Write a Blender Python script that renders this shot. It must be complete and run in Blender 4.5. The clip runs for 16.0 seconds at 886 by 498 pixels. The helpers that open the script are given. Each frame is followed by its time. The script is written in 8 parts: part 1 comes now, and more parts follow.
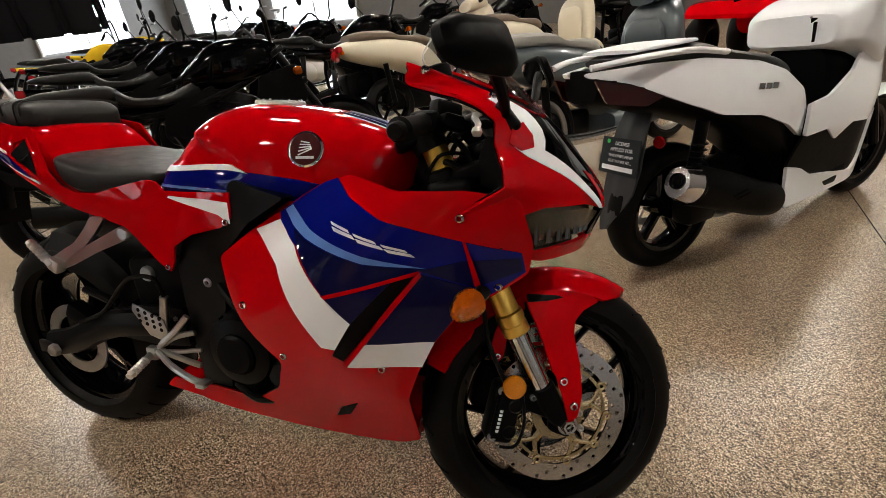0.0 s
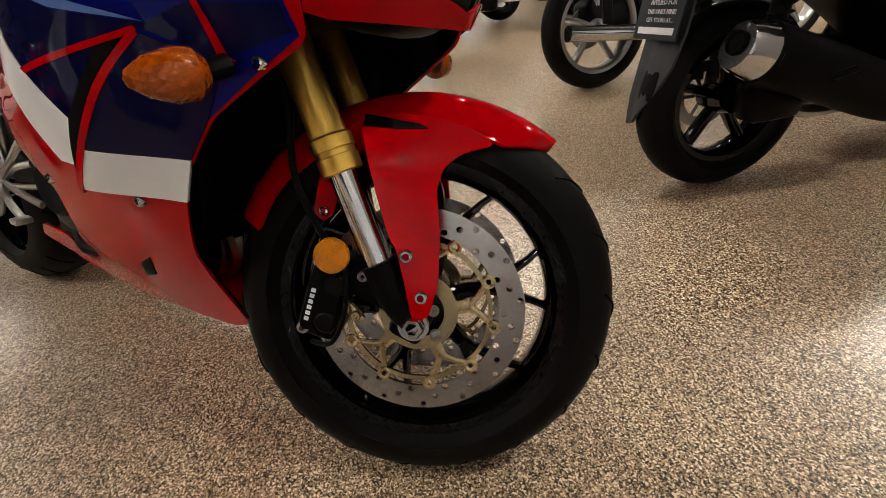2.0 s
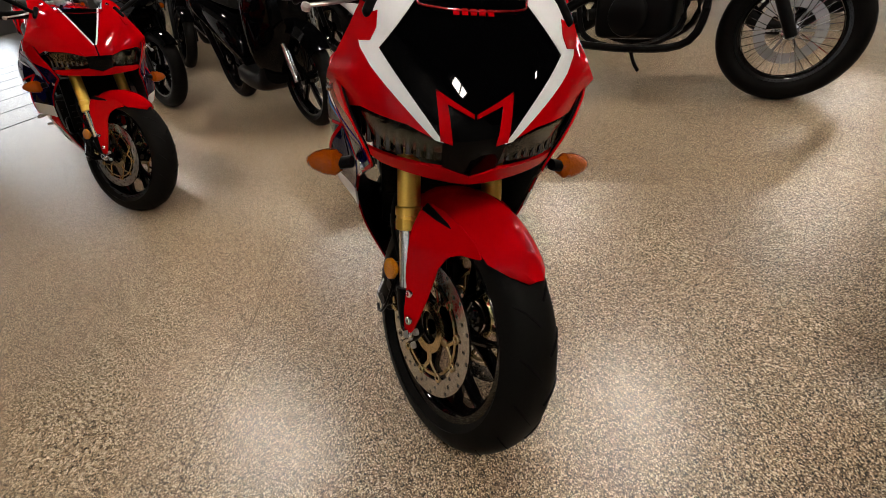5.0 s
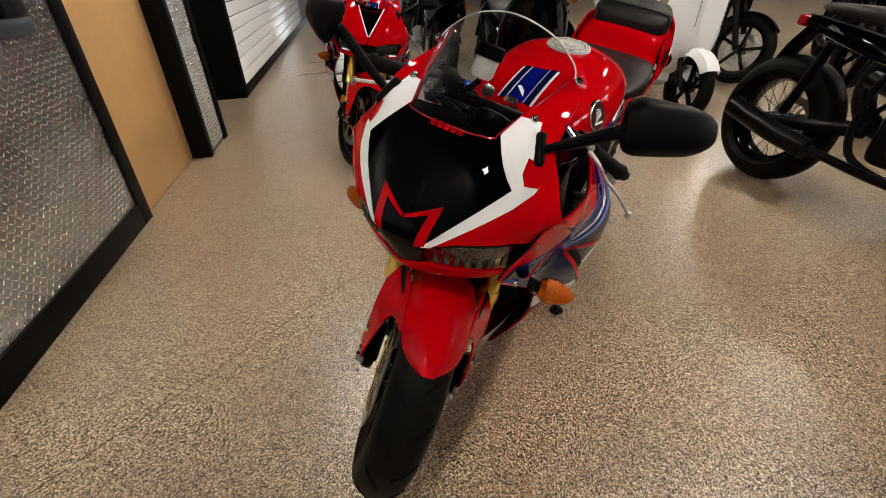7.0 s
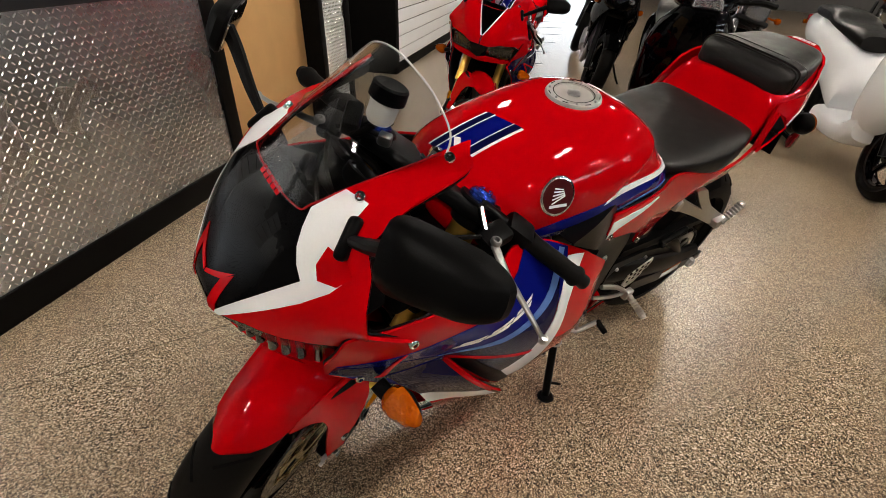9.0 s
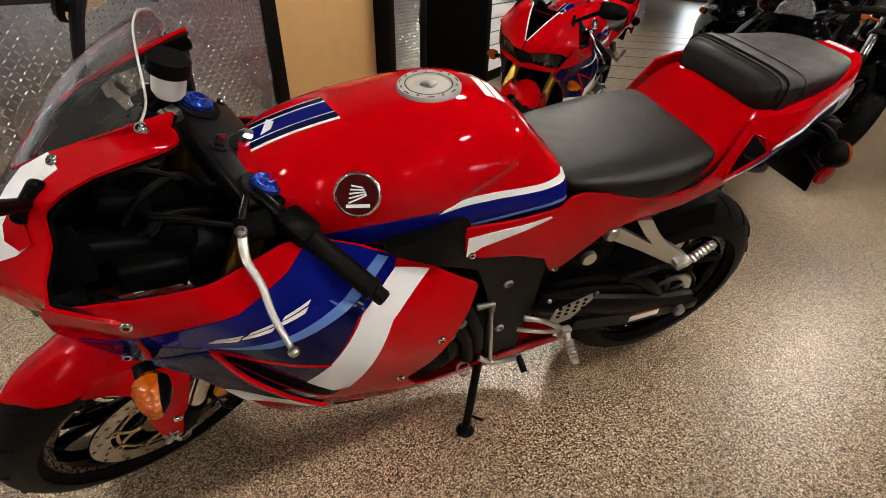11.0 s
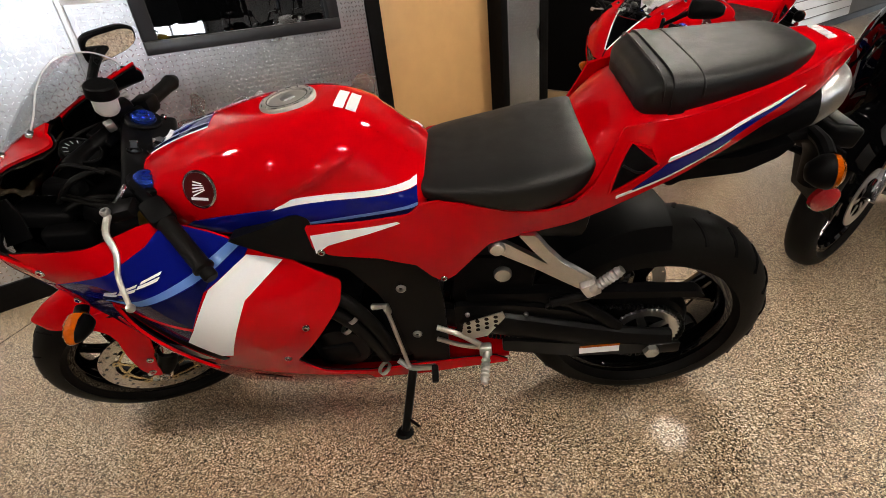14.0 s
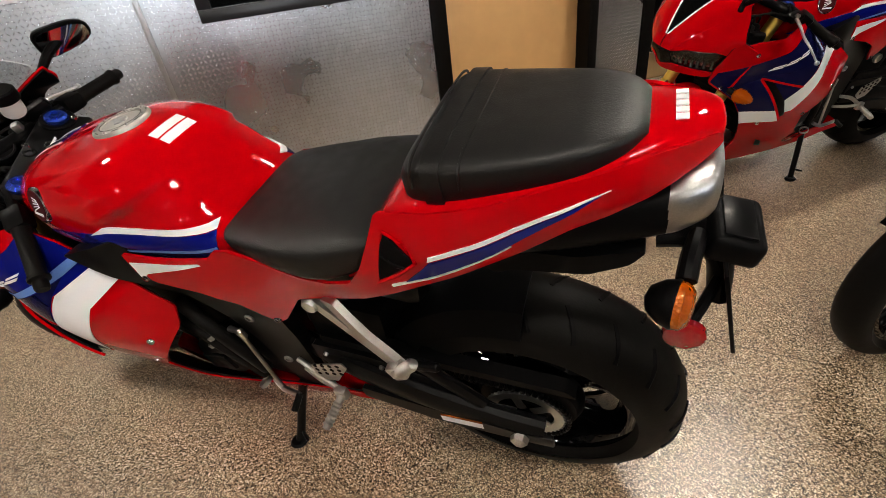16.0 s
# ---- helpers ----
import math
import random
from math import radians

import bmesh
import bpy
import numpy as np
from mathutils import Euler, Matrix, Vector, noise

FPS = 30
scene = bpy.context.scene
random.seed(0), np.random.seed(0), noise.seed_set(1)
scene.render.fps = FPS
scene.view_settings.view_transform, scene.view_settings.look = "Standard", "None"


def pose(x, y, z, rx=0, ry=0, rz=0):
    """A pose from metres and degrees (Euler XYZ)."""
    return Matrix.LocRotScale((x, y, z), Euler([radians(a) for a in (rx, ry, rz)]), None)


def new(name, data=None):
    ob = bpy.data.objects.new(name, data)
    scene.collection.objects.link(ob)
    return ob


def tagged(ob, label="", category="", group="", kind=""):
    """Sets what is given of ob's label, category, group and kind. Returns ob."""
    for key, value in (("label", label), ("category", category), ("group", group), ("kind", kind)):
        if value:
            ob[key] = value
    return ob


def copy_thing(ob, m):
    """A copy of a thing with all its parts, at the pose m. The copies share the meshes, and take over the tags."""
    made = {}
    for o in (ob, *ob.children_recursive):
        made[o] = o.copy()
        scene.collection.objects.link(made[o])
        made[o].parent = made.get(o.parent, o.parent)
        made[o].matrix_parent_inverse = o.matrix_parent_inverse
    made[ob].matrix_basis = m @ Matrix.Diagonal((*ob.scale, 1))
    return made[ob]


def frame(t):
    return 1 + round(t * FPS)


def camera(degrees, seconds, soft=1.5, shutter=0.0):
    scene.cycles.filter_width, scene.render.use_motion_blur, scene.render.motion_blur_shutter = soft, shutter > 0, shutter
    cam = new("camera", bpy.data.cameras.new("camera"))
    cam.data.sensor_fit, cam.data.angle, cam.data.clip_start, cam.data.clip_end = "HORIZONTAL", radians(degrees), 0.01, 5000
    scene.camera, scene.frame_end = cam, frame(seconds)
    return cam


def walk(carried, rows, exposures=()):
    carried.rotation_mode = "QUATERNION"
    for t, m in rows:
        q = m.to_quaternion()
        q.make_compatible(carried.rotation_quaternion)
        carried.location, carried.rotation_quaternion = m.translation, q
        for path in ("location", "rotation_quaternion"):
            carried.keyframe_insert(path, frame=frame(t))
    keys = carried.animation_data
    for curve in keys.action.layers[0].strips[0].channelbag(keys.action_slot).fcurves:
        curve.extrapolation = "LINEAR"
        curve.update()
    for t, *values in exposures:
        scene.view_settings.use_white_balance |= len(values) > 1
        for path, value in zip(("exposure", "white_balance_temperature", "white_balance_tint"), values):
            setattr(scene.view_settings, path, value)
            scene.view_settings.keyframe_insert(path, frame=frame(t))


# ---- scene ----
cam = camera(87.00, 16.0, soft=0.6)
PATH = [
    (0.0, 1.4317, -0.7196, 1.1309, 60.845, 5.455, 16.705),
    (0.5, 1.5240, -0.6325, 1.0424, 60.129, 5.656, 18.987),
    (1.0, 1.6063, -0.5278, 0.9003, 58.910, 5.609, 23.073),
    (1.5, 1.6800, -0.4555, 0.8228, 57.942, 5.736, 25.532),
    (2.0, 1.7130, -0.3902, 0.7561, 55.636, 5.752, 29.259),
    (2.5, 1.6965, -0.2946, 0.7132, 52.598, 4.984, 34.043),
    (3.0, 1.6785, -0.2270, 0.7151, 50.614, 5.263, 41.013),
    (3.5, 1.7816, -0.1613, 0.7882, 49.725, 6.992, 50.483),
    (4.0, 1.9371, -0.1035, 0.8997, 49.956, 8.575, 61.477),
    (4.5, 2.0605, -0.0238, 0.9876, 51.126, 9.665, 73.717),
    (5.0, 2.1320, 0.0936, 1.0459, 53.310, 8.957, 84.141),
    (5.2, 2.1516, 0.1379, 1.0596, 54.350, 8.321, 88.045),
    (7.3, 1.9319, 0.7060, 1.1577, 57.820, 1.869, 127.118),
    (7.5, 1.8790, 0.7607, 1.1619, 57.725, 1.404, 130.532),
    (8.0, 1.7469, 0.8103, 1.1522, 57.799, 0.151, 136.179),
    (8.5, 1.5908, 0.8037, 1.1757, 57.070, -0.751, 140.430),
    (9.0, 1.4808, 0.8191, 1.1765, 56.947, -1.278, 145.391),
    (9.5, 1.3507, 0.8545, 1.1903, 57.052, -1.065, 150.712),
    (10.0, 1.1699, 0.9407, 1.1823, 57.018, -0.987, 154.955),
    (10.2, 1.1274, 0.9454, 1.1718, 57.177, -1.026, 156.461),
    (12.3, 0.7681, 1.0918, 1.0625, 60.346, 1.951, 169.547),
    (12.5, 0.7264, 1.0989, 1.0597, 60.935, 2.633, 171.485),
    (13.0, 0.6004, 1.1283, 1.0745, 61.396, 3.817, 175.938),
    (13.5, 0.4950, 1.1469, 1.0872, 61.375, 4.810, -180.220),
    (14.0, 0.3871, 1.1204, 1.0910, 61.178, 5.681, -177.196),
    (14.5, 0.2595, 1.0553, 1.0927, 60.979, 6.465, -173.435),
    (15.0, 0.1043, 0.9903, 1.1145, 60.183, 6.780, -169.844),
    (15.5, -0.0236, 0.9317, 1.1188, 59.055, 6.970, -165.239),
    (16.0, -0.1574, 0.8021, 1.1468, 57.165, 6.565, -159.249),
]
walk(cam, [(r[0], pose(*r[1:])) for r in PATH], exposures=[(0.0, 0.02), (1.5, 0.15), (2.0, 0.16), (3.0, 0.30), (3.6, 0.28), (4.2, 0.05), (5.0, -0.12), (7.5, 0.0), (9.0, -0.05), (10.0, -0.04), (13.0, 0.06), (14.5, 0.18), (16.0, 0.06)])

# ---- world and light ----
world = bpy.data.worlds.new("showroom_world")
scene.world = world
world.use_nodes = True
bg = world.node_tree.nodes["Background"]
bg.inputs[0].default_value = (1.0, 0.93, 0.85, 1)
bg.inputs[1].default_value = 0.002
LAMP_POWER = 297.0
WINDOW_POWER = 12.0


# ---- materials ----
def nodes_of(name):
    m = bpy.data.materials.new(name)
    m.use_nodes = True
    nt = m.node_tree
    return m, nt, nt.nodes["Principled BSDF"]


def node(nt, kind, **values):
    n = nt.nodes.new(kind)
    for k, v in values.items():
        if k in n.inputs:
            n.inputs[k].default_value = v
    return n


def surface(name, color, rough=0.5, metal=0.0, coat=0.0, grain=0.15, scale=60.0, bump=0.1, dist=0.0006, spec=0.5, smudge=0.12, ior=1.24):
    """A plain material with fine grain, larger smudges in the gloss and a little relief."""
    m, nt, b = nodes_of(name)
    tc = nt.nodes.new("ShaderNodeTexCoord")
    fine = node(nt, "ShaderNodeTexNoise", Scale=scale, Detail=6.0)
    wide = node(nt, "ShaderNodeTexNoise", Scale=scale * 0.08, Detail=3.0)
    for n in (fine, wide):
        nt.links.new(tc.outputs["Object"], n.inputs["Vector"])
    mix = nt.nodes.new("ShaderNodeMixRGB")
    mix.blend_type = "MIX"
    lo = [c * (1 - grain) for c in color]
    hi = [min(1.0, c * (1 + grain)) for c in color]
    mix.inputs[1].default_value, mix.inputs[2].default_value = (*lo, 1), (*hi, 1)
    nt.links.new(fine.outputs["Fac"], mix.inputs[0])
    nt.links.new(mix.outputs[0], b.inputs["Base Color"])
    rr = node(nt, "ShaderNodeMapRange")
    rr.inputs["To Min"].default_value = max(0.02, rough * (1 - smudge))
    rr.inputs["To Max"].default_value = min(1.0, rough * (1 + smudge * 2))
    nt.links.new(wide.outputs["Fac"], rr.inputs["Value"])
    nt.links.new(rr.outputs[0], b.inputs["Roughness"])
    b.inputs["Metallic"].default_value = metal
    b.inputs["Specular IOR Level"].default_value = spec
    b.inputs["Coat Weight"].default_value = coat
    b.inputs["Coat Roughness"].default_value = 0.02
    b.inputs["Coat IOR"].default_value = ior
    if bump > 0:
        bp = node(nt, "ShaderNodeBump", Strength=bump, Distance=dist)
        nt.links.new(fine.outputs["Fac"], bp.inputs["Height"])
        nt.links.new(bp.outputs[0], b.inputs["Normal"])
    return m


def lens(name, color, rough=0.08, trans=0.6, facet=120.0):
    m, nt, b = nodes_of(name)
    b.inputs["Base Color"].default_value = (*color, 1)
    b.inputs["Roughness"].default_value = rough
    b.inputs["Transmission Weight"].default_value = trans
    b.inputs["Coat Weight"].default_value = 0.35
    b.inputs["Specular IOR Level"].default_value = 0.4
    tc = nt.nodes.new("ShaderNodeTexCoord")
    v = node(nt, "ShaderNodeTexVoronoi", Scale=facet)
    nt.links.new(tc.outputs["Object"], v.inputs["Vector"])
    bp = node(nt, "ShaderNodeBump", Strength=0.5, Distance=0.0025)
    bp.inputs["Strength"].default_value = 0.55
    b.inputs["Coat Roughness"].default_value = 0.02
    nt.links.new(v.outputs["Distance"], bp.inputs["Height"])
    nt.links.new(bp.outputs[0], b.inputs["Normal"])
    return m


def glow(name, color, power):
    m, nt, b = nodes_of(name)
    b.inputs["Base Color"].default_value = (*color, 1)
    b.inputs["Emission Color"].default_value = (*color, 1)
    b.inputs["Emission Strength"].default_value = power
    return m


RED = surface("red_paint", (0.46, 0.0003, 0.0030), 0.5, coat=1.0, spec=0.0, grain=0.04, scale=400, bump=0.0, ior=1.25)
WHITE = surface("white_paint", (0.84, 0.86, 0.89), 0.5, coat=0.8, spec=0.0, grain=0.03, scale=300, bump=0.0)
BLUE = surface("blue_paint", (0.003, 0.006, 0.135), 0.5, coat=1.0, spec=0.0, grain=0.08, scale=400, bump=0.0)
NAVY = surface("navy_paint", (0.004, 0.005, 0.040), 0.5, coat=1.0, spec=0.0, grain=0.08, scale=400, bump=0.0)
SKY = surface("light_blue_paint", (0.10, 0.20, 0.50), 0.5, coat=0.9, spec=0.0, grain=0.05, scale=300, bump=0.0)
GLOSS = surface("gloss_black_paint", (0.0010, 0.0010, 0.0012), 0.5, coat=0.9, spec=0.0, grain=0.1, scale=300, bump=0.0, ior=1.22)
MATT = surface("matt_black_plastic", (0.0024, 0.0024, 0.0026), 0.42, grain=0.3, scale=500, bump=0.2, dist=0.0005, spec=0.05)
SATIN = surface("satin_black_metal", (0.0028, 0.0028, 0.003), 0.30, metal=0.0, spec=0.10, grain=0.2, scale=260, bump=0.1)
RUBBER = surface("tyre_rubber", (0.0048, 0.0045, 0.0042), 0.46, spec=0.06, grain=0.3, scale=180, bump=0.3, dist=0.0008)
RIM = surface("black_rim_paint", (0.0016, 0.0016, 0.0018), 0.5, coat=0.9, spec=0.0, grain=0.1, scale=200, bump=0.0, ior=1.40)
GOLD = surface("gold_anodised", (0.86, 0.56, 0.12), 0.33, metal=1.0, grain=0.05, scale=300, bump=0.0)
PALEGOLD = surface("pale_gold_anodised", (0.66, 0.54, 0.32), 0.24, metal=1.0, grain=0.1, scale=300, bump=0.05, dist=0.0003)
CHROME = surface("polished_steel", (0.72, 0.72, 0.73), 0.10, metal=1.0, grain=0.05, scale=200, bump=0.01, dist=0.0002)
STEEL = surface("brushed_steel", (0.48, 0.48, 0.48), 0.30, metal=1.0, grain=0.2, scale=420, bump=0.08, dist=0.0003)
ROTOR = surface("ground_rotor_steel", (0.60, 0.59, 0.58), 0.22, metal=1.0, grain=0.07, scale=500, bump=0.05, dist=0.0002, smudge=0.15)
ALU = surface("cast_aluminium", (0.56, 0.56, 0.55), 0.30, metal=1.0, grain=0.15, scale=350, bump=0.12, dist=0.0004)
LEATHER = surface("black_vinyl", (0.0048, 0.0045, 0.0042), 0.38, spec=0.30, grain=0.3, scale=420, bump=0.4, dist=0.0012, smudge=0.3)
BLUEANO = surface("blue_anodised", (0.02, 0.06, 0.42), 0.22, metal=0.8, coat=0.5, grain=0.06, scale=300, bump=0.01)
AMBER = lens("amber_reflector", (0.62, 0.20, 0.003), 0.06, 0.10, 300)
ORANGE = lens("amber_lens", (0.48, 0.090, 0.0003), 0.05, 0.30, 190)
REDLENS = lens("red_lens", (0.30, 0.004, 0.008), 0.12, 0.05, 160)
CLEAR = lens("headlamp_lens", (0.85, 0.87, 0.88), 0.05, 0.85, 60)
CAPMETAL = surface("satin_cap_metal", (0.50, 0.49, 0.46), 0.42, metal=0.75, grain=0.06, scale=300, bump=0.02)
REFLECT = surface("lamp_reflector", (0.17, 0.175, 0.18), 0.14, metal=1.0, grain=0.4, scale=40, bump=0.7, dist=0.005)
FLUTE = surface("fluted_reflector", (0.13, 0.135, 0.14), 0.10, metal=1.0, grain=0.2, scale=60, bump=0.0)
CREAM = surface("cream_plastic", (0.72, 0.66, 0.52), 0.3, coat=0.6, grain=0.03, scale=300, bump=0.01)
GREYBLUE = surface("grey_blue_paint", (0.050, 0.068, 0.078), 0.3, coat=0.8, grain=0.05, scale=300, bump=0.01)
SILVER = surface("silver_paint", (0.46, 0.46, 0.47), 0.3, metal=0.6, coat=0.6, grain=0.05, scale=300, bump=0.01)
TRIM = surface("black_trim_wood", (0.003, 0.0028, 0.0027), 0.45, spec=0.08, grain=0.3, scale=30, bump=0.15)
FRAME = surface("window_frame_lacquer", (0.012, 0.013, 0.016), 0.30, spec=0.5, grain=0.2, scale=60, bump=0.05)
MAPLE = surface("maple_door_veneer", (0.60, 0.36, 0.15), 0.36, coat=0.25, grain=0.10, scale=9, bump=0.04)
PLATE = surface("bright_tread_plate", (0.50, 0.51, 0.53), 0.25, metal=1.0, grain=0.25, scale=22, bump=0.05, dist=0.002, smudge=0.5)
# lugs paler than the sheet: the lamps' gleam on them is put into the colour
LUG = surface("lamplit_tread_lugs", (0.80, 0.81, 0.82), 0.24, metal=1.0, grain=0.05, scale=60, bump=0.0)
WALLPAINT = surface("painted_wall", (0.13, 0.125, 0.12), 0.7, grain=0.05, scale=40, bump=0.1)
WALLGREY = surface("grey_outer_wall", (0.15, 0.145, 0.14), 0.8, spec=0.1, grain=0.1, scale=8, bump=0.1)
EDGE = surface("bright_plastic_edge", (0.55, 0.56, 0.56), 0.18, spec=0.6, grain=0.02, scale=100, bump=0.0)
# near-black so that the passage's lack of light sits in its wall colour
WALLDARK = surface("unlit_wall", (0.005, 0.0048, 0.0045), 0.7, spec=0.03, grain=0.15, scale=40, bump=0.1)
CEIL = surface("ceiling_paint", (0.014, 0.0135, 0.013), 0.8, spec=0.1, grain=0.1, scale=20, bump=0.1)
PAPER = surface("paper", (0.77, 0.79, 0.82), 0.7, grain=0.04, scale=200, bump=0.05)
INK = surface("dark_ink", (0.0025, 0.0025, 0.0028), 0.6, spec=0.05, grain=0.1, scale=100, bump=0.0)
GREEN = surface("green_ink", (0.02, 0.5, 0.08), 0.6, grain=0.1, scale=100, bump=0.0)
CARD = surface("slate_card", (0.016, 0.021, 0.024), 0.5, spec=0.2, grain=0.1, scale=100, bump=0.02)
LAMP = glow("lamp_diffuser", (1.0, 0.90, 0.78), LAMP_POWER)
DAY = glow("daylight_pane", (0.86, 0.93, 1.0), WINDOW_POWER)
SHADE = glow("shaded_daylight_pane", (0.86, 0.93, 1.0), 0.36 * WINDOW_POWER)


def screen_glass(name, color, rough=0.02, gloss=0.06):
    m, nt, b = nodes_of(name)
    nt.nodes.remove(b)
    out = nt.nodes["Material Output"]
    t = nt.nodes.new("ShaderNodeBsdfTransparent")
    t.inputs[0].default_value = (*color, 1)
    g = nt.nodes.new("ShaderNodeBsdfGlossy")
    g.inputs["Roughness"].default_value = rough
    fr = nt.nodes.new("ShaderNodeLayerWeight")
    fr.inputs[0].default_value = gloss
    mx = nt.nodes.new("ShaderNodeMixShader")
    nt.links.new(fr.outputs["Facing"], mx.inputs[0])
    nt.links.new(t.outputs[0], mx.inputs[1])
    nt.links.new(g.outputs[0], mx.inputs[2])
    nt.links.new(mx.outputs[0], out.inputs[0])
    return m


SCREEN = screen_glass("clear_screen", (0.88, 0.89, 0.89), 0.02, 0.09)
PANE = screen_glass("window_pane", (0.55, 0.58, 0.60), 0.01, 0.30)
_nt = PANE.node_tree
_fr = node(_nt, "ShaderNodeFresnel", IOR=2.3)
_nt.links.new(_fr.outputs[0], next(n for n in _nt.nodes if n.type == "MIX_SHADER").inputs[0])
MIRROR, _nt, _b = nodes_of("mirror_silver")
_b.inputs["Base Color"].default_value = (0.8, 0.8, 0.8, 1)
_b.inputs["Metallic"].default_value = 1.0
_b.inputs["Roughness"].default_value = 0.03


def flake_floor():
    m, nt, b = nodes_of("flake_epoxy_floor")
    tc = nt.nodes.new("ShaderNodeTexCoord")
    warp = node(nt, "ShaderNodeTexNoise", Scale=160.0, Detail=2.0)
    nt.links.new(tc.outputs["Object"], warp.inputs["Vector"])
    add = nt.nodes.new("ShaderNodeVectorMath")
    add.operation = "MULTIPLY_ADD"
    add.inputs[1].default_value = (0.003, 0.003, 0.003)
    nt.links.new(warp.outputs["Color"], add.inputs[0])
    nt.links.new(tc.outputs["Object"], add.inputs[2])
    vor = node(nt, "ShaderNodeTexVoronoi", Scale=380.0)
    nt.links.new(add.outputs[0], vor.inputs["Vector"])
    sep = nt.nodes.new("ShaderNodeSeparateColor")
    nt.links.new(vor.outputs["Color"], sep.inputs[0])
    ramp = nt.nodes.new("ShaderNodeValToRGB")
    ramp.color_ramp.interpolation = "CONSTANT"
    stops = [(0.0, (0.010, 0.0065, 0.004)), (0.16, (0.10, 0.064, 0.037)), (0.34, (0.37, 0.255, 0.155)), (0.54, (0.51, 0.380, 0.250)), (0.73, (0.20, 0.136, 0.08)), (0.84, (0.90, 0.76, 0.56))]
    e = ramp.color_ramp.elements
    e[0].position, e[0].color = stops[0][0], (*stops[0][1], 1)
    e[1].position, e[1].color = stops[1][0], (*stops[1][1], 1)
    for p, c in stops[2:]:
        k = e.new(p)
        k.color = (*c, 1)
    nt.links.new(sep.outputs[0], ramp.inputs[0])
    wide = node(nt, "ShaderNodeTexNoise", Scale=1.3, Detail=4.0)
    nt.links.new(tc.outputs["Object"], wide.inputs["Vector"])
    wr = node(nt, "ShaderNodeMapRange")
    wr.inputs["To Min"].default_value, wr.inputs["To Max"].default_value = 0.77, 1.06
    nt.links.new(wide.outputs["Fac"], wr.inputs["Value"])
    mul = nt.nodes.new("ShaderNodeVectorMath")
    mul.operation = "SCALE"
    nt.links.new(ramp.outputs[0], mul.inputs[0])
    nt.links.new(wr.outputs[0], mul.inputs["Scale"])
    nt.links.new(mul.outputs[0], b.inputs["Base Color"])
    b.inputs["Roughness"].default_value = 0.34
    b.inputs["Coat Weight"].default_value = 0.6
    b.inputs["Coat Roughness"].default_value = 0.24
    orange = node(nt, "ShaderNodeTexNoise", Scale=210.0, Detail=3.0)
    nt.links.new(tc.outputs["Object"], orange.inputs["Vector"])
    bp = node(nt, "ShaderNodeBump", Strength=0.36, Distance=0.0018)
    nt.links.new(orange.outputs["Fac"], bp.inputs["Height"])
    nt.links.new(bp.outputs[0], b.inputs["Normal"])
    nt.links.new(bp.outputs[0], b.inputs["Coat Normal"])
    return m


FLOOR = flake_floor()


# ---- mesh helpers ----
from mathutils.geometry import delaunay_2d_cdt


def link(name, bm, material, parent=None, label="", sharp=35.0, matrix=None):
    me = bpy.data.meshes.new(name)
    bm.normal_update()
    bm.to_mesh(me)
    bm.free()
    me.shade_smooth()
    me.set_sharp_from_angle(angle=radians(sharp))
    for m in material if isinstance(material, (list, tuple)) else [material]:
        me.materials.append(m)
    ob = new(name, me)
    if parent is not None:
        ob.parent = parent
    if matrix is not None:
        ob.matrix_basis = matrix
    if label:
        tagged(ob, label)
    return ob


def part(name, bm, material, parent, label="", sharp=35.0):
    return link(name, bm, material, parent, label, sharp)


def cluster(name, parent, label=""):
    """An empty part that only holds its pieces together."""
    ob = new(name)
    ob.empty_display_size = 0.05
    ob.parent = parent
    return tagged(ob, label) if label else ob


def thing(name, label, category, m=None, group="", kind=""):
    ob = new(name)
    ob.empty_display_size = 0.1
    if m is not None:
        ob.matrix_basis = m
    return tagged(ob, label, category, group, kind)


def add_box(bm, size, m, bevel=0.0, seg=2, taper=None):
    """A box of that size (x, y, z) at the pose m, with rounded edges; taper scales its top in x and y."""
    r = bmesh.ops.create_cube(bm, size=1.0)
    vs = r["verts"]
    for v in vs:
        v.co = Vector((v.co.x * size[0], v.co.y * size[1], v.co.z * size[2]))
        if taper and v.co.z > 0:
            v.co.x *= taper[0]
            v.co.y *= taper[1]
    if bevel > 0:
        es = list({e for v in vs for e in v.link_edges})
        out = bmesh.ops.bevel(bm, geom=es, offset=bevel, segments=seg, affect="EDGES", profile=0.5)
        vs = list({v for f in out["faces"] for v in f.verts} | {v for v in vs if v.is_valid})
    bmesh.ops.transform(bm, matrix=m, verts=vs)
    return vs


def aim(a, b):
    """A pose at a with its z axis towards b."""
    a, b = Vector(a), Vector(b)
    return Matrix.Translation(a) @ (b - a).to_track_quat("Z", "Y").to_matrix().to_4x4()


def add_rod(bm, a, b, r0, r1=None, seg=14, bevel=0.0):
    """A rod from a to b; with a bevel its ends are rounded off."""
    r1 = r0 if r1 is None else r1
    L = (Vector(b) - Vector(a)).length
    prof = [(0, 0), (max(r0 - bevel, 1e-4), 0), (r0, bevel), (r1, L - bevel), (max(r1 - bevel, 1e-4), L), (0, L)]
    add_lathe(bm, prof, aim(a, b), seg)


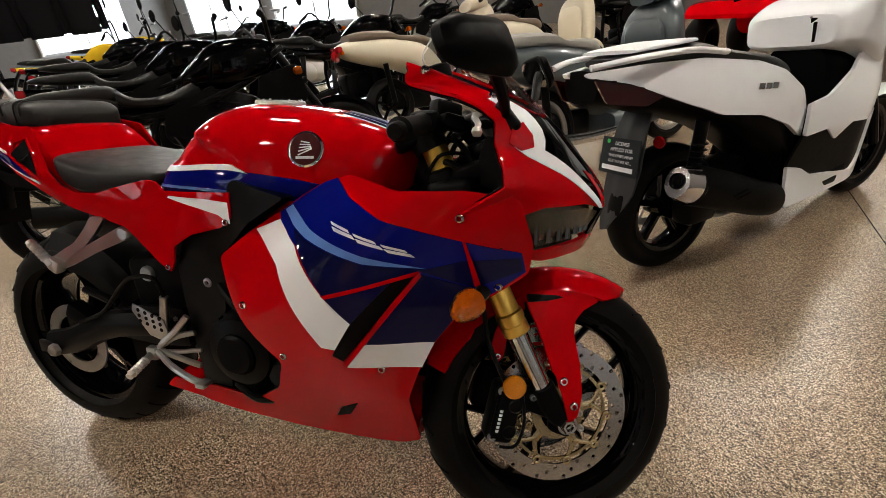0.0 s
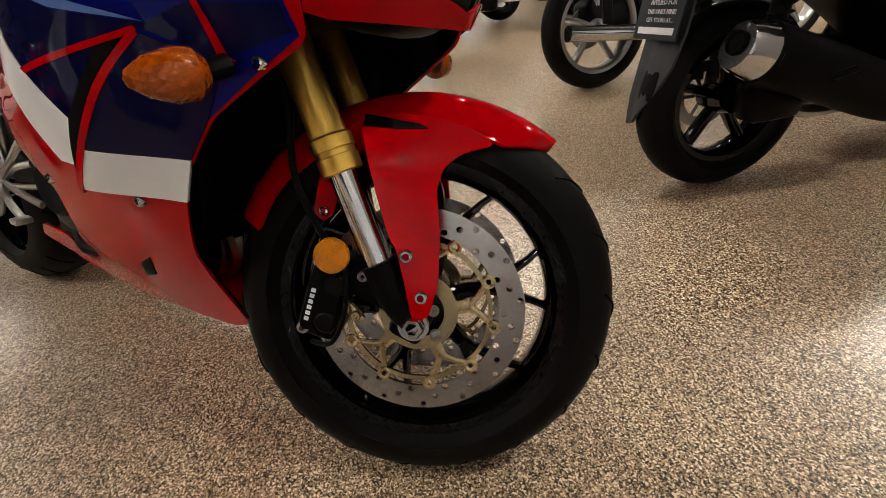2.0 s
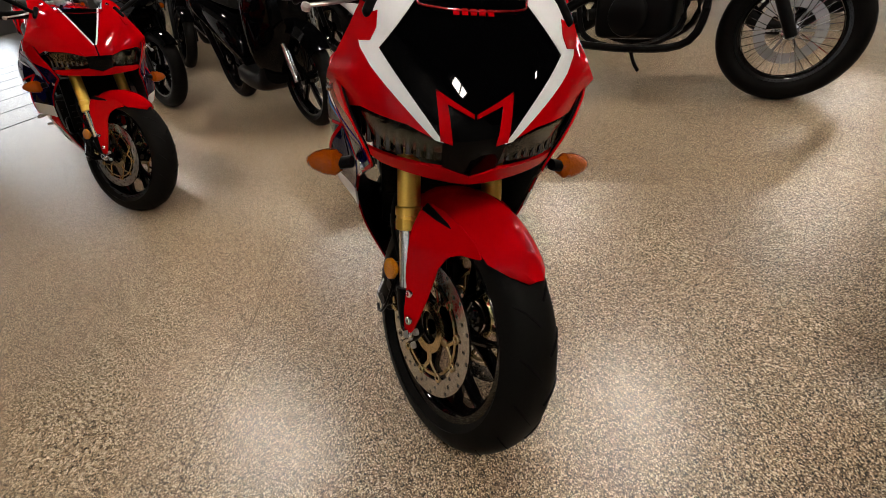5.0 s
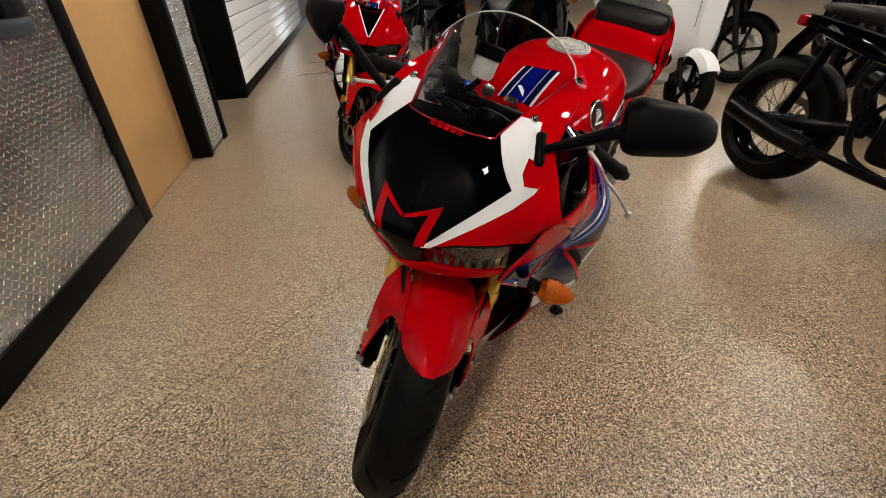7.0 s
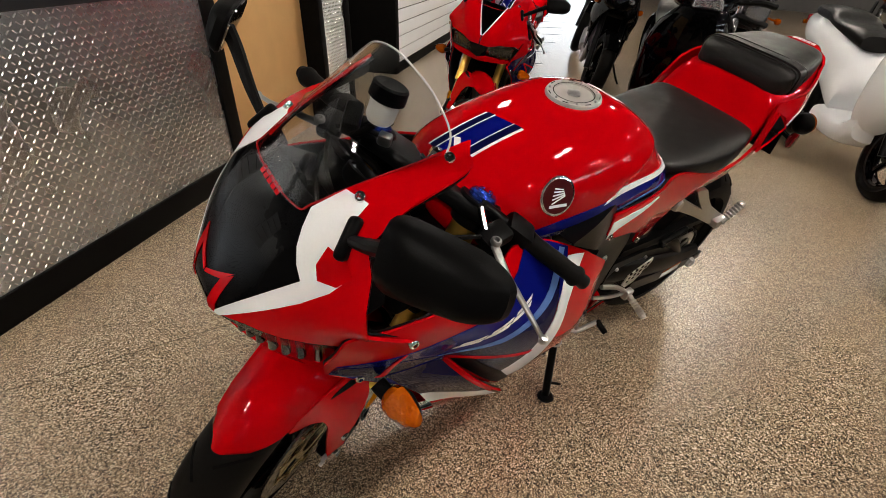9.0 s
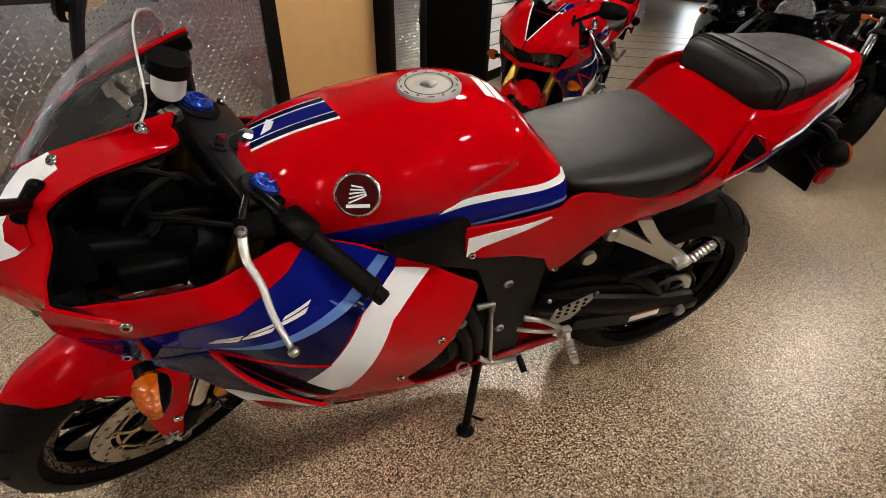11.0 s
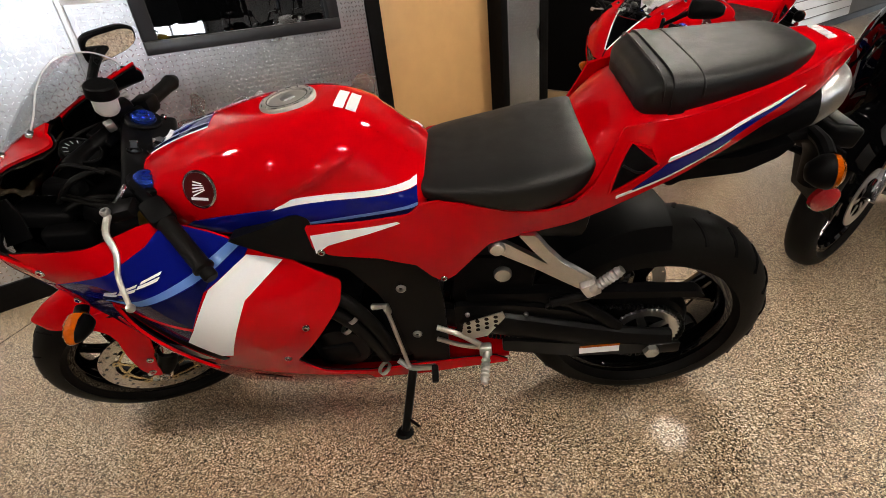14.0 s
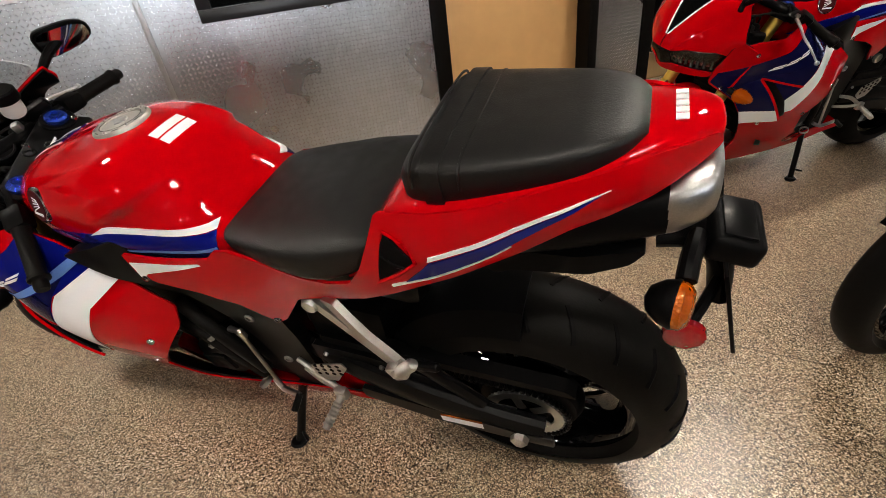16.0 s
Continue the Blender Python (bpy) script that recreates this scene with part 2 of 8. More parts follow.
def add_lathe(bm, prof, m, seg=32):
    """A solid of revolution round the local z axis from (radius, z) pairs."""
    rings = []
    for r, z in prof:
        if r < 1e-6:
            rings.append([bm.verts.new(m @ Vector((0, 0, z)))])
        else:
            rings.append([bm.verts.new(m @ Vector((r * math.cos(2 * math.pi * k / seg), r * math.sin(2 * math.pi * k / seg), z))) for k in range(seg)])
    for A, B in zip(rings, rings[1:]):
        for k in range(seg):
            j = (k + 1) % seg
            q = [A[k % len(A)], A[j % len(A)], B[j % len(B)], B[k % len(B)]]
            q = [v for i, v in enumerate(q) if v not in q[:i]]
            if len(q) > 2:
                bm.faces.new(q)
    if len(rings[0]) > 1 and len(rings[-1]) > 1 and prof[0] == prof[-1]:
        bmesh.ops.remove_doubles(bm, verts=rings[0] + rings[-1], dist=1e-6)


def smooth_line(pts, n=6):
    """A Catmull-Rom line through the points."""
    P = [Vector(p) for p in pts]
    if len(P) < 3:
        return P
    out = []
    for i in range(len(P) - 1):
        p0, p1, p2, p3 = P[max(i - 1, 0)], P[i], P[i + 1], P[min(i + 2, len(P) - 1)]
        for k in range(n):
            t = k / n
            out.append(0.5 * (2 * p1 + (p2 - p0) * t + (2 * p0 - 5 * p1 + 4 * p2 - p3) * t * t + (3 * p1 - p0 - 3 * p2 + p3) * t ** 3))
    out.append(P[-1])
    return out


def add_tube(bm, pts, r, seg=10, n=6, flat=1.0, r_end=None, up=(0, 0, 1)):
    """A tube along a smooth line; flat squeezes it across."""
    L = smooth_line(pts, n)
    rings = []
    for i, p in enumerate(L):
        d = (L[min(i + 1, len(L) - 1)] - L[max(i - 1, 0)]).normalized()
        side = d.cross(Vector(up))
        side = side.normalized() if side.length > 1e-4 else Vector((1, 0, 0))
        w = side.cross(d).normalized()
        rad = r if r_end is None else r + (r_end - r) * i / (len(L) - 1)
        rings.append([bm.verts.new(p + side * (rad * math.cos(2 * math.pi * k / seg)) + w * (rad * flat * math.sin(2 * math.pi * k / seg))) for k in range(seg)])
    stitch(bm, rings)


def stitch(bm, rings, caps=True):
    n = len(rings[0])
    for A, B in zip(rings, rings[1:]):
        for k in range(n):
            bm.faces.new((A[k], A[(k + 1) % n], B[(k + 1) % n], B[k]))
    if caps:
        bm.faces.new(list(reversed(rings[0])))
        bm.faces.new(rings[-1])


def add_loft(bm, stations, n=2.6, seg=28, sub=4, lower=1.0):
    """A body along x: stations (x, half width, bottom, top) joined by smooth rounded sections; lower narrows the under side."""
    S = smooth_line([(s[0], s[1], 0) for s in stations], sub)
    Z = smooth_line([(s[2], s[3], 0) for s in stations], sub)
    rings = []
    for a, b in zip(S, Z):
        zm, h = (b.x + b.y) / 2, (b.y - b.x) / 2
        ring = []
        for k in range(seg):
            t = 2 * math.pi * k / seg
            c, s = math.cos(t), math.sin(t)
            y = max(a.y, 0.002) * math.copysign(abs(c) ** (2 / n), c)
            z = h * math.copysign(abs(s) ** (2 / n), s)
            if z < 0:
                y *= 1 - (1 - lower) * (-z / h)
            ring.append(bm.verts.new((a.x, y, zm + z)))
        rings.append(ring)
    stitch(bm, rings)
    bmesh.ops.recalc_face_normals(bm, faces=bm.faces)


def tps(ctrl, even=False):
    """A smooth height over (a, b) through control points (a, b, height); even mirrors them in a."""
    P, H = [], []
    for a, b, h in ctrl:
        P.append((a, b))
        H.append(h)
        if even and a > 0:
            P.append((-a, b))
            H.append(h)
    P, H = np.array(P, float), np.array(H, float)

    def U(r2):
        return np.where(r2 > 1e-12, 0.5 * r2 * np.log(np.maximum(r2, 1e-12)), 0)
    K = U(((P[:, None] - P[None]) ** 2).sum(-1)) + 2e-4 * np.eye(len(P))
    Q = np.c_[np.ones(len(P)), P]
    sol = np.linalg.solve(np.block([[K, Q], [Q.T, np.zeros((3, 3))]]), np.r_[H, 0, 0, 0])

    def height(a, b):
        r = ((P - (a, b)) ** 2).sum(-1)
        return float(U(r) @ sol[:len(P)] + sol[-3] + sol[-2] * a + sol[-1] * b)
    return height


def rounded(poly, r):
    """The polygon with its corners cut round."""
    if r <= 0:
        return [Vector(p) for p in poly]
    out, n = [], len(poly)
    for i in range(n):
        p, a, b = Vector(poly[i]), Vector(poly[i - 1]), Vector(poly[(i + 1) % n])
        da, db = a - p, b - p
        ra, rb = min(r, da.length * 0.4), min(r, db.length * 0.4)
        s, e = p + da.normalized() * ra, p + db.normalized() * rb
        for t in (0, 0.33, 0.67, 1):
            out.append(s * (1 - t) ** 2 + p * (2 * t * (1 - t)) + e * t * t)
    return out


def inside(p, poly):
    hit = False
    for i in range(len(poly)):
        a, b = poly[i - 1], poly[i]
        if (a.y > p.y) != (b.y > p.y) and p.x < (b.x - a.x) * (p.y - a.y) / (b.y - a.y) + a.x:
            hit = not hit
    return hit


def add_panel(bm, poly, fn, out, thick=0.004, step=0.025, round_by=0.0, lift=0.0):
    """A curved shell: the polygon in the plane of (a, b) laid on the surface fn(a, b), facing out, with thickness."""
    P = rounded(poly, round_by)
    edge = []
    for i, p in enumerate(P):
        q = P[(i + 1) % len(P)]
        k = max(1, int((q - p).length / step))
        edge += [p + (q - p) * (j / k) for j in range(k)]
    xs, ys = [p.x for p in edge], [p.y for p in edge]
    pts = list(edge)
    a = min(xs) + step * 0.5
    while a < max(xs):
        b = min(ys) + step * 0.5
        while b < max(ys):
            v = Vector((a, b))
            if inside(v, edge) and min((v - e).length for e in edge) > step * 0.45:
                pts.append(v)
            b += step
        a += step
    n = len(edge)
    V, _, T, _, _, _ = delaunay_2d_cdt(pts, [(i, (i + 1) % n) for i in range(n)], [], 1, 1e-6)
    outer, inner = [], []
    out = Vector(out)
    for v in V:
        p = Vector(fn(v.x, v.y))
        da = Vector(fn(v.x + 1e-3, v.y)) - p
        db = Vector(fn(v.x, v.y + 1e-3)) - p
        nn = da.cross(db).normalized()
        if nn.dot(out) < 0:
            nn = -nn
        outer.append(bm.verts.new(p + nn * lift))
        inner.append(bm.verts.new(p + nn * (lift - thick)))
    count = {}
    faces = []
    for t in T:
        faces.append(bm.faces.new([outer[i] for i in t]))
        faces.append(bm.faces.new([inner[i] for i in reversed(t)]))
        for i in range(len(t)):
            e = (t[i], t[(i + 1) % len(t)])
            count[e] = 1
    for i, j in count:
        if (j, i) not in count:
            faces.append(bm.faces.new((outer[j], outer[i], inner[i], inner[j])))
    bmesh.ops.recalc_face_normals(bm, faces=faces)


def add_sheet(bm, poly, plane, thick, bevel=0.0):
    """A flat plate: polygon in the local xy plane of the pose, thick along its z, centred."""
    top = [bm.verts.new(plane @ Vector((p[0], p[1], thick / 2))) for p in poly]
    low = [bm.verts.new(plane @ Vector((p[0], p[1], -thick / 2))) for p in poly]
    f = [bm.faces.new(top), bm.faces.new(list(reversed(low)))]
    n = len(poly)
    for i in range(n):
        f.append(bm.faces.new((top[i], low[i], low[(i + 1) % n], top[(i + 1) % n])))
    bmesh.ops.recalc_face_normals(bm, faces=f)
    if bevel > 0:
        bmesh.ops.bevel(bm, geom=list({e for q in f[:2] for e in q.edges}), offset=bevel, segments=2, affect="EDGES", profile=0.5)


def bolt(bm, at, out, r=0.007):
    """A button-head bolt with a socket."""
    m = aim(at, Vector(at) + Vector(out))
    add_lathe(bm, [(0, -0.003), (r * 0.42, -0.003), (r * 0.50, 0.0042), (r * 0.78, 0.0040), (r * 0.94, 0.0024), (r, 0.0005), (r, -0.004), (0, -0.004)], m, 14)


def words(text, size, m, material, parent, name="lettering", width=1.0):
    """A line of raised lettering as a mesh, in the local xy plane of m."""
    cu = bpy.data.curves.new(name, "FONT")
    cu.body, cu.size, cu.extrude, cu.align_x, cu.align_y = text, size, 0.0004, "CENTER", "CENTER"
    cu.resolution_u = 2
    tmp = bpy.data.objects.new(name, cu)
    scene.collection.objects.link(tmp)
    me = bpy.data.meshes.new_from_object(tmp.evaluated_get(bpy.context.evaluated_depsgraph_get()))
    bpy.data.objects.remove(tmp)
    bpy.data.curves.remove(cu)
    me.transform(m @ Matrix.Diagonal((width, 1, 1, 1)))
    me.materials.clear()
    me.materials.append(material)
    ob = new(name, me)
    ob.parent = parent
    return ob


# a wheel's axle lies along y
TURN_Y = Matrix.Rotation(radians(-90), 4, "X")


def tyre_profile(R, w, rim):
    """A tyre's closed section, (radius, offset), with a round crown, sidewalls and beads."""
    h = w / 2
    pr = []
    for k in range(13):
        t = math.pi * k / 12
        pr.append((R - h * 0.95 * (1 - math.sin(t)) ** 1.15, -h * math.cos(t)))
    lip = 0.72 * h
    pr += [(rim + 0.02, h * 0.93), (rim + 0.004, lip), (rim - 0.004, lip * 0.9), (rim - 0.004, -lip * 0.9), (rim + 0.004, -lip), (rim + 0.02, -h * 0.93)]
    return pr + [pr[0]]


def build_tyre(bm, c, R, w, rim, seg=72):
    add_lathe(bm, tyre_profile(R, w, rim), Matrix.Translation(c) @ TURN_Y, seg)


def build_rim(bm, c, rim, w, seg=72):
    h = w * 0.36
    pr = [(rim + 0.006, -h), (rim - 0.012, -h * 0.95), (rim - 0.022, -h * 0.7), (rim - 0.026, 0), (rim - 0.022, h * 0.7), (rim - 0.012, h * 0.95), (rim + 0.006, h), (rim - 0.006, h * 0.9), (rim - 0.012, 0), (rim - 0.006, -h * 0.9), (rim + 0.006, -h)]
    add_lathe(bm, pr, Matrix.Translation(c) @ TURN_Y, seg)


def add_spoke(bm, c, ang, r0, r1, w0, w1, d0, d1, skew=0.0):
    """One tapered spoke of a cast wheel, rounded along its length."""
    rings = []
    for k in range(5):
        t = k / 4
        r, w, d = r0 + (r1 - r0) * t, w0 + (w1 - w0) * t, d0 + (d1 - d0) * t
        a = ang + skew * t
        ring = []
        for j in range(8):
            q = 2 * math.pi * (j + 0.5) / 8
            lx = r
            tz, ty = w * 0.54 * math.cos(q), d * 0.54 * math.sin(q)
            ring.append(bm.verts.new(Vector(c) + Vector((lx * math.cos(a) - tz * math.sin(a), ty, lx * math.sin(a) + tz * math.cos(a)))))
        rings.append(ring)
    stitch(bm, rings)


def build_disc(bm, c, r0, r1, y, holes=36, t=0.005):
    """A drilled brake rotor: two faces with open holes joined by walls, round the y axis."""
    rows = 3
    n = holes
    for side in (1, -1):
        for i in range(n):
            for j in range(rows):
                a0, a1 = 2 * math.pi * i / n, 2 * math.pi * (i + 1) / n
                q0, q1 = r0 + (r1 - r0) * j / rows, r0 + (r1 - r0) * (j + 1) / rows
                yy = y + side * t / 2

                def at(a, r):
                    return Vector((c[0] + r * math.cos(a), c[1] + yy, c[2] + r * math.sin(a)))
                sq = [at(a0, q0), at(a1, q0), at(a1, q1), at(a0, q1)]
                if (i + j) % 3 == 0:
                    mid = at((a0 + a1) / 2, (q0 + q1) / 2)
                    e1 = (sq[1] - sq[0]).normalized()
                    e2 = (sq[3] - sq[0]).normalized()
                    hr = 0.0049
                    ring = [mid + e1 * (hr * math.cos(x)) + e2 * (hr * math.sin(x)) for x in [math.radians(225 + 45 * k) for k in range(8)]]
                    vo = [bm.verts.new(p) for p in sq]
                    vi = [bm.verts.new(p) for p in ring]
                    for k in range(4):
                        a, b2 = vo[k], vo[(k + 1) % 4]
                        bm.faces.new((a, b2, vi[(2 * k + 2) % 8], vi[2 * k + 1], vi[2 * k]))
                else:
                    bm.faces.new([bm.verts.new(p) for p in sq])
    for r in (r0, r1):
        for i in range(n):
            a0, a1 = 2 * math.pi * i / n, 2 * math.pi * (i + 1) / n
            q = [Vector((c[0] + r * math.cos(a), c[1] + y + s * t / 2, c[2] + r * math.sin(a))) for a, s in ((a0, -1), (a1, -1), (a1, 1), (a0, 1))]
            bm.faces.new([bm.verts.new(p) for p in q])
    bmesh.ops.remove_doubles(bm, verts=bm.verts, dist=1e-5)
    bmesh.ops.recalc_face_normals(bm, faces=bm.faces)


# ---- setting ----
bm = bmesh.new()
add_box(bm, (46, 46, 0.1), Matrix.Translation((-4, 2, -0.05)))
floor = tagged(link("floor", bm, FLOOR), "tan and brown flake epoxy floor with a glossy coat", "floor", kind="structure")
bm = bmesh.new()
add_box(bm, (4.2, 0.004, 0.0012), Matrix.Translation((2.65, 1.5, 0.0004)) @ Matrix.Rotation(radians(82.5), 4, "Z"))
tagged(link("floor_joint", bm, INK), "thin dark saw-cut joint in the flake floor", "joint", kind="structure")
J0, J1 = Vector((0.203, -0.545, 0.0004)), Vector((1.334, -0.656, 0.0004))
bm = bmesh.new()
add_box(bm, ((J1 - J0).length + 2.0, 0.0025, 0.001), Matrix.Translation((J0 + J1) / 2) @ Matrix.Rotation(math.atan2((J1 - J0).y, (J1 - J0).x), 4, "Z"))
tagged(link("floor_joint", bm, surface("joint_filler", (0.10, 0.075, 0.05), 0.6, grain=0.2, scale=60, bump=0.0)), "faint brown filled joint in the flake floor", "joint", kind="structure")
SLOT = surface("dark_slot_filler", (0.012, 0.011, 0.010), 0.6, spec=0.1, grain=0.2, scale=60, bump=0.0)
for k in range(7):
    bm = bmesh.new()
    add_box(bm, (1.05, 0.028, 0.0012), pose(-2.52 - 0.625 * k, -3.72 - 0.50 * k, 0.0005, 0, 0, 140.5))
    tagged(link("floor_slot", bm, SLOT), "dark slot line across the flake floor of the aisle", "floor slot", kind="structure")
bm = bmesh.new()
add_box(bm, (46, 46, 0.1), Matrix.Translation((-4, 2, 4.35)))
tagged(link("ceiling", bm, CEIL), "dark painted showroom ceiling", "ceiling", kind="structure")

# the long partition runs aslant past the motorcycle; its own x runs towards the far front, y into the room
WALL = pose(0.933, -2.017, 0, 0, 0, 41)


def wall_box(bm, x0, x1, y0, y1, z0, z1, bevel=0.0):
    add_box(bm, (x1 - x0, y1 - y0, z1 - z0), WALL @ Matrix.Translation(((x0 + x1) / 2, (y0 + y1) / 2, (z0 + z1) / 2)), bevel)


bm = bmesh.new()
wall_box(bm, 0.09, 6.5, -0.16, -0.004, 0, 0.966)
wall_box(bm, 0.09, 0.28, -0.16, -0.004, 0.966, 4.3)
wall_box(bm, 1.293, 6.5, -0.16, -0.004, 0.966, 4.3)
wall_box(bm, 0.28, 1.293, -0.16, -0.004, 2.05, 4.3)
wall_box(bm, -0.94, 0.09, -0.16, -0.004, 2.10, 4.3)
wall_box(bm, -1.36, -0.94, -0.16, 0.096, 0, 4.3)
wall_box(bm, -2.77, -1.36, -0.16, -0.004, 2.3, 4.3)
wall_box(bm, -12, -2.77, -0.16, 0.0, 0, 4.3)
tagged(link("wall_partition", bm, WALLPAINT), "dark grey painted partition wall with door and window openings", "wall", kind="structure")


def tread_panel(name, x0, x1, z0, z1, y, label):
    """A sheet of tread plate with raised lugs in alternating directions."""
    root = tagged(new(name), label, "wall panel", kind="structure")
    bm = bmesh.new()
    wall_box(bm, x0, x1, y, y + 0.004, z0, z1)
    link("sheet", bm, PLATE, root)
    bm = bmesh.new()
    p = 0.0228
    nz, nx = int((z1 - z0) / p), int((x1 - x0) / p)
    for i in range(nx):
        for k in range(nz):
            cx, cz = x0 + (i + 0.5) * p, z0 + (k + 0.5) * p
            a = radians(45 if (i + k) % 2 else -45)
            L, w, h = 0.0108, 0.0031, 0.0024
            e, f = Vector((math.cos(a), 0, math.sin(a))), Vector((-math.sin(a), 0, math.cos(a)))
            base = Vector((cx, y + 0.004, cz))
            outline = ((-1, 0), (-0.55, -0.85), (0, -1), (0.55, -0.85), (1, 0), (0.55, 0.85), (0, 1), (-0.55, 0.85))
            low = [bm.verts.new(WALL @ (base + e * L * p0 + f * w * p1)) for p0, p1 in outline]
            top = [bm.verts.new(WALL @ (base + e * L * 0.82 * p0 + f * w * 0.45 * p1 + Vector((0, h, 0)))) for p0, p1 in outline]
            for j in range(8):
                bm.faces.new((low[j], low[j - 1], top[j - 1], top[j]))
            bm.faces.new(top[::-1])
    link("lugs", bm, LUG, root, sharp=20)["kind"] = "stuff"
    return root


tread_panel("tread_plate_panel", 0.098, 1.532, 0.12, 0.966, -0.002, "bright tread plate sheet on the lower wall below the window")
tread_panel("tread_plate_panel", 1.295, 1.532, 0.966, 2.3, -0.002, "bright tread plate strip beside the black framed window")
tread_panel("tread_plate_panel", 1.562, 2.70, 0.12, 2.3, -0.002, "bright tread plate sheet on the wall beyond the seam")
tread_panel("tread_plate_panel", 0.098, 0.278, 0.966, 2.3, -0.002, "narrow bright tread plate strip between window and door")
tread_panel("tread_plate_panel", -1.31, -0.972, 0.03, 2.3, 0.098, "narrow bright tread plate sheet on a pilaster")
bm = bmesh.new()
wall_box(bm, 1.534, 1.560, -0.002, 0.006, 0.0, 2.3, 0.002)
tagged(link("panel_joint_strip", bm, ALU), "aluminium joint strip between two tread plate sheets", "trim", kind="structure")
for x0, x1 in ((0.098, 1.51), (1.585, 2.70)):
    bm = bmesh.new()
    wall_box(bm, x0, x1, -0.002, 0.016, 0.0, 0.12, 0.003)
    tagged(link("baseboard", bm, TRIM), "black wooden baseboard along the tread plate wall", "baseboard", kind="structure")
bm = bmesh.new()
wall_box(bm, -12, -2.77, 0.0, 0.026, 0.0, 0.10, 0.003)
tagged(link("baseboard", bm, TRIM), "black baseboard along the white wall", "baseboard", kind="structure")

# white slats along the wall beyond the passage
slats = tagged(new("slat_wall"), "white horizontal slat boards along the showroom wall", "wall panel", kind="structure")
for k in range(17):
    bm = bmesh.new()
    wall_box(bm, -9.0, -2.775, 0.001, 0.020, 0.105 + 0.128 * k, 0.105 + 0.128 * k + 0.118, 0.003)
    link("slat", bm, WHITE, slats)
bm = bmesh.new()
wall_box(bm, -9.0, -2.775, 0.0005, 0.004, 0.102, 2.28)
link("groove", bm, TRIM, slats)

# window with black frame
win = tagged(new("window_1"), "black framed interior window in the tread plate wall", "window", kind="structure")
for x0, x1, z0, z1 in ((0.28, 1.293, 0.966, 1.026), (0.28, 1.293, 1.99, 2.05), (0.28, 0.345, 1.026, 1.99), (1.228, 1.293, 1.026, 1.99)):
    bm = bmesh.new()
    wall_box(bm, x0, x1, -0.05, 0.022, z0, z1, 0.004)
    link("window_frame", bm, FRAME, win)
bm = bmesh.new()
wall_box(bm, 0.345, 1.228, -0.026, -0.020, 1.026, 1.99)
pane = link("pane", bm, PANE, win)
pane.visible_shadow = False

# maple door in a black frame
door = tagged(new("door_1"), "closed maple veneer door in a black frame", "door", kind="structure")
bm = bmesh.new()
wall_box(bm, -0.903, -0.002, -0.06, -0.02, 0.008, 2.04, 0.002)
link("door_leaf", bm, MAPLE, door)
for x0, x1, z0, z1, y1 in ((0.0, 0.095, 0, 2.1, 0.016), (-0.97, -0.905, 0, 2.1, 0.112), (-0.905, 0.0, 2.042, 2.1, 0.016)):
    bm = bmesh.new()
    wall_box(bm, x0, x1, -0.1, y1, z0, z1, 0.003)
    link("door_frame", bm, TRIM, door)

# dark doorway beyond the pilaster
passage = tagged(new("dark_passage"), "unlit passage behind an open doorway, its darkness put into the wall colour", "passage", kind="structure")
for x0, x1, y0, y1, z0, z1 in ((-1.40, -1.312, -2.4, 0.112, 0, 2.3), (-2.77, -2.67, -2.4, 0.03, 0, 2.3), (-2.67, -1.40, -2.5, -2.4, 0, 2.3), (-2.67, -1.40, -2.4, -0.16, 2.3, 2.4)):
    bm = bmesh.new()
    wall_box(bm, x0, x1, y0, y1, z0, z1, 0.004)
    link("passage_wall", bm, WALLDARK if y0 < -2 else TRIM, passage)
bm = bmesh.new()
wall_box(bm, -2.6, -1.62, -1.9, -0.5, 0.0, 0.012, 0.004)
tagged(link("door_mat", bm, surface("brown_mat", (0.26, 0.16, 0.07), 0.9, grain=0.3, scale=200, bump=0.5)), "brown woven mat on the floor of the dark passage", "mat")
# racks of white notices on the plate wall
for x0, z0 in ((1.345, 1.20), (1.995, 1.16)):
    for k in range(5):
        bm = bmesh.new()
        wall_box(bm, x0, x0 + 0.195, 0.004, 0.008, z0 + 0.094 * k, z0 + 0.090 + 0.094 * k, 0.001)
        sheet = tagged(link("notice", bm, PAPER), "white card in a stack of notices on the tread plate wall", "notice", "notices on the wall")
        bm = bmesh.new()
        wall_box(bm, x0, x0 + 0.195, 0.008, 0.0095, z0 + 0.086 + 0.094 * k, z0 + 0.090 + 0.094 * k)
        link("edge", bm, SATIN, sheet)

# outer walls, far off
bm = bmesh.new()
for w in ((-13.05, 2, 0.1, 46), (9.0, 6, 0.1, 40), (-4, 14, 46, 0.1)):
    add_box(bm, (w[2], w[3], 4.3), Matrix.Translation((w[0], w[1], 2.15)))
tagged(link("wall_outer", bm, WALLGREY), "plain far walls of the showroom", "wall", kind="structure")
for x, y, turn in ((-12.96, -12.2, 0), (-12.96, 10.6, 0), (-10.6, 13.92, 90), (-7.2, 13.92, 90)):
    w = tagged(new("window_far"), "bright shop window with daylight behind it", "window", kind="structure")
    w.matrix_basis = pose(x, y, 1.75, 0, 0, turn)
    bm = bmesh.new()
    add_box(bm, (0.02, 2.9, 2.3), Matrix.Identity(4))
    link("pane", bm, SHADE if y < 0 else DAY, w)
    for s in (-1.45, 0, 1.45):
        bm = bmesh.new()
        add_box(bm, (0.1, 0.08, 2.4), Matrix.Translation((0.0, s, 0)), 0.01)
        link("mullion", bm, ALU, w)

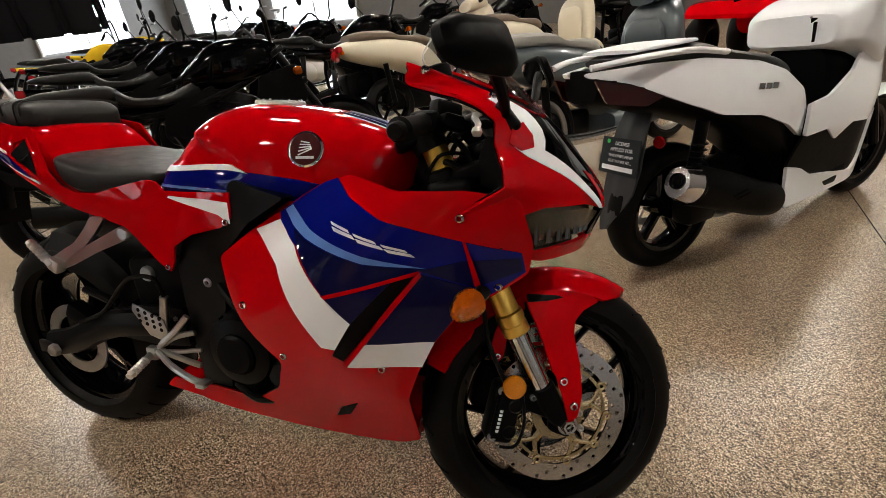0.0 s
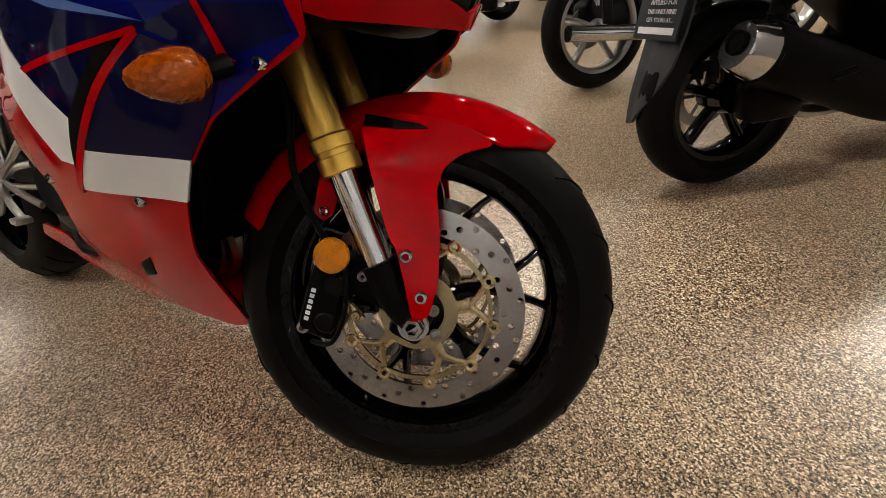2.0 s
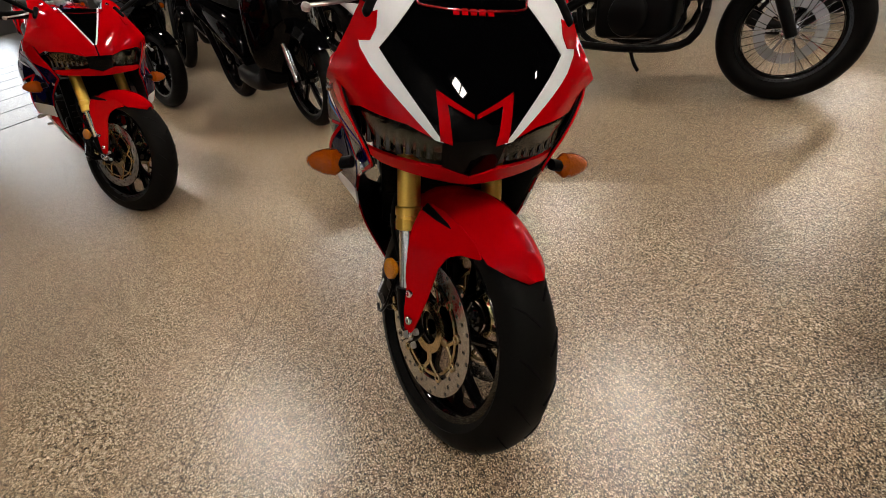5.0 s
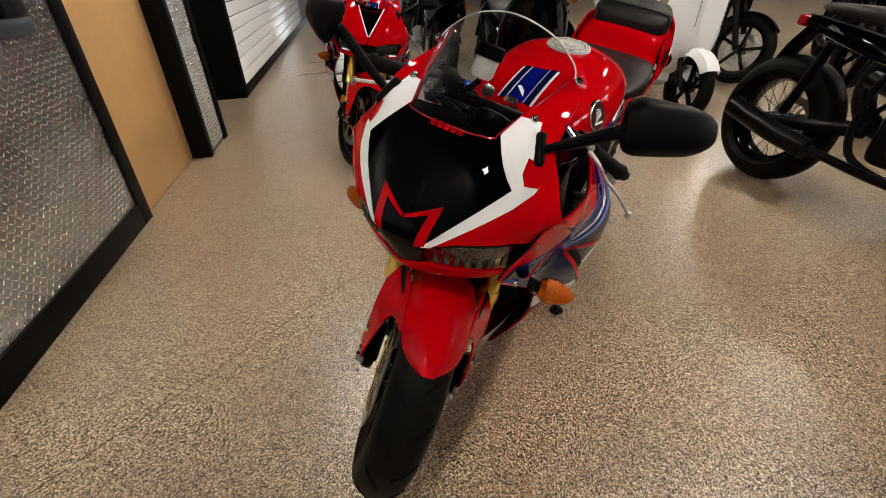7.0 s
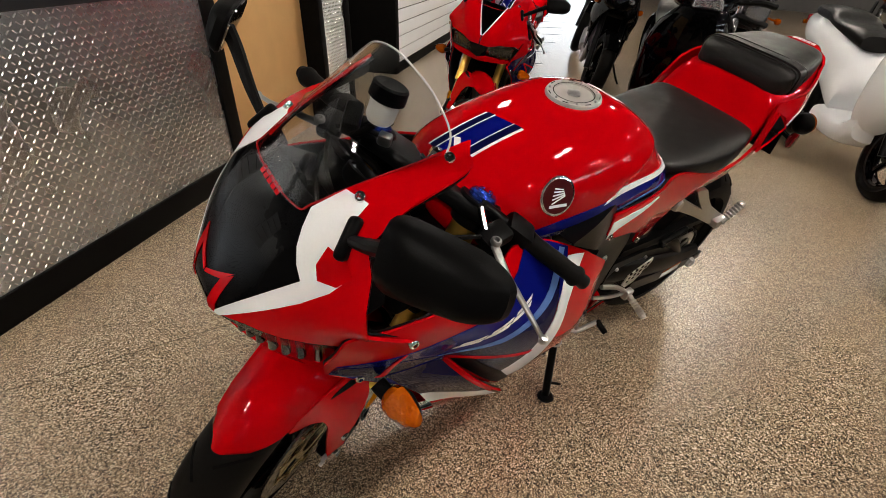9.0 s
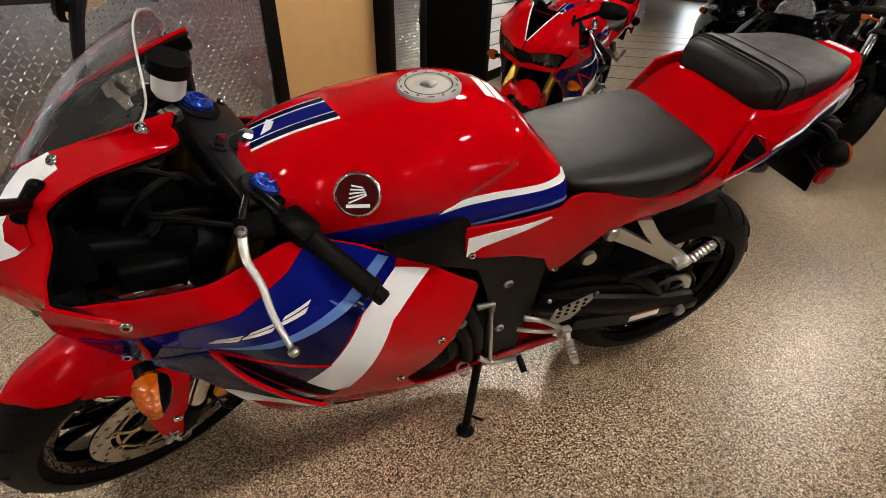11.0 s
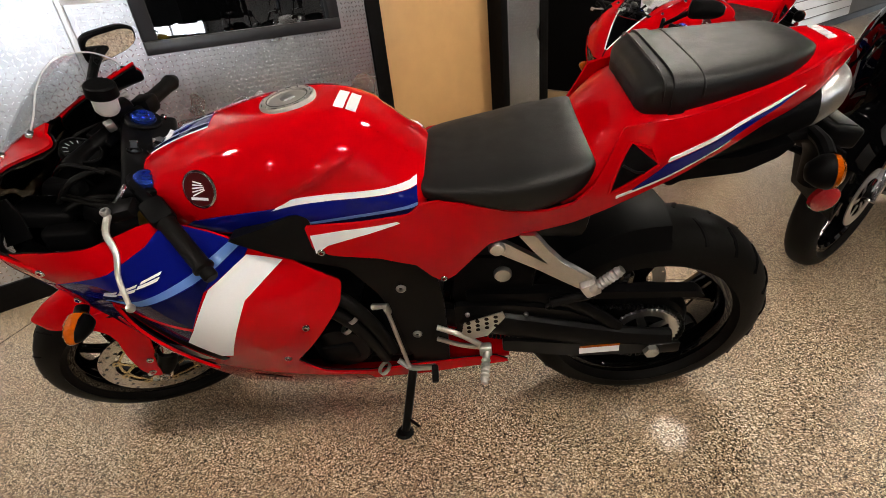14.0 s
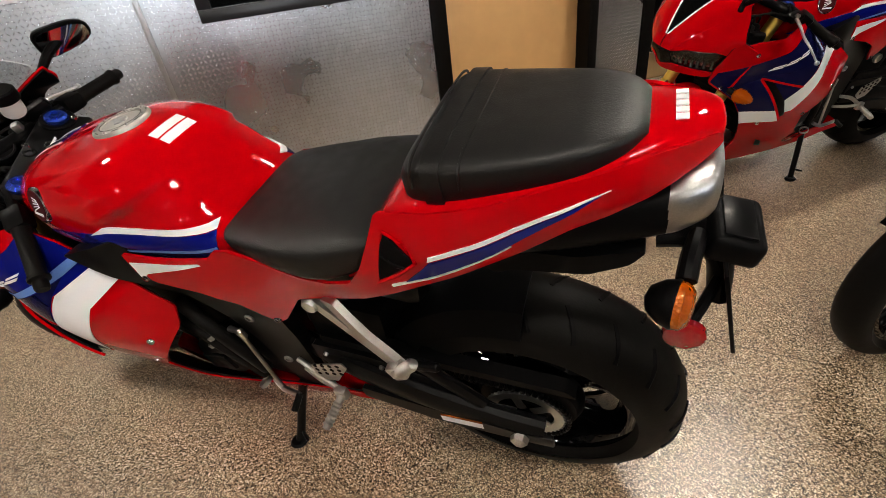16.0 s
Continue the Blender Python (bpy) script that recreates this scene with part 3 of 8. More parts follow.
# ceiling lights: two square diffusers in one housing
first = None
for x, y in ((-1.0, -2.2), (-4.9, -1.6), (-0.6, 1.6), (-4.8, 2.2), (-0.2, 5.4), (-3.6, 5.8), (3.7, 4.8), (-6.2, -4.8), (3.4, 0.9), (-8.5, 0.5), (-8.5, 6.0), (3.6, -2.2), (0.8, 9.4), (-3.2, 10.0), (5.6, 8.6), (6.8, 2.2), (-7.4, 9.8)):
    m = pose(x, y, 3.62, 0, 0, 45)
    if first is None:
        first = thing("ceiling_light", "white twin high-bay ceiling light, switched on", "light", m, "ceiling lights")
        bm = bmesh.new()
        add_box(bm, (0.62, 0.26, 0.06), Matrix.Translation((0, 0, 0.035)), 0.01)
        part("housing", bm, WHITE, first)
        for s in (-1, 1):
            bm = bmesh.new()
            add_box(bm, (0.200, 0.190, 0.012), Matrix.Translation((s * 0.14, 0, -0.003)), 0.003)
            part("diffuser", bm, LAMP, first)
        for s in (-0.26, 0.26):
            bm = bmesh.new()
            add_rod(bm, (s, 0, 0.06), (s, 0, 0.69), 0.004)
            part("hanger", bm, STEEL, first)
    else:
        copy_thing(first, m)


# ---- the red sport motorcycle ----
# its own frame: x forward from the rear axle, y to its left, z up, before it leans on its side stand
LEAN = 12.6
hero = thing("sport_motorcycle", "red, white and blue full-fairing sport motorcycle leaning on its side stand", "motorcycle", pose(0, 0, 0.002, -LEAN, 0, 0))
RR, RW = 0.312, 0.18
REAR = Vector((0, 0, 0.312))

side_y = tps([(1.232, 0.77, 0.242), (1.02, 0.734, 0.256), (1.162, 0.694, 0.232), (1.153, 0.667, 0.229), (1.284, 0.632, 0.183), (0.77, 0.57, 0.241), (0.845, 0.462, 0.236), (1.064, 0.461, 0.226),
              (0.911, 0.792, 0.178), (0.96, 0.816, 0.182), (1.02, 0.830, 0.190), (1.09, 0.812, 0.222), (1.10, 0.769, 0.250), (1.25, 0.82, 0.236), (0.905, 0.703, 0.249), (0.868, 0.664, 0.242), (0.86, 0.762, 0.178), (0.812, 0.735, 0.180), (0.774, 0.712, 0.185),
              (0.945, 0.722, 0.250), (0.93, 0.757, 0.214),
              (0.69, 0.645, 0.192), (0.70, 0.605, 0.200), (1.11, 0.37, 0.185), (1.09, 0.21, 0.115), (0.85, 0.20, 0.125), (0.62, 0.21, 0.12), (0.80, 0.33, 0.195), (0.36, 0.22, 0.105), (1.335, 0.66, 0.165), (1.33, 0.74, 0.20)])


def on_side(s, lift=0.0):
    return lambda x, z: (x, s * (side_y(x, z) + lift), z)


def side_patch(name, poly, material, s, thick=0.004, lift=0.0, step=0.016, round_by=0.0, label="", parent=None):
    bm = bmesh.new()
    add_panel(bm, poly, on_side(s), (0, s, 0), thick, step, round_by, lift)
    return part(name, bm, material, parent or hero, label)


def proud_side(s):
    """The side's skin, lifted along the rear edge of the panel ahead of the air outlet."""
    e0, e1 = Vector((1.152, 0.667)), Vector((0.992, 0.468))
    run = e1 - e0
    ahead = Vector((-run.y, run.x)).normalized()

    def fn(x, z):
        p = Vector((x, z)) - e0
        u = p.dot(run) / run.length_squared
        d = max(0.0, p.dot(ahead))
        a = max(0.0, 1 - d / 0.10)
        b = min(1.0, max(0.0, u) / 0.35)
        return (x, s * (side_y(x, z) + 0.020 * a * a * (3 - 2 * a) * b * (2 - b)), z)
    return fn


MAIN = [(1.335, 0.655), (1.345, 0.715), (1.325, 0.80), (1.238, 0.815), (1.12, 0.810), (1.06, 0.822), (1.015, 0.830), (0.96, 0.818), (0.911, 0.794), (0.86, 0.764), (0.812, 0.736), (0.774, 0.714), (0.684, 0.652), (0.70, 0.595),
        (0.765, 0.52), (0.835, 0.44), (0.80, 0.36), (0.70, 0.285), (0.60, 0.275), (0.38, 0.262), (0.34, 0.225), (0.62, 0.205), (0.85, 0.195), (1.05, 0.195), (1.095, 0.215), (1.10, 0.37), (1.15, 0.495), (1.21, 0.572)]
for s in (1, -1):
    fairing = side_patch("side_fairing", MAIN, RED, s, 0.004, step=0.018, round_by=0.012)
    side_patch("inner_liner", MAIN, MATT, s, 0.003, -0.0055, step=0.026, round_by=0.012, parent=fairing)
    # painted graphics, one coat above another
    side_patch("blue_graphic", [(1.325, 0.70), (1.234, 0.727), (1.094, 0.763), (1.02, 0.795), (0.985, 0.823), (0.955, 0.814), (0.911, 0.791), (0.862, 0.762), (0.846, 0.753), (0.856, 0.738), (0.928, 0.706), (0.982, 0.622), (0.988, 0.618),
                                (1.152, 0.666), (1.02, 0.545), (1.055, 0.535), (1.148, 0.50), (1.206, 0.572), (1.33, 0.66)], BLUE, s, 0.0016, 0.0013, step=0.015, parent=fairing)
    side_patch("navy_graphic", [(0.905, 0.734), (0.945, 0.720), (1.06, 0.685), (1.165, 0.672), (1.228, 0.690), (1.322, 0.690), (1.325, 0.664), (1.245, 0.636), (1.152, 0.670), (0.984, 0.622), (0.928, 0.706)], NAVY, s, 0.0012, 0.0020, parent=fairing)
    side_patch("white_stripe", [(0.788, 0.716), (0.852, 0.740), (0.920, 0.708), (0.984, 0.616), (1.024, 0.567), (0.981, 0.503), (0.953, 0.506), (0.868, 0.664)], WHITE, s, 0.0012, 0.0021, parent=fairing)
    side_patch("white_stripe", [(1.047, 0.533), (1.168, 0.522), (1.140, 0.464), (1.013, 0.476)], WHITE, s, 0.0012, 0.0021, parent=fairing)
    side_patch("light_blue_stripe", [(0.862, 0.758), (0.880, 0.768), (0.948, 0.737), (1.06, 0.700), (1.165, 0.674), (1.06, 0.687), (0.945, 0.722), (0.90, 0.738)], SKY, s, 0.0010, 0.0027, parent=fairing)
    side_patch("red_line", [(1.152, 0.670), (1.155, 0.664), (0.985, 0.618), (0.978, 0.624)], RED, s, 0.0012, 0.0032, parent=fairing)
    side_patch("red_line", [(1.150, 0.664), (1.156, 0.668), (0.996, 0.468), (0.988, 0.470)], RED, s, 0.0012, 0.0032, parent=fairing)
    side_patch("red_line", [(1.232, 0.732), (1.238, 0.726), (1.255, 0.640), (1.262, 0.636), (1.250, 0.632), (1.244, 0.64)], RED, s, 0.0012, 0.0032, parent=fairing)
    # dark air outlet set into the side
    side_patch("air_outlet", [(1.146, 0.662), (1.104, 0.650), (1.024, 0.567), (0.981, 0.503), (0.972, 0.488), (0.996, 0.473), (1.07, 0.555)], MATT, s, 0.003, 0.0026, parent=fairing)
    side_patch("blue_recess", [(0.984, 0.618), (1.106, 0.652), (1.024, 0.566)], NAVY, s, 0.002, 0.0018, parent=fairing)
    side_patch("small_outlet", [(0.985, 0.345), (0.94, 0.322), (0.915, 0.285), (0.955, 0.30)], MATT, s, 0.003, 0.0018, parent=fairing)
    # the panel ahead of the outlet stands proud of it along its rear edge
    for nm, poly, mat, thick, lift in (("blue_panel", [(1.150, 0.664), (1.046, 0.534), (1.168, 0.522), (1.206, 0.572), (1.245, 0.634)], NAVY, 0.005, 0.0030),
                                       ("white_panel", [(1.046, 0.534), (1.000, 0.477), (1.140, 0.464), (1.168, 0.522)], WHITE, 0.005, 0.0031),
                                       ("panel_back", [(1.146, 0.658), (1.003, 0.480), (1.138, 0.468), (1.20, 0.572), (1.238, 0.632)], MATT, 0.004, -0.0025),
                                       ("panel_edge", [(1.150, 0.666), (1.156, 0.660), (1.004, 0.470), (0.996, 0.472)], RED, 0.006, 0.0040)):
        bm = bmesh.new()
        add_panel(bm, poly, proud_side(s), (0, s, 0), thick, 0.014, 0.0, lift)
        part(nm, bm, mat, fairing)
    # model mark as plain slanted strokes
    for k in range(3):
        x = 1.022 + 0.050 * k
        z = 0.740 - 0.0155 * k
        for z0, z1, w in ((0.0085, 0.0030, 0.020), (0.0005, -0.0065, 0.022)):
            lean = lambda h: -0.9 * h
            side_patch("mark_bar", [(x - w + lean(z0), z + z0 + 0.0055), (x + w + lean(z0), z + z0 - 0.0055), (x + w + lean(z1), z + z1 - 0.0055), (x - w + lean(z1), z + z1 + 0.0055)], PAPER, s, 0.0008, 0.0034, step=0.010, round_by=0.0015, parent=fairing)
    for x, z in ((1.232, 0.770), (0.772, 0.570), (0.848, 0.462), (1.064, 0.458), (1.284, 0.634)):
        bm = bmesh.new()
        bolt(bm, (x, s * (side_y(x, z) + 0.001), z), (0, s, 0), 0.0085)
        part("bolt", bm, CHROME, fairing, "polished button-head bolt")

# belly between the two sides
bm = bmesh.new()
add_loft(bm, [(1.085, 0.10, 0.20, 0.26), (0.95, 0.115, 0.175, 0.25), (0.7, 0.12, 0.172, 0.25), (0.5, 0.11, 0.185, 0.245), (0.34, 0.08, 0.205, 0.24)], 3.0, 20, 3)
part("belly_pan", bm, RED, hero)

# nose cowl as a height x over (y, z)
nose_x = tps([(0, 0.924, 1.331), (0, 0.794, 1.442), (0.06, 0.823, 1.416), (0.043, 0.76, 1.456), (0.124, 0.957, 1.259), (0.145, 1.004, 1.144), (0.240, 0.77, 1.232), (0.18, 0.768, 1.356),
              (0.037, 0.717, 1.436), (0, 0.70, 1.44), (0.095, 0.935, 1.307), (0.156, 0.926, 1.296), (0.20, 0.64, 1.284), (0.09, 0.69, 1.40), (0.158, 0.985, 1.108), (0.163, 0.974, 1.159), (0.168, 0.962, 1.21), (0.173, 0.945, 1.246), (0.195, 0.886, 1.281), (0.215, 0.852, 1.297), (0.234, 0.818, 1.305), (0.14, 1.018, 1.113)], even=True)


def on_nose(y, z):
    return (nose_x(y, z), y, z)


def nose_patch(name, poly, material, thick=0.004, lift=0.0, step=0.02, round_by=0.0, parent=None, label=""):
    bm = bmesh.new()
    add_panel(bm, poly, on_nose, (1, 0, 0.3), thick, step, round_by, lift)
    return part(name, bm, material, parent or hero, label)


def both(half):
    """A closed symmetric outline from its right half, listed from the top middle to the bottom middle."""
    return half + [(-y, z) for y, z in reversed(half) if y > 1e-6]


cowl = nose_patch("nose_cowl", both([(0, 0.944), (0.089, 0.937), (0.148, 0.868), (0.076, 0.786), (0.050, 0.752), (0.046, 0.700), (0, 0.688)]), GLOSS, 0.005, 0, 0.018)
for s in (1, -1):
    flip = lambda P: [(s * y, z) for y, z in P]
    shell = nose_patch("upper_fairing", flip([(0.101, 0.956), (0.117, 0.978), (0.132, 1.004), (0.140, 1.020), (0.154, 1.000), (0.158, 0.986), (0.163, 0.974), (0.168, 0.962), (0.174, 0.944), (0.178, 0.920), (0.196, 0.886), (0.216, 0.852), (0.235, 0.818), (0.243, 0.79), (0.244, 0.770), (0.228, 0.742), (0.18, 0.778), (0.105, 0.772), (0.050, 0.754),
                                              (0.076, 0.786), (0.148, 0.868), (0.089, 0.935)]), RED, 0.005, 0, 0.02, 0.004)
    nose_patch("inner_liner", flip([(0.101, 0.956), (0.117, 0.978), (0.132, 1.004), (0.140, 1.020), (0.154, 1.000), (0.158, 0.986), (0.163, 0.974), (0.168, 0.962), (0.174, 0.944), (0.178, 0.920), (0.196, 0.886), (0.216, 0.852), (0.235, 0.818), (0.243, 0.79), (0.244, 0.770), (0.228, 0.742), (0.18, 0.778), (0.105, 0.772), (0.050, 0.754), (0.076, 0.786), (0.148, 0.868), (0.089, 0.935)]), MATT, 0.003, -0.0075, 0.02, 0.004, parent=shell)
    nose_patch("white_stripe", flip([(0.090, 0.932), (0.103, 0.957), (0.136, 0.953), (0.158, 0.914), (0.182, 0.880), (0.177, 0.862), (0.160, 0.842), (0.062, 0.757), (0.048, 0.755), (0.074, 0.786), (0.147, 0.868)]), WHITE, 0.0012, 0.0014, 0.018, parent=shell)
    nose_patch("mirror_foot", flip([(0.148, 0.914), (0.170, 0.904), (0.184, 0.882), (0.178, 0.870), (0.160, 0.874), (0.150, 0.892)]), RED, 0.0012, 0.0026, 0.012, parent=shell)
    nose_patch("red_vee", flip([(0.061, 0.823), (0.053, 0.757), (0.034, 0.752), (0.043, 0.808)]), RED, 0.0012, 0.0014, 0.015, parent=cowl)
    nose_patch("red_vee", flip([(0.061, 0.825), (0.044, 0.808), (0.002, 0.790), (0.002, 0.796)]), RED, 0.0012, 0.0015, 0.015, parent=cowl)
    lamp = nose_patch("headlight", flip([(0.052, 0.748), (0.105, 0.764), (0.18, 0.768), (0.225, 0.735), (0.214, 0.700), (0.112, 0.704), (0.045, 0.712)]), REFLECT, 0.03, -0.020, 0.018, 0.008, label="clear multi-reflector headlight")
    nose_patch("lens", flip([(0.052, 0.748), (0.105, 0.764), (0.18, 0.768), (0.225, 0.735), (0.214, 0.700), (0.112, 0.704), (0.045, 0.712)]), SCREEN, 0.002, -0.003, 0.018, 0.008, parent=lamp, label="clear headlight lens")
    for k in range(9):
        y = 0.066 + 0.0165 * k
        z0, z1 = (0.716 if y < 0.11 else 0.711), min(0.752, 0.738 + 0.25 * (y - 0.05))
        x = nose_x(y, (z0 + z1) / 2) - 0.012
        bm = bmesh.new()
        add_lathe(bm, [(0.0072, -0.0), (0.0066, 0.3 * (z1 - z0)), (0.0066, 0.7 * (z1 - z0)), (0.0072, z1 - z0)], Matrix.Translation((x, s * y, z0)), 12)
        part("reflector", bm, FLUTE, lamp, "fluted headlight reflector")
    nose_patch("lower_lip", flip([(0, 0.688), (0.046, 0.702), (0.112, 0.700), (0.176, 0.696), (0.180, 0.692), (0.168, 0.684), (0.146, 0.676), (0.06, 0.672), (0, 0.670)]), RED, 0.006, 0.003, 0.02, 0.003)
    # turn signal on a stalk
    sig = cluster("turn_signal", hero)
    bm = bmesh.new()
    add_tube(bm, [(1.262, s * 0.205, 0.632), (1.258, s * 0.220, 0.628), (1.252, s * 0.230, 0.624)], 0.015, 12, 4, 0.8)
    part("stalk", bm, MATT, sig)
    for front in (True, False):
        bm = bmesh.new()
        add_lathe(bm, [(0.0, -0.002), (0.017, 0.0), (0.0265, 0.012), (0.027, 0.030), (0.019, 0.056), (0.008, 0.071), (0, 0.074)], aim((1.252, s * 0.226, 0.624), (1.238, s * 0.285, 0.622)), 24)
        cut = bmesh.ops.bisect_plane(bm, geom=bm.verts[:] + bm.edges[:] + bm.faces[:], plane_co=(1.233, s * 0.25, 0.62), plane_no=(1, s * 0.12, 0.05), clear_inner=front, clear_outer=not front)
        bmesh.ops.holes_fill(bm, edges=[e for e in cut["geom_cut"] if isinstance(e, bmesh.types.BMEdge)])
        part("lens" if front else "housing", bm, ORANGE if front else MATT, sig, "faceted amber lens" if front else "")
    # cockpit side cover and inner panel
    bm = bmesh.new()
    add_panel(bm, [(1.315, 0.80), (1.255, 0.815), (1.250, 0.86), (1.262, 0.895), (1.285, 0.89), (1.30, 0.85)], lambda x, z: (x, s * (0.155 + (0.98 - z) * 0.22), z), (0, s, 0), 0.004, 0.025)
    part("inner_cover", bm, MATT, hero)
    # mirrors
    mir = cluster("mirror", hero)
    bm = bmesh.new()
    add_box(bm, (0.060, 0.018, 0.032), pose(1.290, s * 0.154, 0.921, 0, 45, s * 30), 0.008, 3)
    part("mount", bm, MATT, mir)
    bm = bmesh.new()
    add_tube(bm, [(1.292, s * 0.165, 0.928), (1.294, s * 0.205, 0.955), (1.292, s * 0.265, 0.995), (1.292, s * 0.312, 1.012)], 0.0075, 10, 4, 1.0, 0.0135)
    part("arm", bm, MATT, mir)
    bm = bmesh.new()
    H = Matrix.Translation((1.284, s * 0.327, 1.019)) @ Matrix.Rotation(radians(s * 29.7), 4, "Z") @ Matrix.Rotation(radians(-26.3), 4, "Y") @ Matrix.Rotation(radians(s * 2.2), 4, "X")
    narrow = lambda y: 1 - s * 0.30 * y / 0.068
    rings = []
    for k, (w, h, x) in enumerate(((0.066, 0.0365, -0.011), (0.069, 0.0385, -0.006), (0.065, 0.035, 0.006), (0.047, 0.025, 0.018), (0.02, 0.010, 0.023))):
        rings.append([bm.verts.new(H @ Vector((x, w * math.copysign(abs(math.cos(t)) ** 0.58, math.cos(t)), h * math.copysign(abs(math.sin(t)) ** 0.58, math.sin(t)) * narrow(w * math.cos(t))))) for t in [2 * math.pi * j / 28 for j in range(28)]])
    stitch(bm, rings)
    bmesh.ops.recalc_face_normals(bm, faces=bm.faces)
    part("shell", bm, MATT, mir)
    bm = bmesh.new()
    ring = [(0.061 * math.copysign(abs(math.cos(t)) ** 0.58, math.cos(t)), 0.0325 * math.copysign(abs(math.sin(t)) ** 0.58, math.sin(t)) * narrow(0.061 * math.cos(t))) for t in [2 * math.pi * j / 28 for j in range(28)]]
    add_sheet(bm, [(a, b) for a, b in ring], H @ Matrix.Translation((-0.0125, 0, 0)) @ Matrix(((0, 0, -1, 0), (1, 0, 0, 0), (0, 1, 0, 0), (0, 0, 0, 1))), 0.003)
    part("glass", bm, MIRROR, mir, "clean mirror glass")
for k in range(5):
    y = -0.0275 + 0.01375 * k
    nose_patch("badge_bar", [(y - 0.0050, 0.9245), (y + 0.0050, 0.9245), (y + 0.0050, 0.9170), (y - 0.0050, 0.9170)], RED, 0.001, 0.0014, 0.008, parent=cowl)

# windscreen
scr_x = tps([(0, 0.925, 1.330), (0, 0.965, 1.296), (0, 1.0, 1.262), (0, 1.04, 1.214), (0, 1.078, 1.150), (0.086, 0.934, 1.314), (0.101, 0.957, 1.263), (0.124, 0.957, 1.258), (0.142, 1.004, 1.150), (0.115, 1.035, 1.145), (0.07, 1.045, 1.175), (0.08, 0.98, 1.262)], even=True)
bm = bmesh.new()
add_panel(bm, both([(0, 0.922), (0.078, 0.926), (0.088, 0.934), (0.103, 0.958), (0.138, 1.004), (0.128, 1.026), (0.085, 1.058), (0.04, 1.074), (0, 1.079)]), lambda y, z: (scr_x(y, z), y, z), (1, 0, 0.5), 0.003, 0.018, 0.0, 0.002)
screen = part("windscreen", bm, SCREEN, hero, "clear plastic windscreen")
screen.visible_shadow = False
for s in (1, -1):
    for x, y, z in ((1.262, 0.124, 0.957), (1.150, 0.148, 1.003)):
        bm = bmesh.new()
        bolt(bm, (x, s * y, z + 0.001), (0.5, s * 0.5, 0.7), 0.008)
        part("bolt", bm, CHROME, screen)
bm = bmesh.new()
edge = [(scr_x(y, z) , y, z + 0.001) for y, z in ((-0.142, 1.004), (-0.128, 1.026), (-0.085, 1.058), (-0.04, 1.074), (0, 1.079), (0.04, 1.074), (0.085, 1.058), (0.128, 1.026), (0.142, 1.004))]
add_tube(bm, edge, 0.0015, 6, 4)
part("rolled_edge", bm, EDGE, screen, "bright rolled screen edge")

bm = bmesh.new()
add_tube(bm, [(scr_x(y, z), y, z + 0.001) for y, z in ((-0.138, 1.004), (-0.103, 0.958), (-0.088, 0.934), (-0.078, 0.926), (0, 0.922), (0.078, 0.926), (0.088, 0.934), (0.103, 0.958), (0.138, 1.004))], 0.0016, 6, 4)
part("lower_edge", bm, REDLENS, screen, "thin red line along the screen foot")

# dashboard and dark inner cowl
bm = bmesh.new()
add_box(bm, (0.03, 0.16, 0.075), pose(1.215, 0, 0.880, 0, -42, 0), 0.010, 3)
part("instrument_panel", bm, MATT, hero)
bm = bmesh.new()
add_loft(bm, [(1.40, 0.05, 0.68, 0.74), (1.34, 0.10, 0.66, 0.80), (1.25, 0.13, 0.68, 0.83), (1.15, 0.12, 0.70, 0.80), (1.06, 0.09, 0.70, 0.78)], 3, 20, 3)
part("inner_cowl", bm, MATT, hero)

for s in (1, -1):
    bm = bmesh.new()
    add_box(bm, (0.10, 0.05, 0.035), pose(1.245, s * 0.145, 0.835, 0, -20, s * 20), 0.010, 3)
    part("inner_panel", bm, MATT, hero)
    bm = bmesh.new()
    add_box(bm, (0.09, 0.045, 0.05), pose(1.20, s * 0.165, 0.795, 0, -10, s * 12), 0.012, 3)
    part("inner_panel", bm, MATT, hero)
    bm = bmesh.new()
    add_tube(bm, [(1.23, s * 0.12, 0.84), (1.19, s * 0.10, 0.88), (1.15, s * 0.05, 0.87), (1.12, s * 0.03, 0.80)], 0.006, 8, 5)
    part("wiring_loom", bm, RUBBER, hero)
bm = bmesh.new()
add_panel(bm, [(1.195, -0.15), (1.34, -0.13), (1.38, 0.0), (1.34, 0.13), (1.195, 0.15)], lambda x, y: (x, y, 0.775 - 0.25 * (x - 1.19)), (0, 0, 1), 0.006, 0.04, 0.02)
part("cowl_floor", bm, MATT, hero)
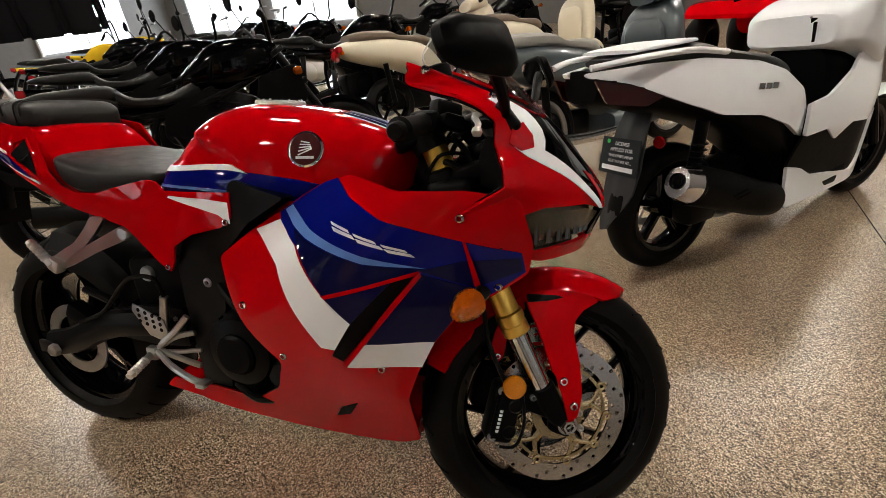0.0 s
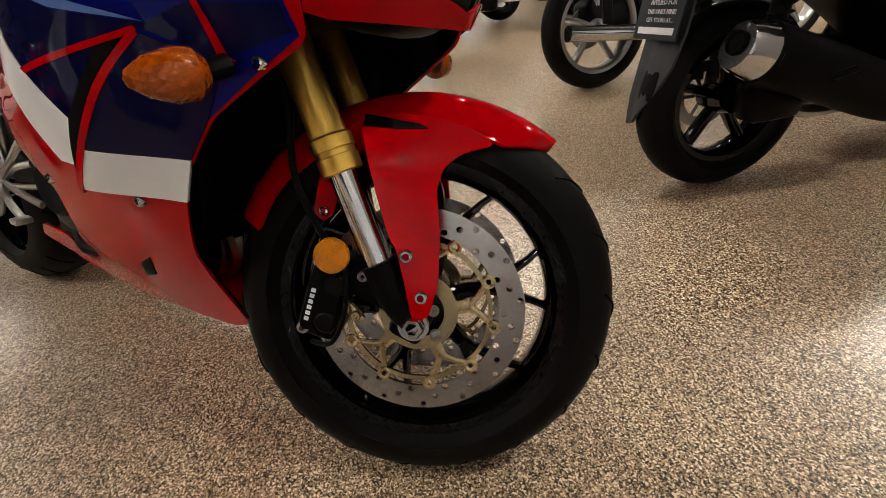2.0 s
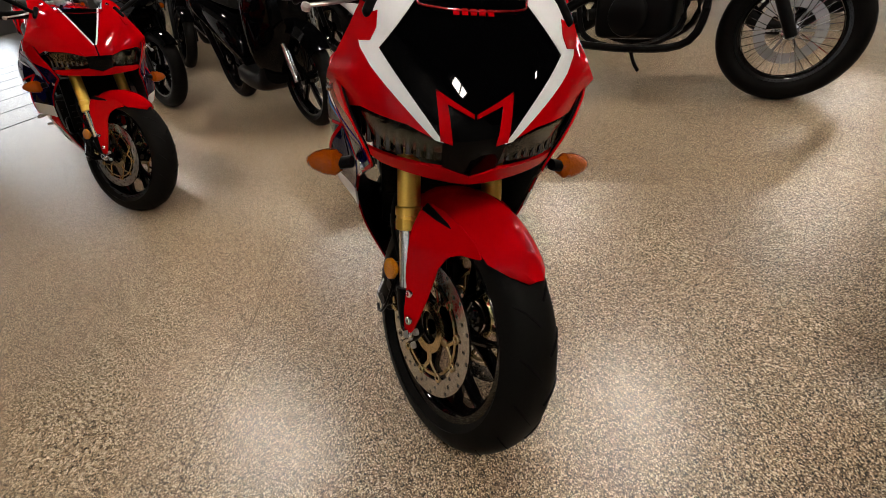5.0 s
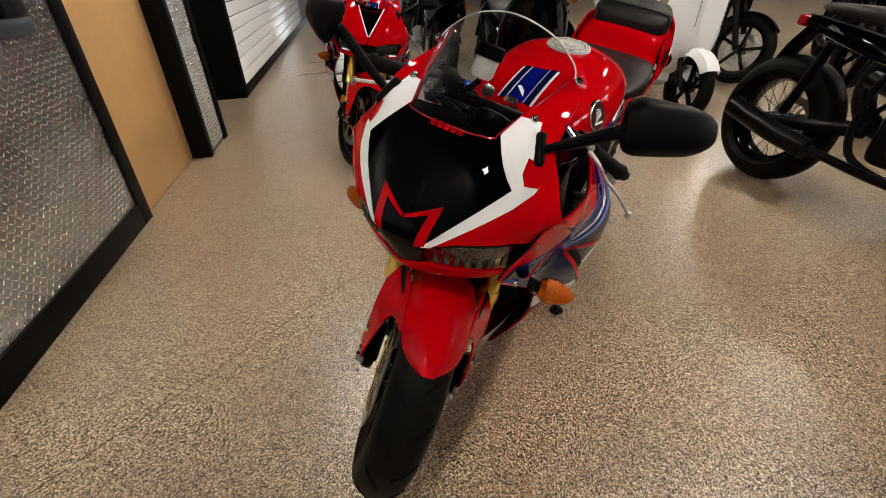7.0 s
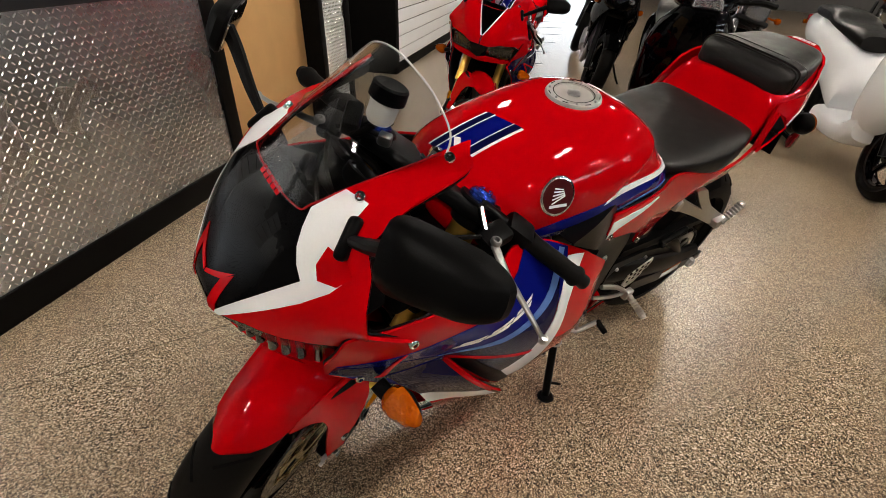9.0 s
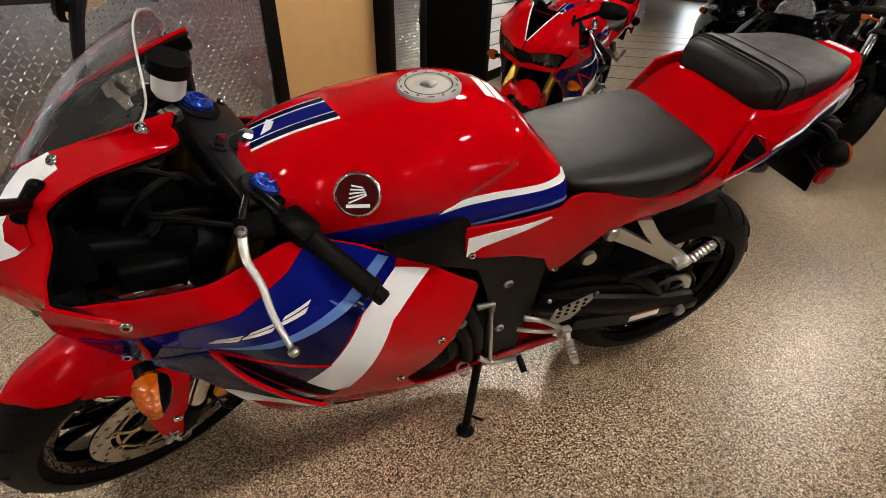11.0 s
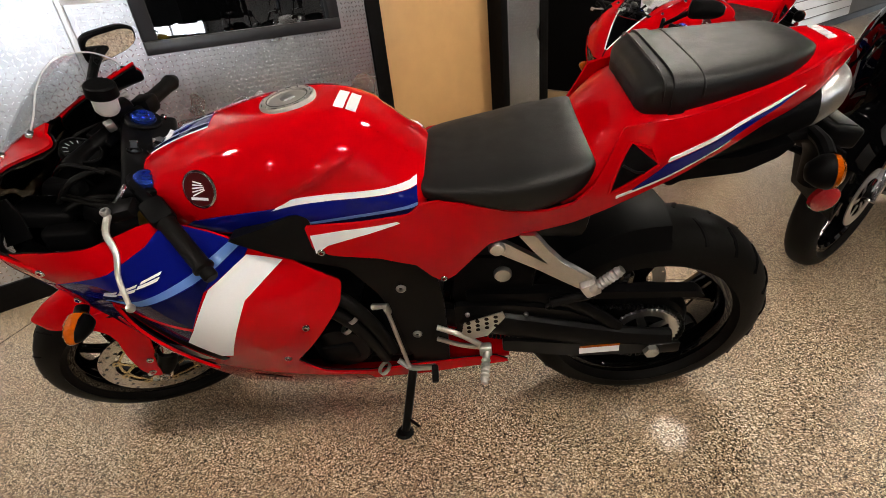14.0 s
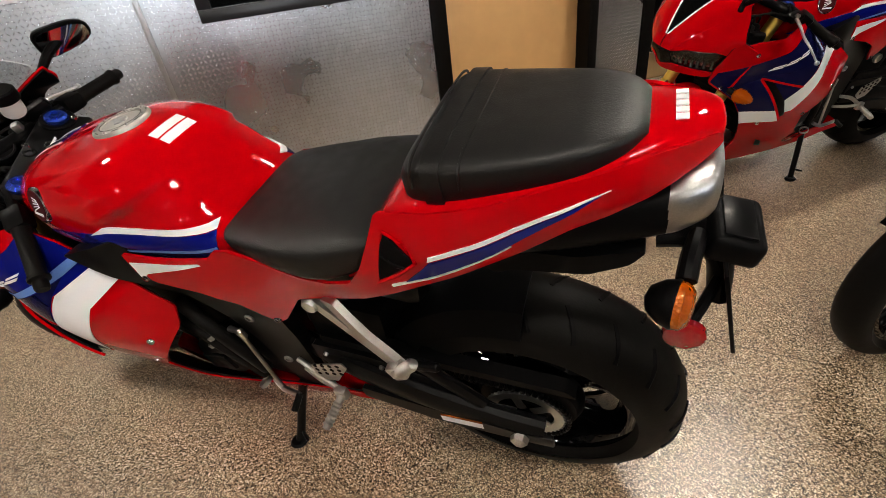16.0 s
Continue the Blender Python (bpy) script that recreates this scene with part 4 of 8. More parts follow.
for s in (1, -1):
    for x, y, z, sx, sy, sz, rz in ((1.225, 0.085, 0.862, 0.075, 0.05, 0.030, 12), (1.285, 0.105, 0.825, 0.08, 0.06, 0.045, 20), (1.165, 0.115, 0.812, 0.055, 0.035, 0.040, -8)):
        bm = bmesh.new()
        add_box(bm, (sx, sy, sz), pose(x, s * y, z, 8, -18, s * rz), 0.009, 2, (0.8, 0.75))
        part("inner_panel", bm, MATT, hero)
    for k, pts in enumerate(([(1.20, 0.06, 0.79), (1.22, 0.10, 0.85), (1.17, 0.13, 0.86), (1.13, 0.10, 0.82)], [(1.26, 0.02, 0.80), (1.24, 0.07, 0.88), (1.19, 0.08, 0.905), (1.15, 0.06, 0.87)], [(1.24, 0.13, 0.80), (1.20, 0.14, 0.84), (1.16, 0.10, 0.84), (1.11, 0.06, 0.80)])):
        bm = bmesh.new()
        add_tube(bm, [(x, s * y, z) for x, y, z in pts], 0.0035 + 0.0012 * k, 7, 5)
        part("wiring_loom", bm, RUBBER, hero)
    bm = bmesh.new()
    add_box(bm, (0.022, 0.016, 0.014), pose(1.205, s * 0.052, 0.905, 0, -20, 0), 0.003)
    part("connector", bm, SATIN, hero)
# round gauge with a bright ring
GAUGE = aim((1.200, 0.025, 0.905), (1.200 - 0.5, 0.025, 0.905 + 0.62))
bm = bmesh.new()
add_lathe(bm, [(0.032, -0.02), (0.037, -0.012), (0.037, 0.004), (0.034, 0.006), (0.032, 0.004)], GAUGE, 32)
part("gauge_ring", bm, SATIN, hero, "black gauge ring")
bm = bmesh.new()
add_lathe(bm, [(0, 0.0005), (0.032, 0.0005), (0.032, -0.02), (0, -0.02)], GAUGE, 32)
gauge = part("gauge", bm, INK, hero, "dark round gauge face with pale marks")
for k in range(11):
    bm = bmesh.new()
    add_box(bm, (0.008, 0.0014, 0.0008), GAUGE @ Matrix.Rotation(radians(-30 + 24 * k), 4, "Z") @ Matrix.Translation((0.026, 0, 0.001)))
    part("mark", bm, PAPER, gauge)
bm = bmesh.new()
add_box(bm, (0.028, 0.0018, 0.0012), GAUGE @ Matrix.Rotation(radians(200), 4, "Z") @ Matrix.Translation((0.012, 0, 0.0016)))
part("needle", bm, REDLENS, gauge)
bm = bmesh.new()
add_box(bm, (0.05, 0.075, 0.012), pose(1.196, -0.062, 0.900, 0, -38, 0), 0.004)
part("display", bm, SATIN, hero, "dark digital display")

# tank
bm = bmesh.new()
add_loft(bm, [(1.085, 0.035, 0.825, 0.872), (1.06, 0.085, 0.775, 0.888), (1.02, 0.128, 0.735, 0.905), (0.96, 0.150, 0.715, 0.925), (0.88, 0.164, 0.705, 0.944), (0.79, 0.172, 0.70, 0.958), (0.72, 0.172, 0.70, 0.963), (0.65, 0.166, 0.70, 0.952), (0.59, 0.158, 0.70, 0.922), (0.545, 0.150, 0.70, 0.880), (0.515, 0.142, 0.705, 0.850), (0.497, 0.125, 0.71, 0.832)], 2.6, 96, 14, 0.96)
for v in bm.verts:
    # hollow for the knee below a soft crease
    crest = min(0.915, 0.862 + 0.42 * (0.72 - v.co.x))
    if 0.49 < v.co.x < 0.80 and v.co.z < crest and abs(v.co.y) > 0.06:
        a = min(1.0, (crest - v.co.z) / 0.014)
        b = min(1.0, max(0.0, (v.co.z - 0.800) / 0.060))
        c = min(1.0, (0.80 - v.co.x) / 0.10)
        d = min(1.0, (v.co.x - 0.49) / 0.06)
        depth = 0.014
        for q in (a, b, c, d):
            depth *= q * q * (3 - 2 * q)
        v.co.y -= math.copysign(depth, v.co.y)
tank = part("fuel_tank", bm, RED, hero, sharp=60)
CAP = Matrix.Translation((0.748, 0, 0.9605)) @ Matrix.Rotation(radians(4), 4, "Y")
bm = bmesh.new()
add_lathe(bm, [(0, 0.004), (0.037, 0.004), (0.0385, 0.002), (0.040, 0.005), (0.053, 0.006), (0.0555, 0.002), (0.0555, -0.008)], CAP, 40)
cap = part("filler_cap", bm, CAPMETAL, tank, "satin silver filler cap")
bm = bmesh.new()
add_lathe(bm, [(0, 0.0066), (0.0125, 0.0064), (0.0135, 0.0040)], CAP, 24)
add_box(bm, (0.024, 0.024, 0.004), CAP @ Matrix.Rotation(radians(45), 4, "Z") @ Matrix.Translation((0.0, 0, 0.0052)), 0.002)
part("key_flap", bm, STEEL, tank, "diamond shaped steel key flap")
bm = bmesh.new()
add_lathe(bm, [(0.0392, 0.0062), (0.0402, 0.0066), (0.0412, 0.0062)], CAP, 40)
part("cap_groove", bm, SATIN, tank)
for k in range(7):
    t = 2 * math.pi * k / 7
    bm = bmesh.new()
    bolt(bm, CAP @ Vector((0.0475 * math.cos(t), 0.0475 * math.sin(t), 0.0050)), (0, 0, 1), 0.0026)
    part("bolt", bm, STEEL, tank)
    bm = bmesh.new()
    t += math.pi / 7
    add_box(bm, (0.0016, 0.012, 0.0008), CAP @ Matrix.Rotation(t, 4, "Z") @ Matrix.Translation((0.0495, 0, 0.0064)))
    part("cap_mark", bm, SATIN, tank)


from mathutils.bvhtree import BVHTree
_me = tank.data
TANK_TREE = BVHTree.FromPolygons([v.co for v in _me.vertices], [p.vertices for p in _me.polygons])


def tank_side(s):
    def fn(x, z):
        p, n, _, _ = TANK_TREE.ray_cast(Vector((x, s * 0.5, z)), Vector((0, -s, 0)))
        return p if p is not None else Vector((x, s * 0.1, z))
    return fn


def tank_top(x, y):
    p, n, _, _ = TANK_TREE.ray_cast(Vector((x, y, 1.3)), Vector((0, 0, -1)))
    return p if p is not None else Vector((x, y, 0.9))


for s in (1, -1):
    p, n, _, _ = TANK_TREE.ray_cast(Vector((0.902, s * 0.5, 0.872)), Vector((0, -s, 0)))
    bm = bmesh.new()
    m = aim(p - n * 0.001, p + n)
    add_lathe(bm, [(0, 0.0035), (0.030, 0.0035), (0.0335, 0.0035), (0.036, 0.002), (0.036, -0.004)], m, 32)
    badge = part("tank_badge", bm, CHROME, tank, "round chrome-edged badge")
    bm = bmesh.new()
    add_lathe(bm, [(0, 0.0045), (0.031, 0.0045), (0.032, 0.003)], m, 32)
    part("field", bm, surface("badge_field_red", (0.045, 0.002, 0.003), 0.5, spec=0.1, coat=0.15, bump=0.0), tank, "dark red badge field")
    bm = bmesh.new()
    for k in range(5):
        add_box(bm, (0.030 - 0.003 * k, 0.0022, 0.0012), m @ pose(0.0, -0.006 + 0.0048 * k, 0.0048, 0, 0, 24 - 9 * k))
    add_box(bm, (0.036, 0.005, 0.0012), m @ pose(0, -0.017, 0.0048))
    part("emblem", bm, PAPER, tank, "plain pale emblem shapes")
    # stripes over the shoulders and along the flank
    for nm, poly, mat, lift in (("blue_stripe", [(0.735, 0.832), (0.66, 0.830), (0.51, 0.821), (0.510, 0.775), (0.62, 0.772), (0.715, 0.764), (0.74, 0.785), (0.82, 0.775), (0.92, 0.765), (1.0, 0.77), (0.95, 0.80), (0.88, 0.815), (0.80, 0.826)], BLUE, 0.0024),
                                ("light_blue_line", [(0.715, 0.791), (0.62, 0.795), (0.511, 0.797), (0.511, 0.791), (0.62, 0.789), (0.715, 0.785)], SKY, 0.0034),
                                ("navy_band", [(0.715, 0.784), (0.62, 0.788), (0.511, 0.790), (0.511, 0.776), (0.62, 0.773), (0.715, 0.765)], NAVY, 0.0034),
                                ("white_stripe", [(0.775, 0.826), (0.735, 0.843), (0.66, 0.842), (0.51, 0.832), (0.51, 0.822), (0.66, 0.831), (0.735, 0.831)], WHITE, 0.0032)):
        bm = bmesh.new()
        add_panel(bm, poly, tank_side(s), (0, s, 0), 0.003, 0.011, 0.0, lift)
        part(nm, bm, mat, tank)
for nm, a, b, mat, lift in (("blue_stripe", -0.036, 0.036, BLUE, 0.0012), ("white_stripe", 0.036, 0.041, WHITE, 0.0014), ("white_stripe", -0.041, -0.036, WHITE, 0.0014), ("navy_band", 0.0215, 0.036, NAVY, 0.0026), ("navy_band", -0.036, -0.0215, NAVY, 0.0026), ("pale_line", 0.0200, 0.0215, PAPER, 0.0028), ("pale_line", -0.0215, -0.0200, PAPER, 0.0028)):
    bm = bmesh.new()
    add_panel(bm, [(1.045, a), (0.915 - 0.25 * a, a), (0.915 - 0.25 * b, b), (1.045, b)], tank_top, (0, 0, 1), 0.0012, 0.02, 0.0, lift)
    part(nm, bm, mat, tank)
for k in range(2):
    bm = bmesh.new()
    add_panel(bm, [(0.655 - 0.022 * k, 0.03), (0.655 - 0.022 * k, -0.045), (0.637 - 0.022 * k, -0.045), (0.637 - 0.022 * k, 0.03)], tank_top, (0, 0, 1), 0.0006, 0.02, 0.0, 0.0008)
    part("warning_label", bm, PAPER, tank, "white printed warning label")

# seats
bm = bmesh.new()
add_loft(bm, [(0.512, 0.095, 0.79, 0.815), (0.49, 0.130, 0.785, 0.824), (0.43, 0.150, 0.778, 0.831), (0.36, 0.163, 0.765, 0.840), (0.30, 0.168, 0.758, 0.850), (0.25, 0.163, 0.768, 0.857), (0.215, 0.156, 0.785, 0.862), (0.190, 0.146, 0.815, 0.862), (0.180, 0.130, 0.835, 0.855)], 4.0, 44, 6)
part("rider_seat", bm, LEATHER, hero, "black grained vinyl rider seat", 60)
bm = bmesh.new()
add_loft(bm, [(0.120, 0.085, 0.918, 0.952), (0.110, 0.116, 0.916, 0.972), (0.080, 0.129, 0.916, 0.988), (0.03, 0.128, 0.922, 0.990), (-0.05, 0.115, 0.936, 0.993), (-0.11, 0.098, 0.946, 0.997), (-0.152, 0.075, 0.955, 0.996), (-0.172, 0.05, 0.965, 0.990)], 4.8, 48, 6)
pil = part("passenger_seat", bm, LEATHER, hero, "black vinyl passenger seat with a strap", 60)
bm = bmesh.new()
rings = []
for x in (0.076, 0.052):
    rings.append([bm.verts.new((x, 0.1325 * math.copysign(abs(math.cos(t)) ** 0.42, math.cos(t)), 0.953 + 0.0405 * math.copysign(abs(math.sin(t)) ** 0.42, math.sin(t)))) for t in [2 * math.pi * k / 40 for k in range(40)]])
stitch(bm, rings)
bmesh.ops.recalc_face_normals(bm, faces=bm.faces)
part("strap", bm, LEATHER, pil)
for x in (0.028, 0.0905):
    bm = bmesh.new()
    ring = [(x, 0.1290 * math.copysign(abs(math.cos(t)) ** 0.42, math.cos(t)), 0.952 + 0.0380 * math.copysign(abs(math.sin(t)) ** 0.42, math.sin(t))) for t in [math.pi * k / 20 for k in range(21)]]
    add_tube(bm, ring, 0.0020, 6, 2)
    part("seam", bm, LEATHER, pil, "stitched seam")

# tail
bm = bmesh.new()
add_loft(bm, [(0.24, 0.146, 0.752, 0.80), (0.19, 0.150, 0.764, 0.862), (0.14, 0.146, 0.80, 0.918), (0.10, 0.148, 0.81, 0.936), (0.075, 0.149, 0.815, 0.940), (0.0, 0.146, 0.842, 0.950), (-0.10, 0.113, 0.880, 0.970), (-0.17, 0.082, 0.908, 0.986), (-0.215, 0.056, 0.93, 0.992), (-0.243, 0.034, 0.945, 0.988), (-0.25, 0.018, 0.955, 0.980)], 3.6, 36, 5, 0.9)
tail = part("tail_fairing", bm, RED, hero, sharp=60)
_me = tail.data
TAIL_TREE = BVHTree.FromPolygons([v.co for v in _me.vertices], [p.vertices for p in _me.polygons])


cover_y = tps([(0.72, 0.73, 0.182), (0.73, 0.79, 0.180), (0.48, 0.59, 0.142), (0.50, 0.79, 0.156), (0.54, 0.70, 0.168), (0.62, 0.66, 0.170), (0.62, 0.78, 0.177), (0.40, 0.79, 0.158), (0.40, 0.70, 0.152), (0.30, 0.77, 0.164), (0.30, 0.715, 0.150),
               (0.19, 0.80, 0.170), (0.17, 0.76, 0.156), (0.16, 0.88, 0.158), (0.13, 0.92, 0.150), (0.09, 0.87, 0.172), (0.09, 0.80, 0.154), (0.0, 0.93, 0.150), (0.0, 0.88, 0.156), (0.0, 0.838, 0.136), (-0.10, 0.955, 0.116), (-0.10, 0.92, 0.124), (-0.10, 0.885, 0.106), (-0.18, 0.972, 0.082), (-0.18, 0.945, 0.090), (-0.18, 0.915, 0.076), (-0.25, 0.972, 0.032), (-0.245, 0.955, 0.032)])
for s in (1, -1):
    fn = lambda x, z: (x, s * cover_y(x, z), z)
    bm = bmesh.new()
    add_panel(bm, [(0.724, 0.788), (0.722, 0.735), (0.69, 0.712), (0.60, 0.690), (0.53, 0.655), (0.505, 0.61), (0.482, 0.582), (0.455, 0.60), (0.38, 0.690), (0.30, 0.712), (0.22, 0.735), (0.165, 0.760), (0.09, 0.798), (0.0, 0.837), (-0.10, 0.884), (-0.18, 0.915), (-0.235, 0.945), (-0.250, 0.962), (-0.245, 0.978), (-0.18, 0.978), (-0.10, 0.962), (0.0, 0.944), (0.10, 0.930), (0.148, 0.922), (0.170, 0.872), (0.195, 0.822), (0.225, 0.788), (0.27, 0.774), (0.33, 0.774), (0.41, 0.793), (0.475, 0.806), (0.505, 0.802), (0.525, 0.784), (0.62, 0.786)], fn, (0, s, 0), 0.006, 0.025, 0.006)
    cover = part("side_cover", bm, RED, hero, "red side cover running from tank to tail")
    bm = bmesh.new()
    add_panel(bm, [(0.718, 0.767), (0.718, 0.722), (0.69, 0.740), (0.64, 0.752), (0.545, 0.770), (0.55, 0.774), (0.65, 0.773)], fn, (0, s, 0), 0.0012, 0.025, 0.0, 0.0012)
    part("white_stripe", bm, WHITE, cover)
    for x, z in ((0.707, 0.725), (0.480, 0.596)):
        bm = bmesh.new()
        bolt(bm, (x, s * (cover_y(x, z) + 0.001), z), (0, s, 0), 0.008)
        part("bolt", bm, CHROME, cover)
    for nm, poly, mat in (("white_stripe", [(0.074, 0.872), (0.0, 0.898), (-0.07, 0.924), (-0.14, 0.947), (-0.07, 0.919), (0.0, 0.892), (0.076, 0.864)], WHITE),
                          ("blue_stripe", [(0.076, 0.859), (0.0, 0.888), (-0.07, 0.916), (-0.13, 0.942), (-0.06, 0.900), (0.02, 0.855), (0.09, 0.822), (0.125, 0.806)], BLUE),
                          ("white_stripe", [(0.15, 0.797), (0.09, 0.820), (0.02, 0.853), (-0.03, 0.879), (0.02, 0.849), (0.09, 0.815), (0.15, 0.791)], WHITE)):
        bm = bmesh.new()
        add_panel(bm, poly, fn, (0, s, 0), 0.003, 0.014, 0.0, 0.0020)
        part(nm, bm, mat, cover)
    bm = bmesh.new()
    add_panel(bm, [(0.166, 0.806), (0.138, 0.900), (0.092, 0.862)], fn, (0, s, 0), 0.004, 0.010, 0.0, 0.003)
    part("tail_duct", bm, INK, cover, "black triangular duct")
    bm = bmesh.new()
    add_tube(bm, [(x, s * (cover_y(x, z) + 0.0035), z) for x, z in ((0.166, 0.806), (0.138, 0.900), (0.092, 0.862), (0.166, 0.806))], 0.0030, 6, 2)
    part("duct_rim", bm, RED, cover)
    bm = bmesh.new()
    add_tube(bm, [(x, s * (cover_y(x, z) + 0.0045), z) for x, z in ((0.148, 0.862), (0.128, 0.850), (0.112, 0.848))], 0.0024, 6, 3)
    part("duct_rib", bm, SATIN, cover)
fn = lambda x, y: (TAIL_TREE.ray_cast(Vector((x, y, 1.3)), Vector((0, 0, -1)))[0] or Vector((x, y, 0.98)))
for k in range(5):
    bm = bmesh.new()
    y = 0.027 - 0.0135 * k
    add_panel(bm, [(-0.198, y + 0.0048), (-0.198, y - 0.0048), (-0.211, y - 0.0048), (-0.211, y + 0.0048)], fn, (0, 0, 1), 0.003, 0.006, 0.0, 0.002)
    part("badge_bar", bm, PAPER, tail)

# frame spars, engine and running gear
spar_y = tps([(0.86, 0.777, 0.205), (0.73, 0.80, 0.178), (0.72, 0.70, 0.18), (0.50, 0.58, 0.135), (0.50, 0.28, 0.125), (0.60, 0.28, 0.13), (0.61, 0.56, 0.14), (0.77, 0.74, 0.20)])
for s in (1, -1):
    fn = lambda x, z: (x, s * spar_y(x, z), z)
    bm = bmesh.new()
    add_panel(bm, [(0.872, 0.785), (0.735, 0.815), (0.712, 0.80), (0.716, 0.74), (0.69, 0.715), (0.60, 0.695), (0.53, 0.66), (0.497, 0.60), (0.490, 0.50), (0.495, 0.36), (0.500, 0.25), (0.585, 0.25), (0.600, 0.36), (0.610, 0.46), (0.632, 0.55), (0.675, 0.655), (0.775, 0.73)], fn, (0, s, 0), 0.035, 0.025, 0.012, -0.003)
    spar = part("frame_spar", bm, SATIN, hero)
    for x, z in ((0.581, 0.562), (0.569, 0.39)):
        bm = bmesh.new()
        bolt(bm, (x, s * (spar_y(x, z) - 0.002), z), (0, s, 0), 0.012)
        part("bolt", bm, STEEL, spar)
bm = bmesh.new()
add_box(bm, (0.34, 0.25, 0.20), pose(0.74, 0, 0.38), 0.03, 3)
add_box(bm, (0.20, 0.24, 0.26), pose(0.83, 0, 0.56, 0, 28, 0), 0.03, 3)
add_box(bm, (0.30, 0.20, 0.12), pose(0.72, 0, 0.26), 0.03, 3)
engine = part("engine", bm, SATIN, hero)
bm = bmesh.new()
add_lathe(bm, [(0, 0.045), (0.05, 0.043), (0.068, 0.035), (0.078, 0.018), (0.082, 0)], aim((0.755, 0.125, 0.385), (0.755, 0.2, 0.385)), 32)
part("crank_cover", bm, SATIN, engine)
bm = bmesh.new()
add_box(bm, (0.085, 0.02, 0.06), pose(0.755, 0.168, 0.385, 0, 10, 0), 0.008)
part("cover_plate", bm, MATT, engine)
bm = bmesh.new()
add_lathe(bm, [(0, 0.05), (0.06, 0.048), (0.085, 0.04), (0.096, 0.02), (0.10, 0)], aim((0.66, -0.12, 0.40), (0.66, -0.2, 0.40)), 32)
part("clutch_cover", bm, SATIN, engine)
for k in range(7):
    t = 2 * math.pi * k / 7 + 0.3
    bm = bmesh.new()
    bolt(bm, (0.755 + 0.074 * math.cos(t), 0.150, 0.385 + 0.074 * math.sin(t)), (0, 1, 0), 0.0065)
    part("bolt", bm, SATIN, engine)
    bm = bmesh.new()
    bolt(bm, (0.66 + 0.091 * math.cos(t), -0.148, 0.40 + 0.091 * math.sin(t)), (0, -1, 0), 0.0065)
    part("bolt", bm, SATIN, engine)
bm = bmesh.new()
add_lathe(bm, [(0, 0.012), (0.045, 0.011), (0.052, 0.005), (0.054, -0.004)], aim((0.66, -0.169, 0.40), (0.66, -0.3, 0.40)), 28)
part("clutch_cover", bm, MATT, engine)
bm = bmesh.new()
add_lathe(bm, [(0, 0.030), (0.034, 0.028), (0.046, 0.018), (0.050, 0)], aim((0.765, -0.125, 0.345), (0.765, -0.3, 0.345)), 24)
part("pump_cover", bm, SATIN, engine)
for pts, r in (([(0.80, -0.12, 0.50), (0.74, -0.155, 0.49), (0.68, -0.160, 0.52), (0.62, -0.14, 0.56)], 0.011), ([(0.62, -0.14, 0.30), (0.70, -0.165, 0.285), (0.78, -0.15, 0.29)], 0.009)):
    bm = bmesh.new()
    add_tube(bm, pts, r, 9, 5)
    part("hose", bm, RUBBER, engine, "black rubber hose")
for x, z in ((0.70, 0.505), (0.665, 0.300), (0.720, 0.470)):
    bm = bmesh.new()
    add_lathe(bm, [(0.0165, -0.006), (0.0185, -0.005), (0.0185, 0.005), (0.0165, 0.006)], aim((x, 0.163, z), (x - 0.06, 0.163, z - 0.10)), 14)
    part("hose_clamp", bm, STEEL, engine)
for pts in ([(0.80, 0.15, 0.55), (0.73, 0.165, 0.52), (0.68, 0.165, 0.44), (0.655, 0.15, 0.33)], [(0.77, 0.14, 0.58), (0.70, 0.16, 0.55), (0.655, 0.16, 0.46), (0.635, 0.15, 0.36)]):
    bm = bmesh.new()
    add_tube(bm, pts, 0.016, 12, 6)
    part("hose", bm, RUBBER, engine, "black rubber hose")
for k in range(4):
    bm = bmesh.new()
    y = -0.09 + 0.06 * k
    add_tube(bm, [(0.98, y, 0.52), (1.03, y, 0.44), (1.02, y * 0.8, 0.33), (0.95, y * 0.6, 0.25), (0.80, y * 0.4, 0.225)], 0.018, 10, 5)
    part("header_pipe", bm, STEEL, engine, "bare steel header pipe")
bm = bmesh.new()
add_box(bm, (0.03, 0.30, 0.28), pose(1.075, 0, 0.50, 0, 12, 0), 0.008)
radiator = part("radiator", bm, MATT, hero)
for k in range(9):
    bm = bmesh.new()
    add_box(bm, (0.004, 0.27, 0.006), pose(1.094 - 0.0064 * (k - 4), 0, 0.50 + 0.028 * (k - 4), 0, 12, 0))
    part("fin", bm, SATIN, radiator)
bm = bmesh.new()
add_box(bm, (0.36, 0.22, 0.16), pose(0.62, 0, 0.70), 0.03, 2)
add_box(bm, (0.40, 0.18, 0.10), pose(0.36, 0, 0.70, 0, -8, 0), 0.03, 2)
add_box(bm, (0.14, 0.16, 0.22), pose(0.42, 0, 0.56, 0, -10, 0), 0.03, 2)
part("inner_frame", bm, SATIN, hero)

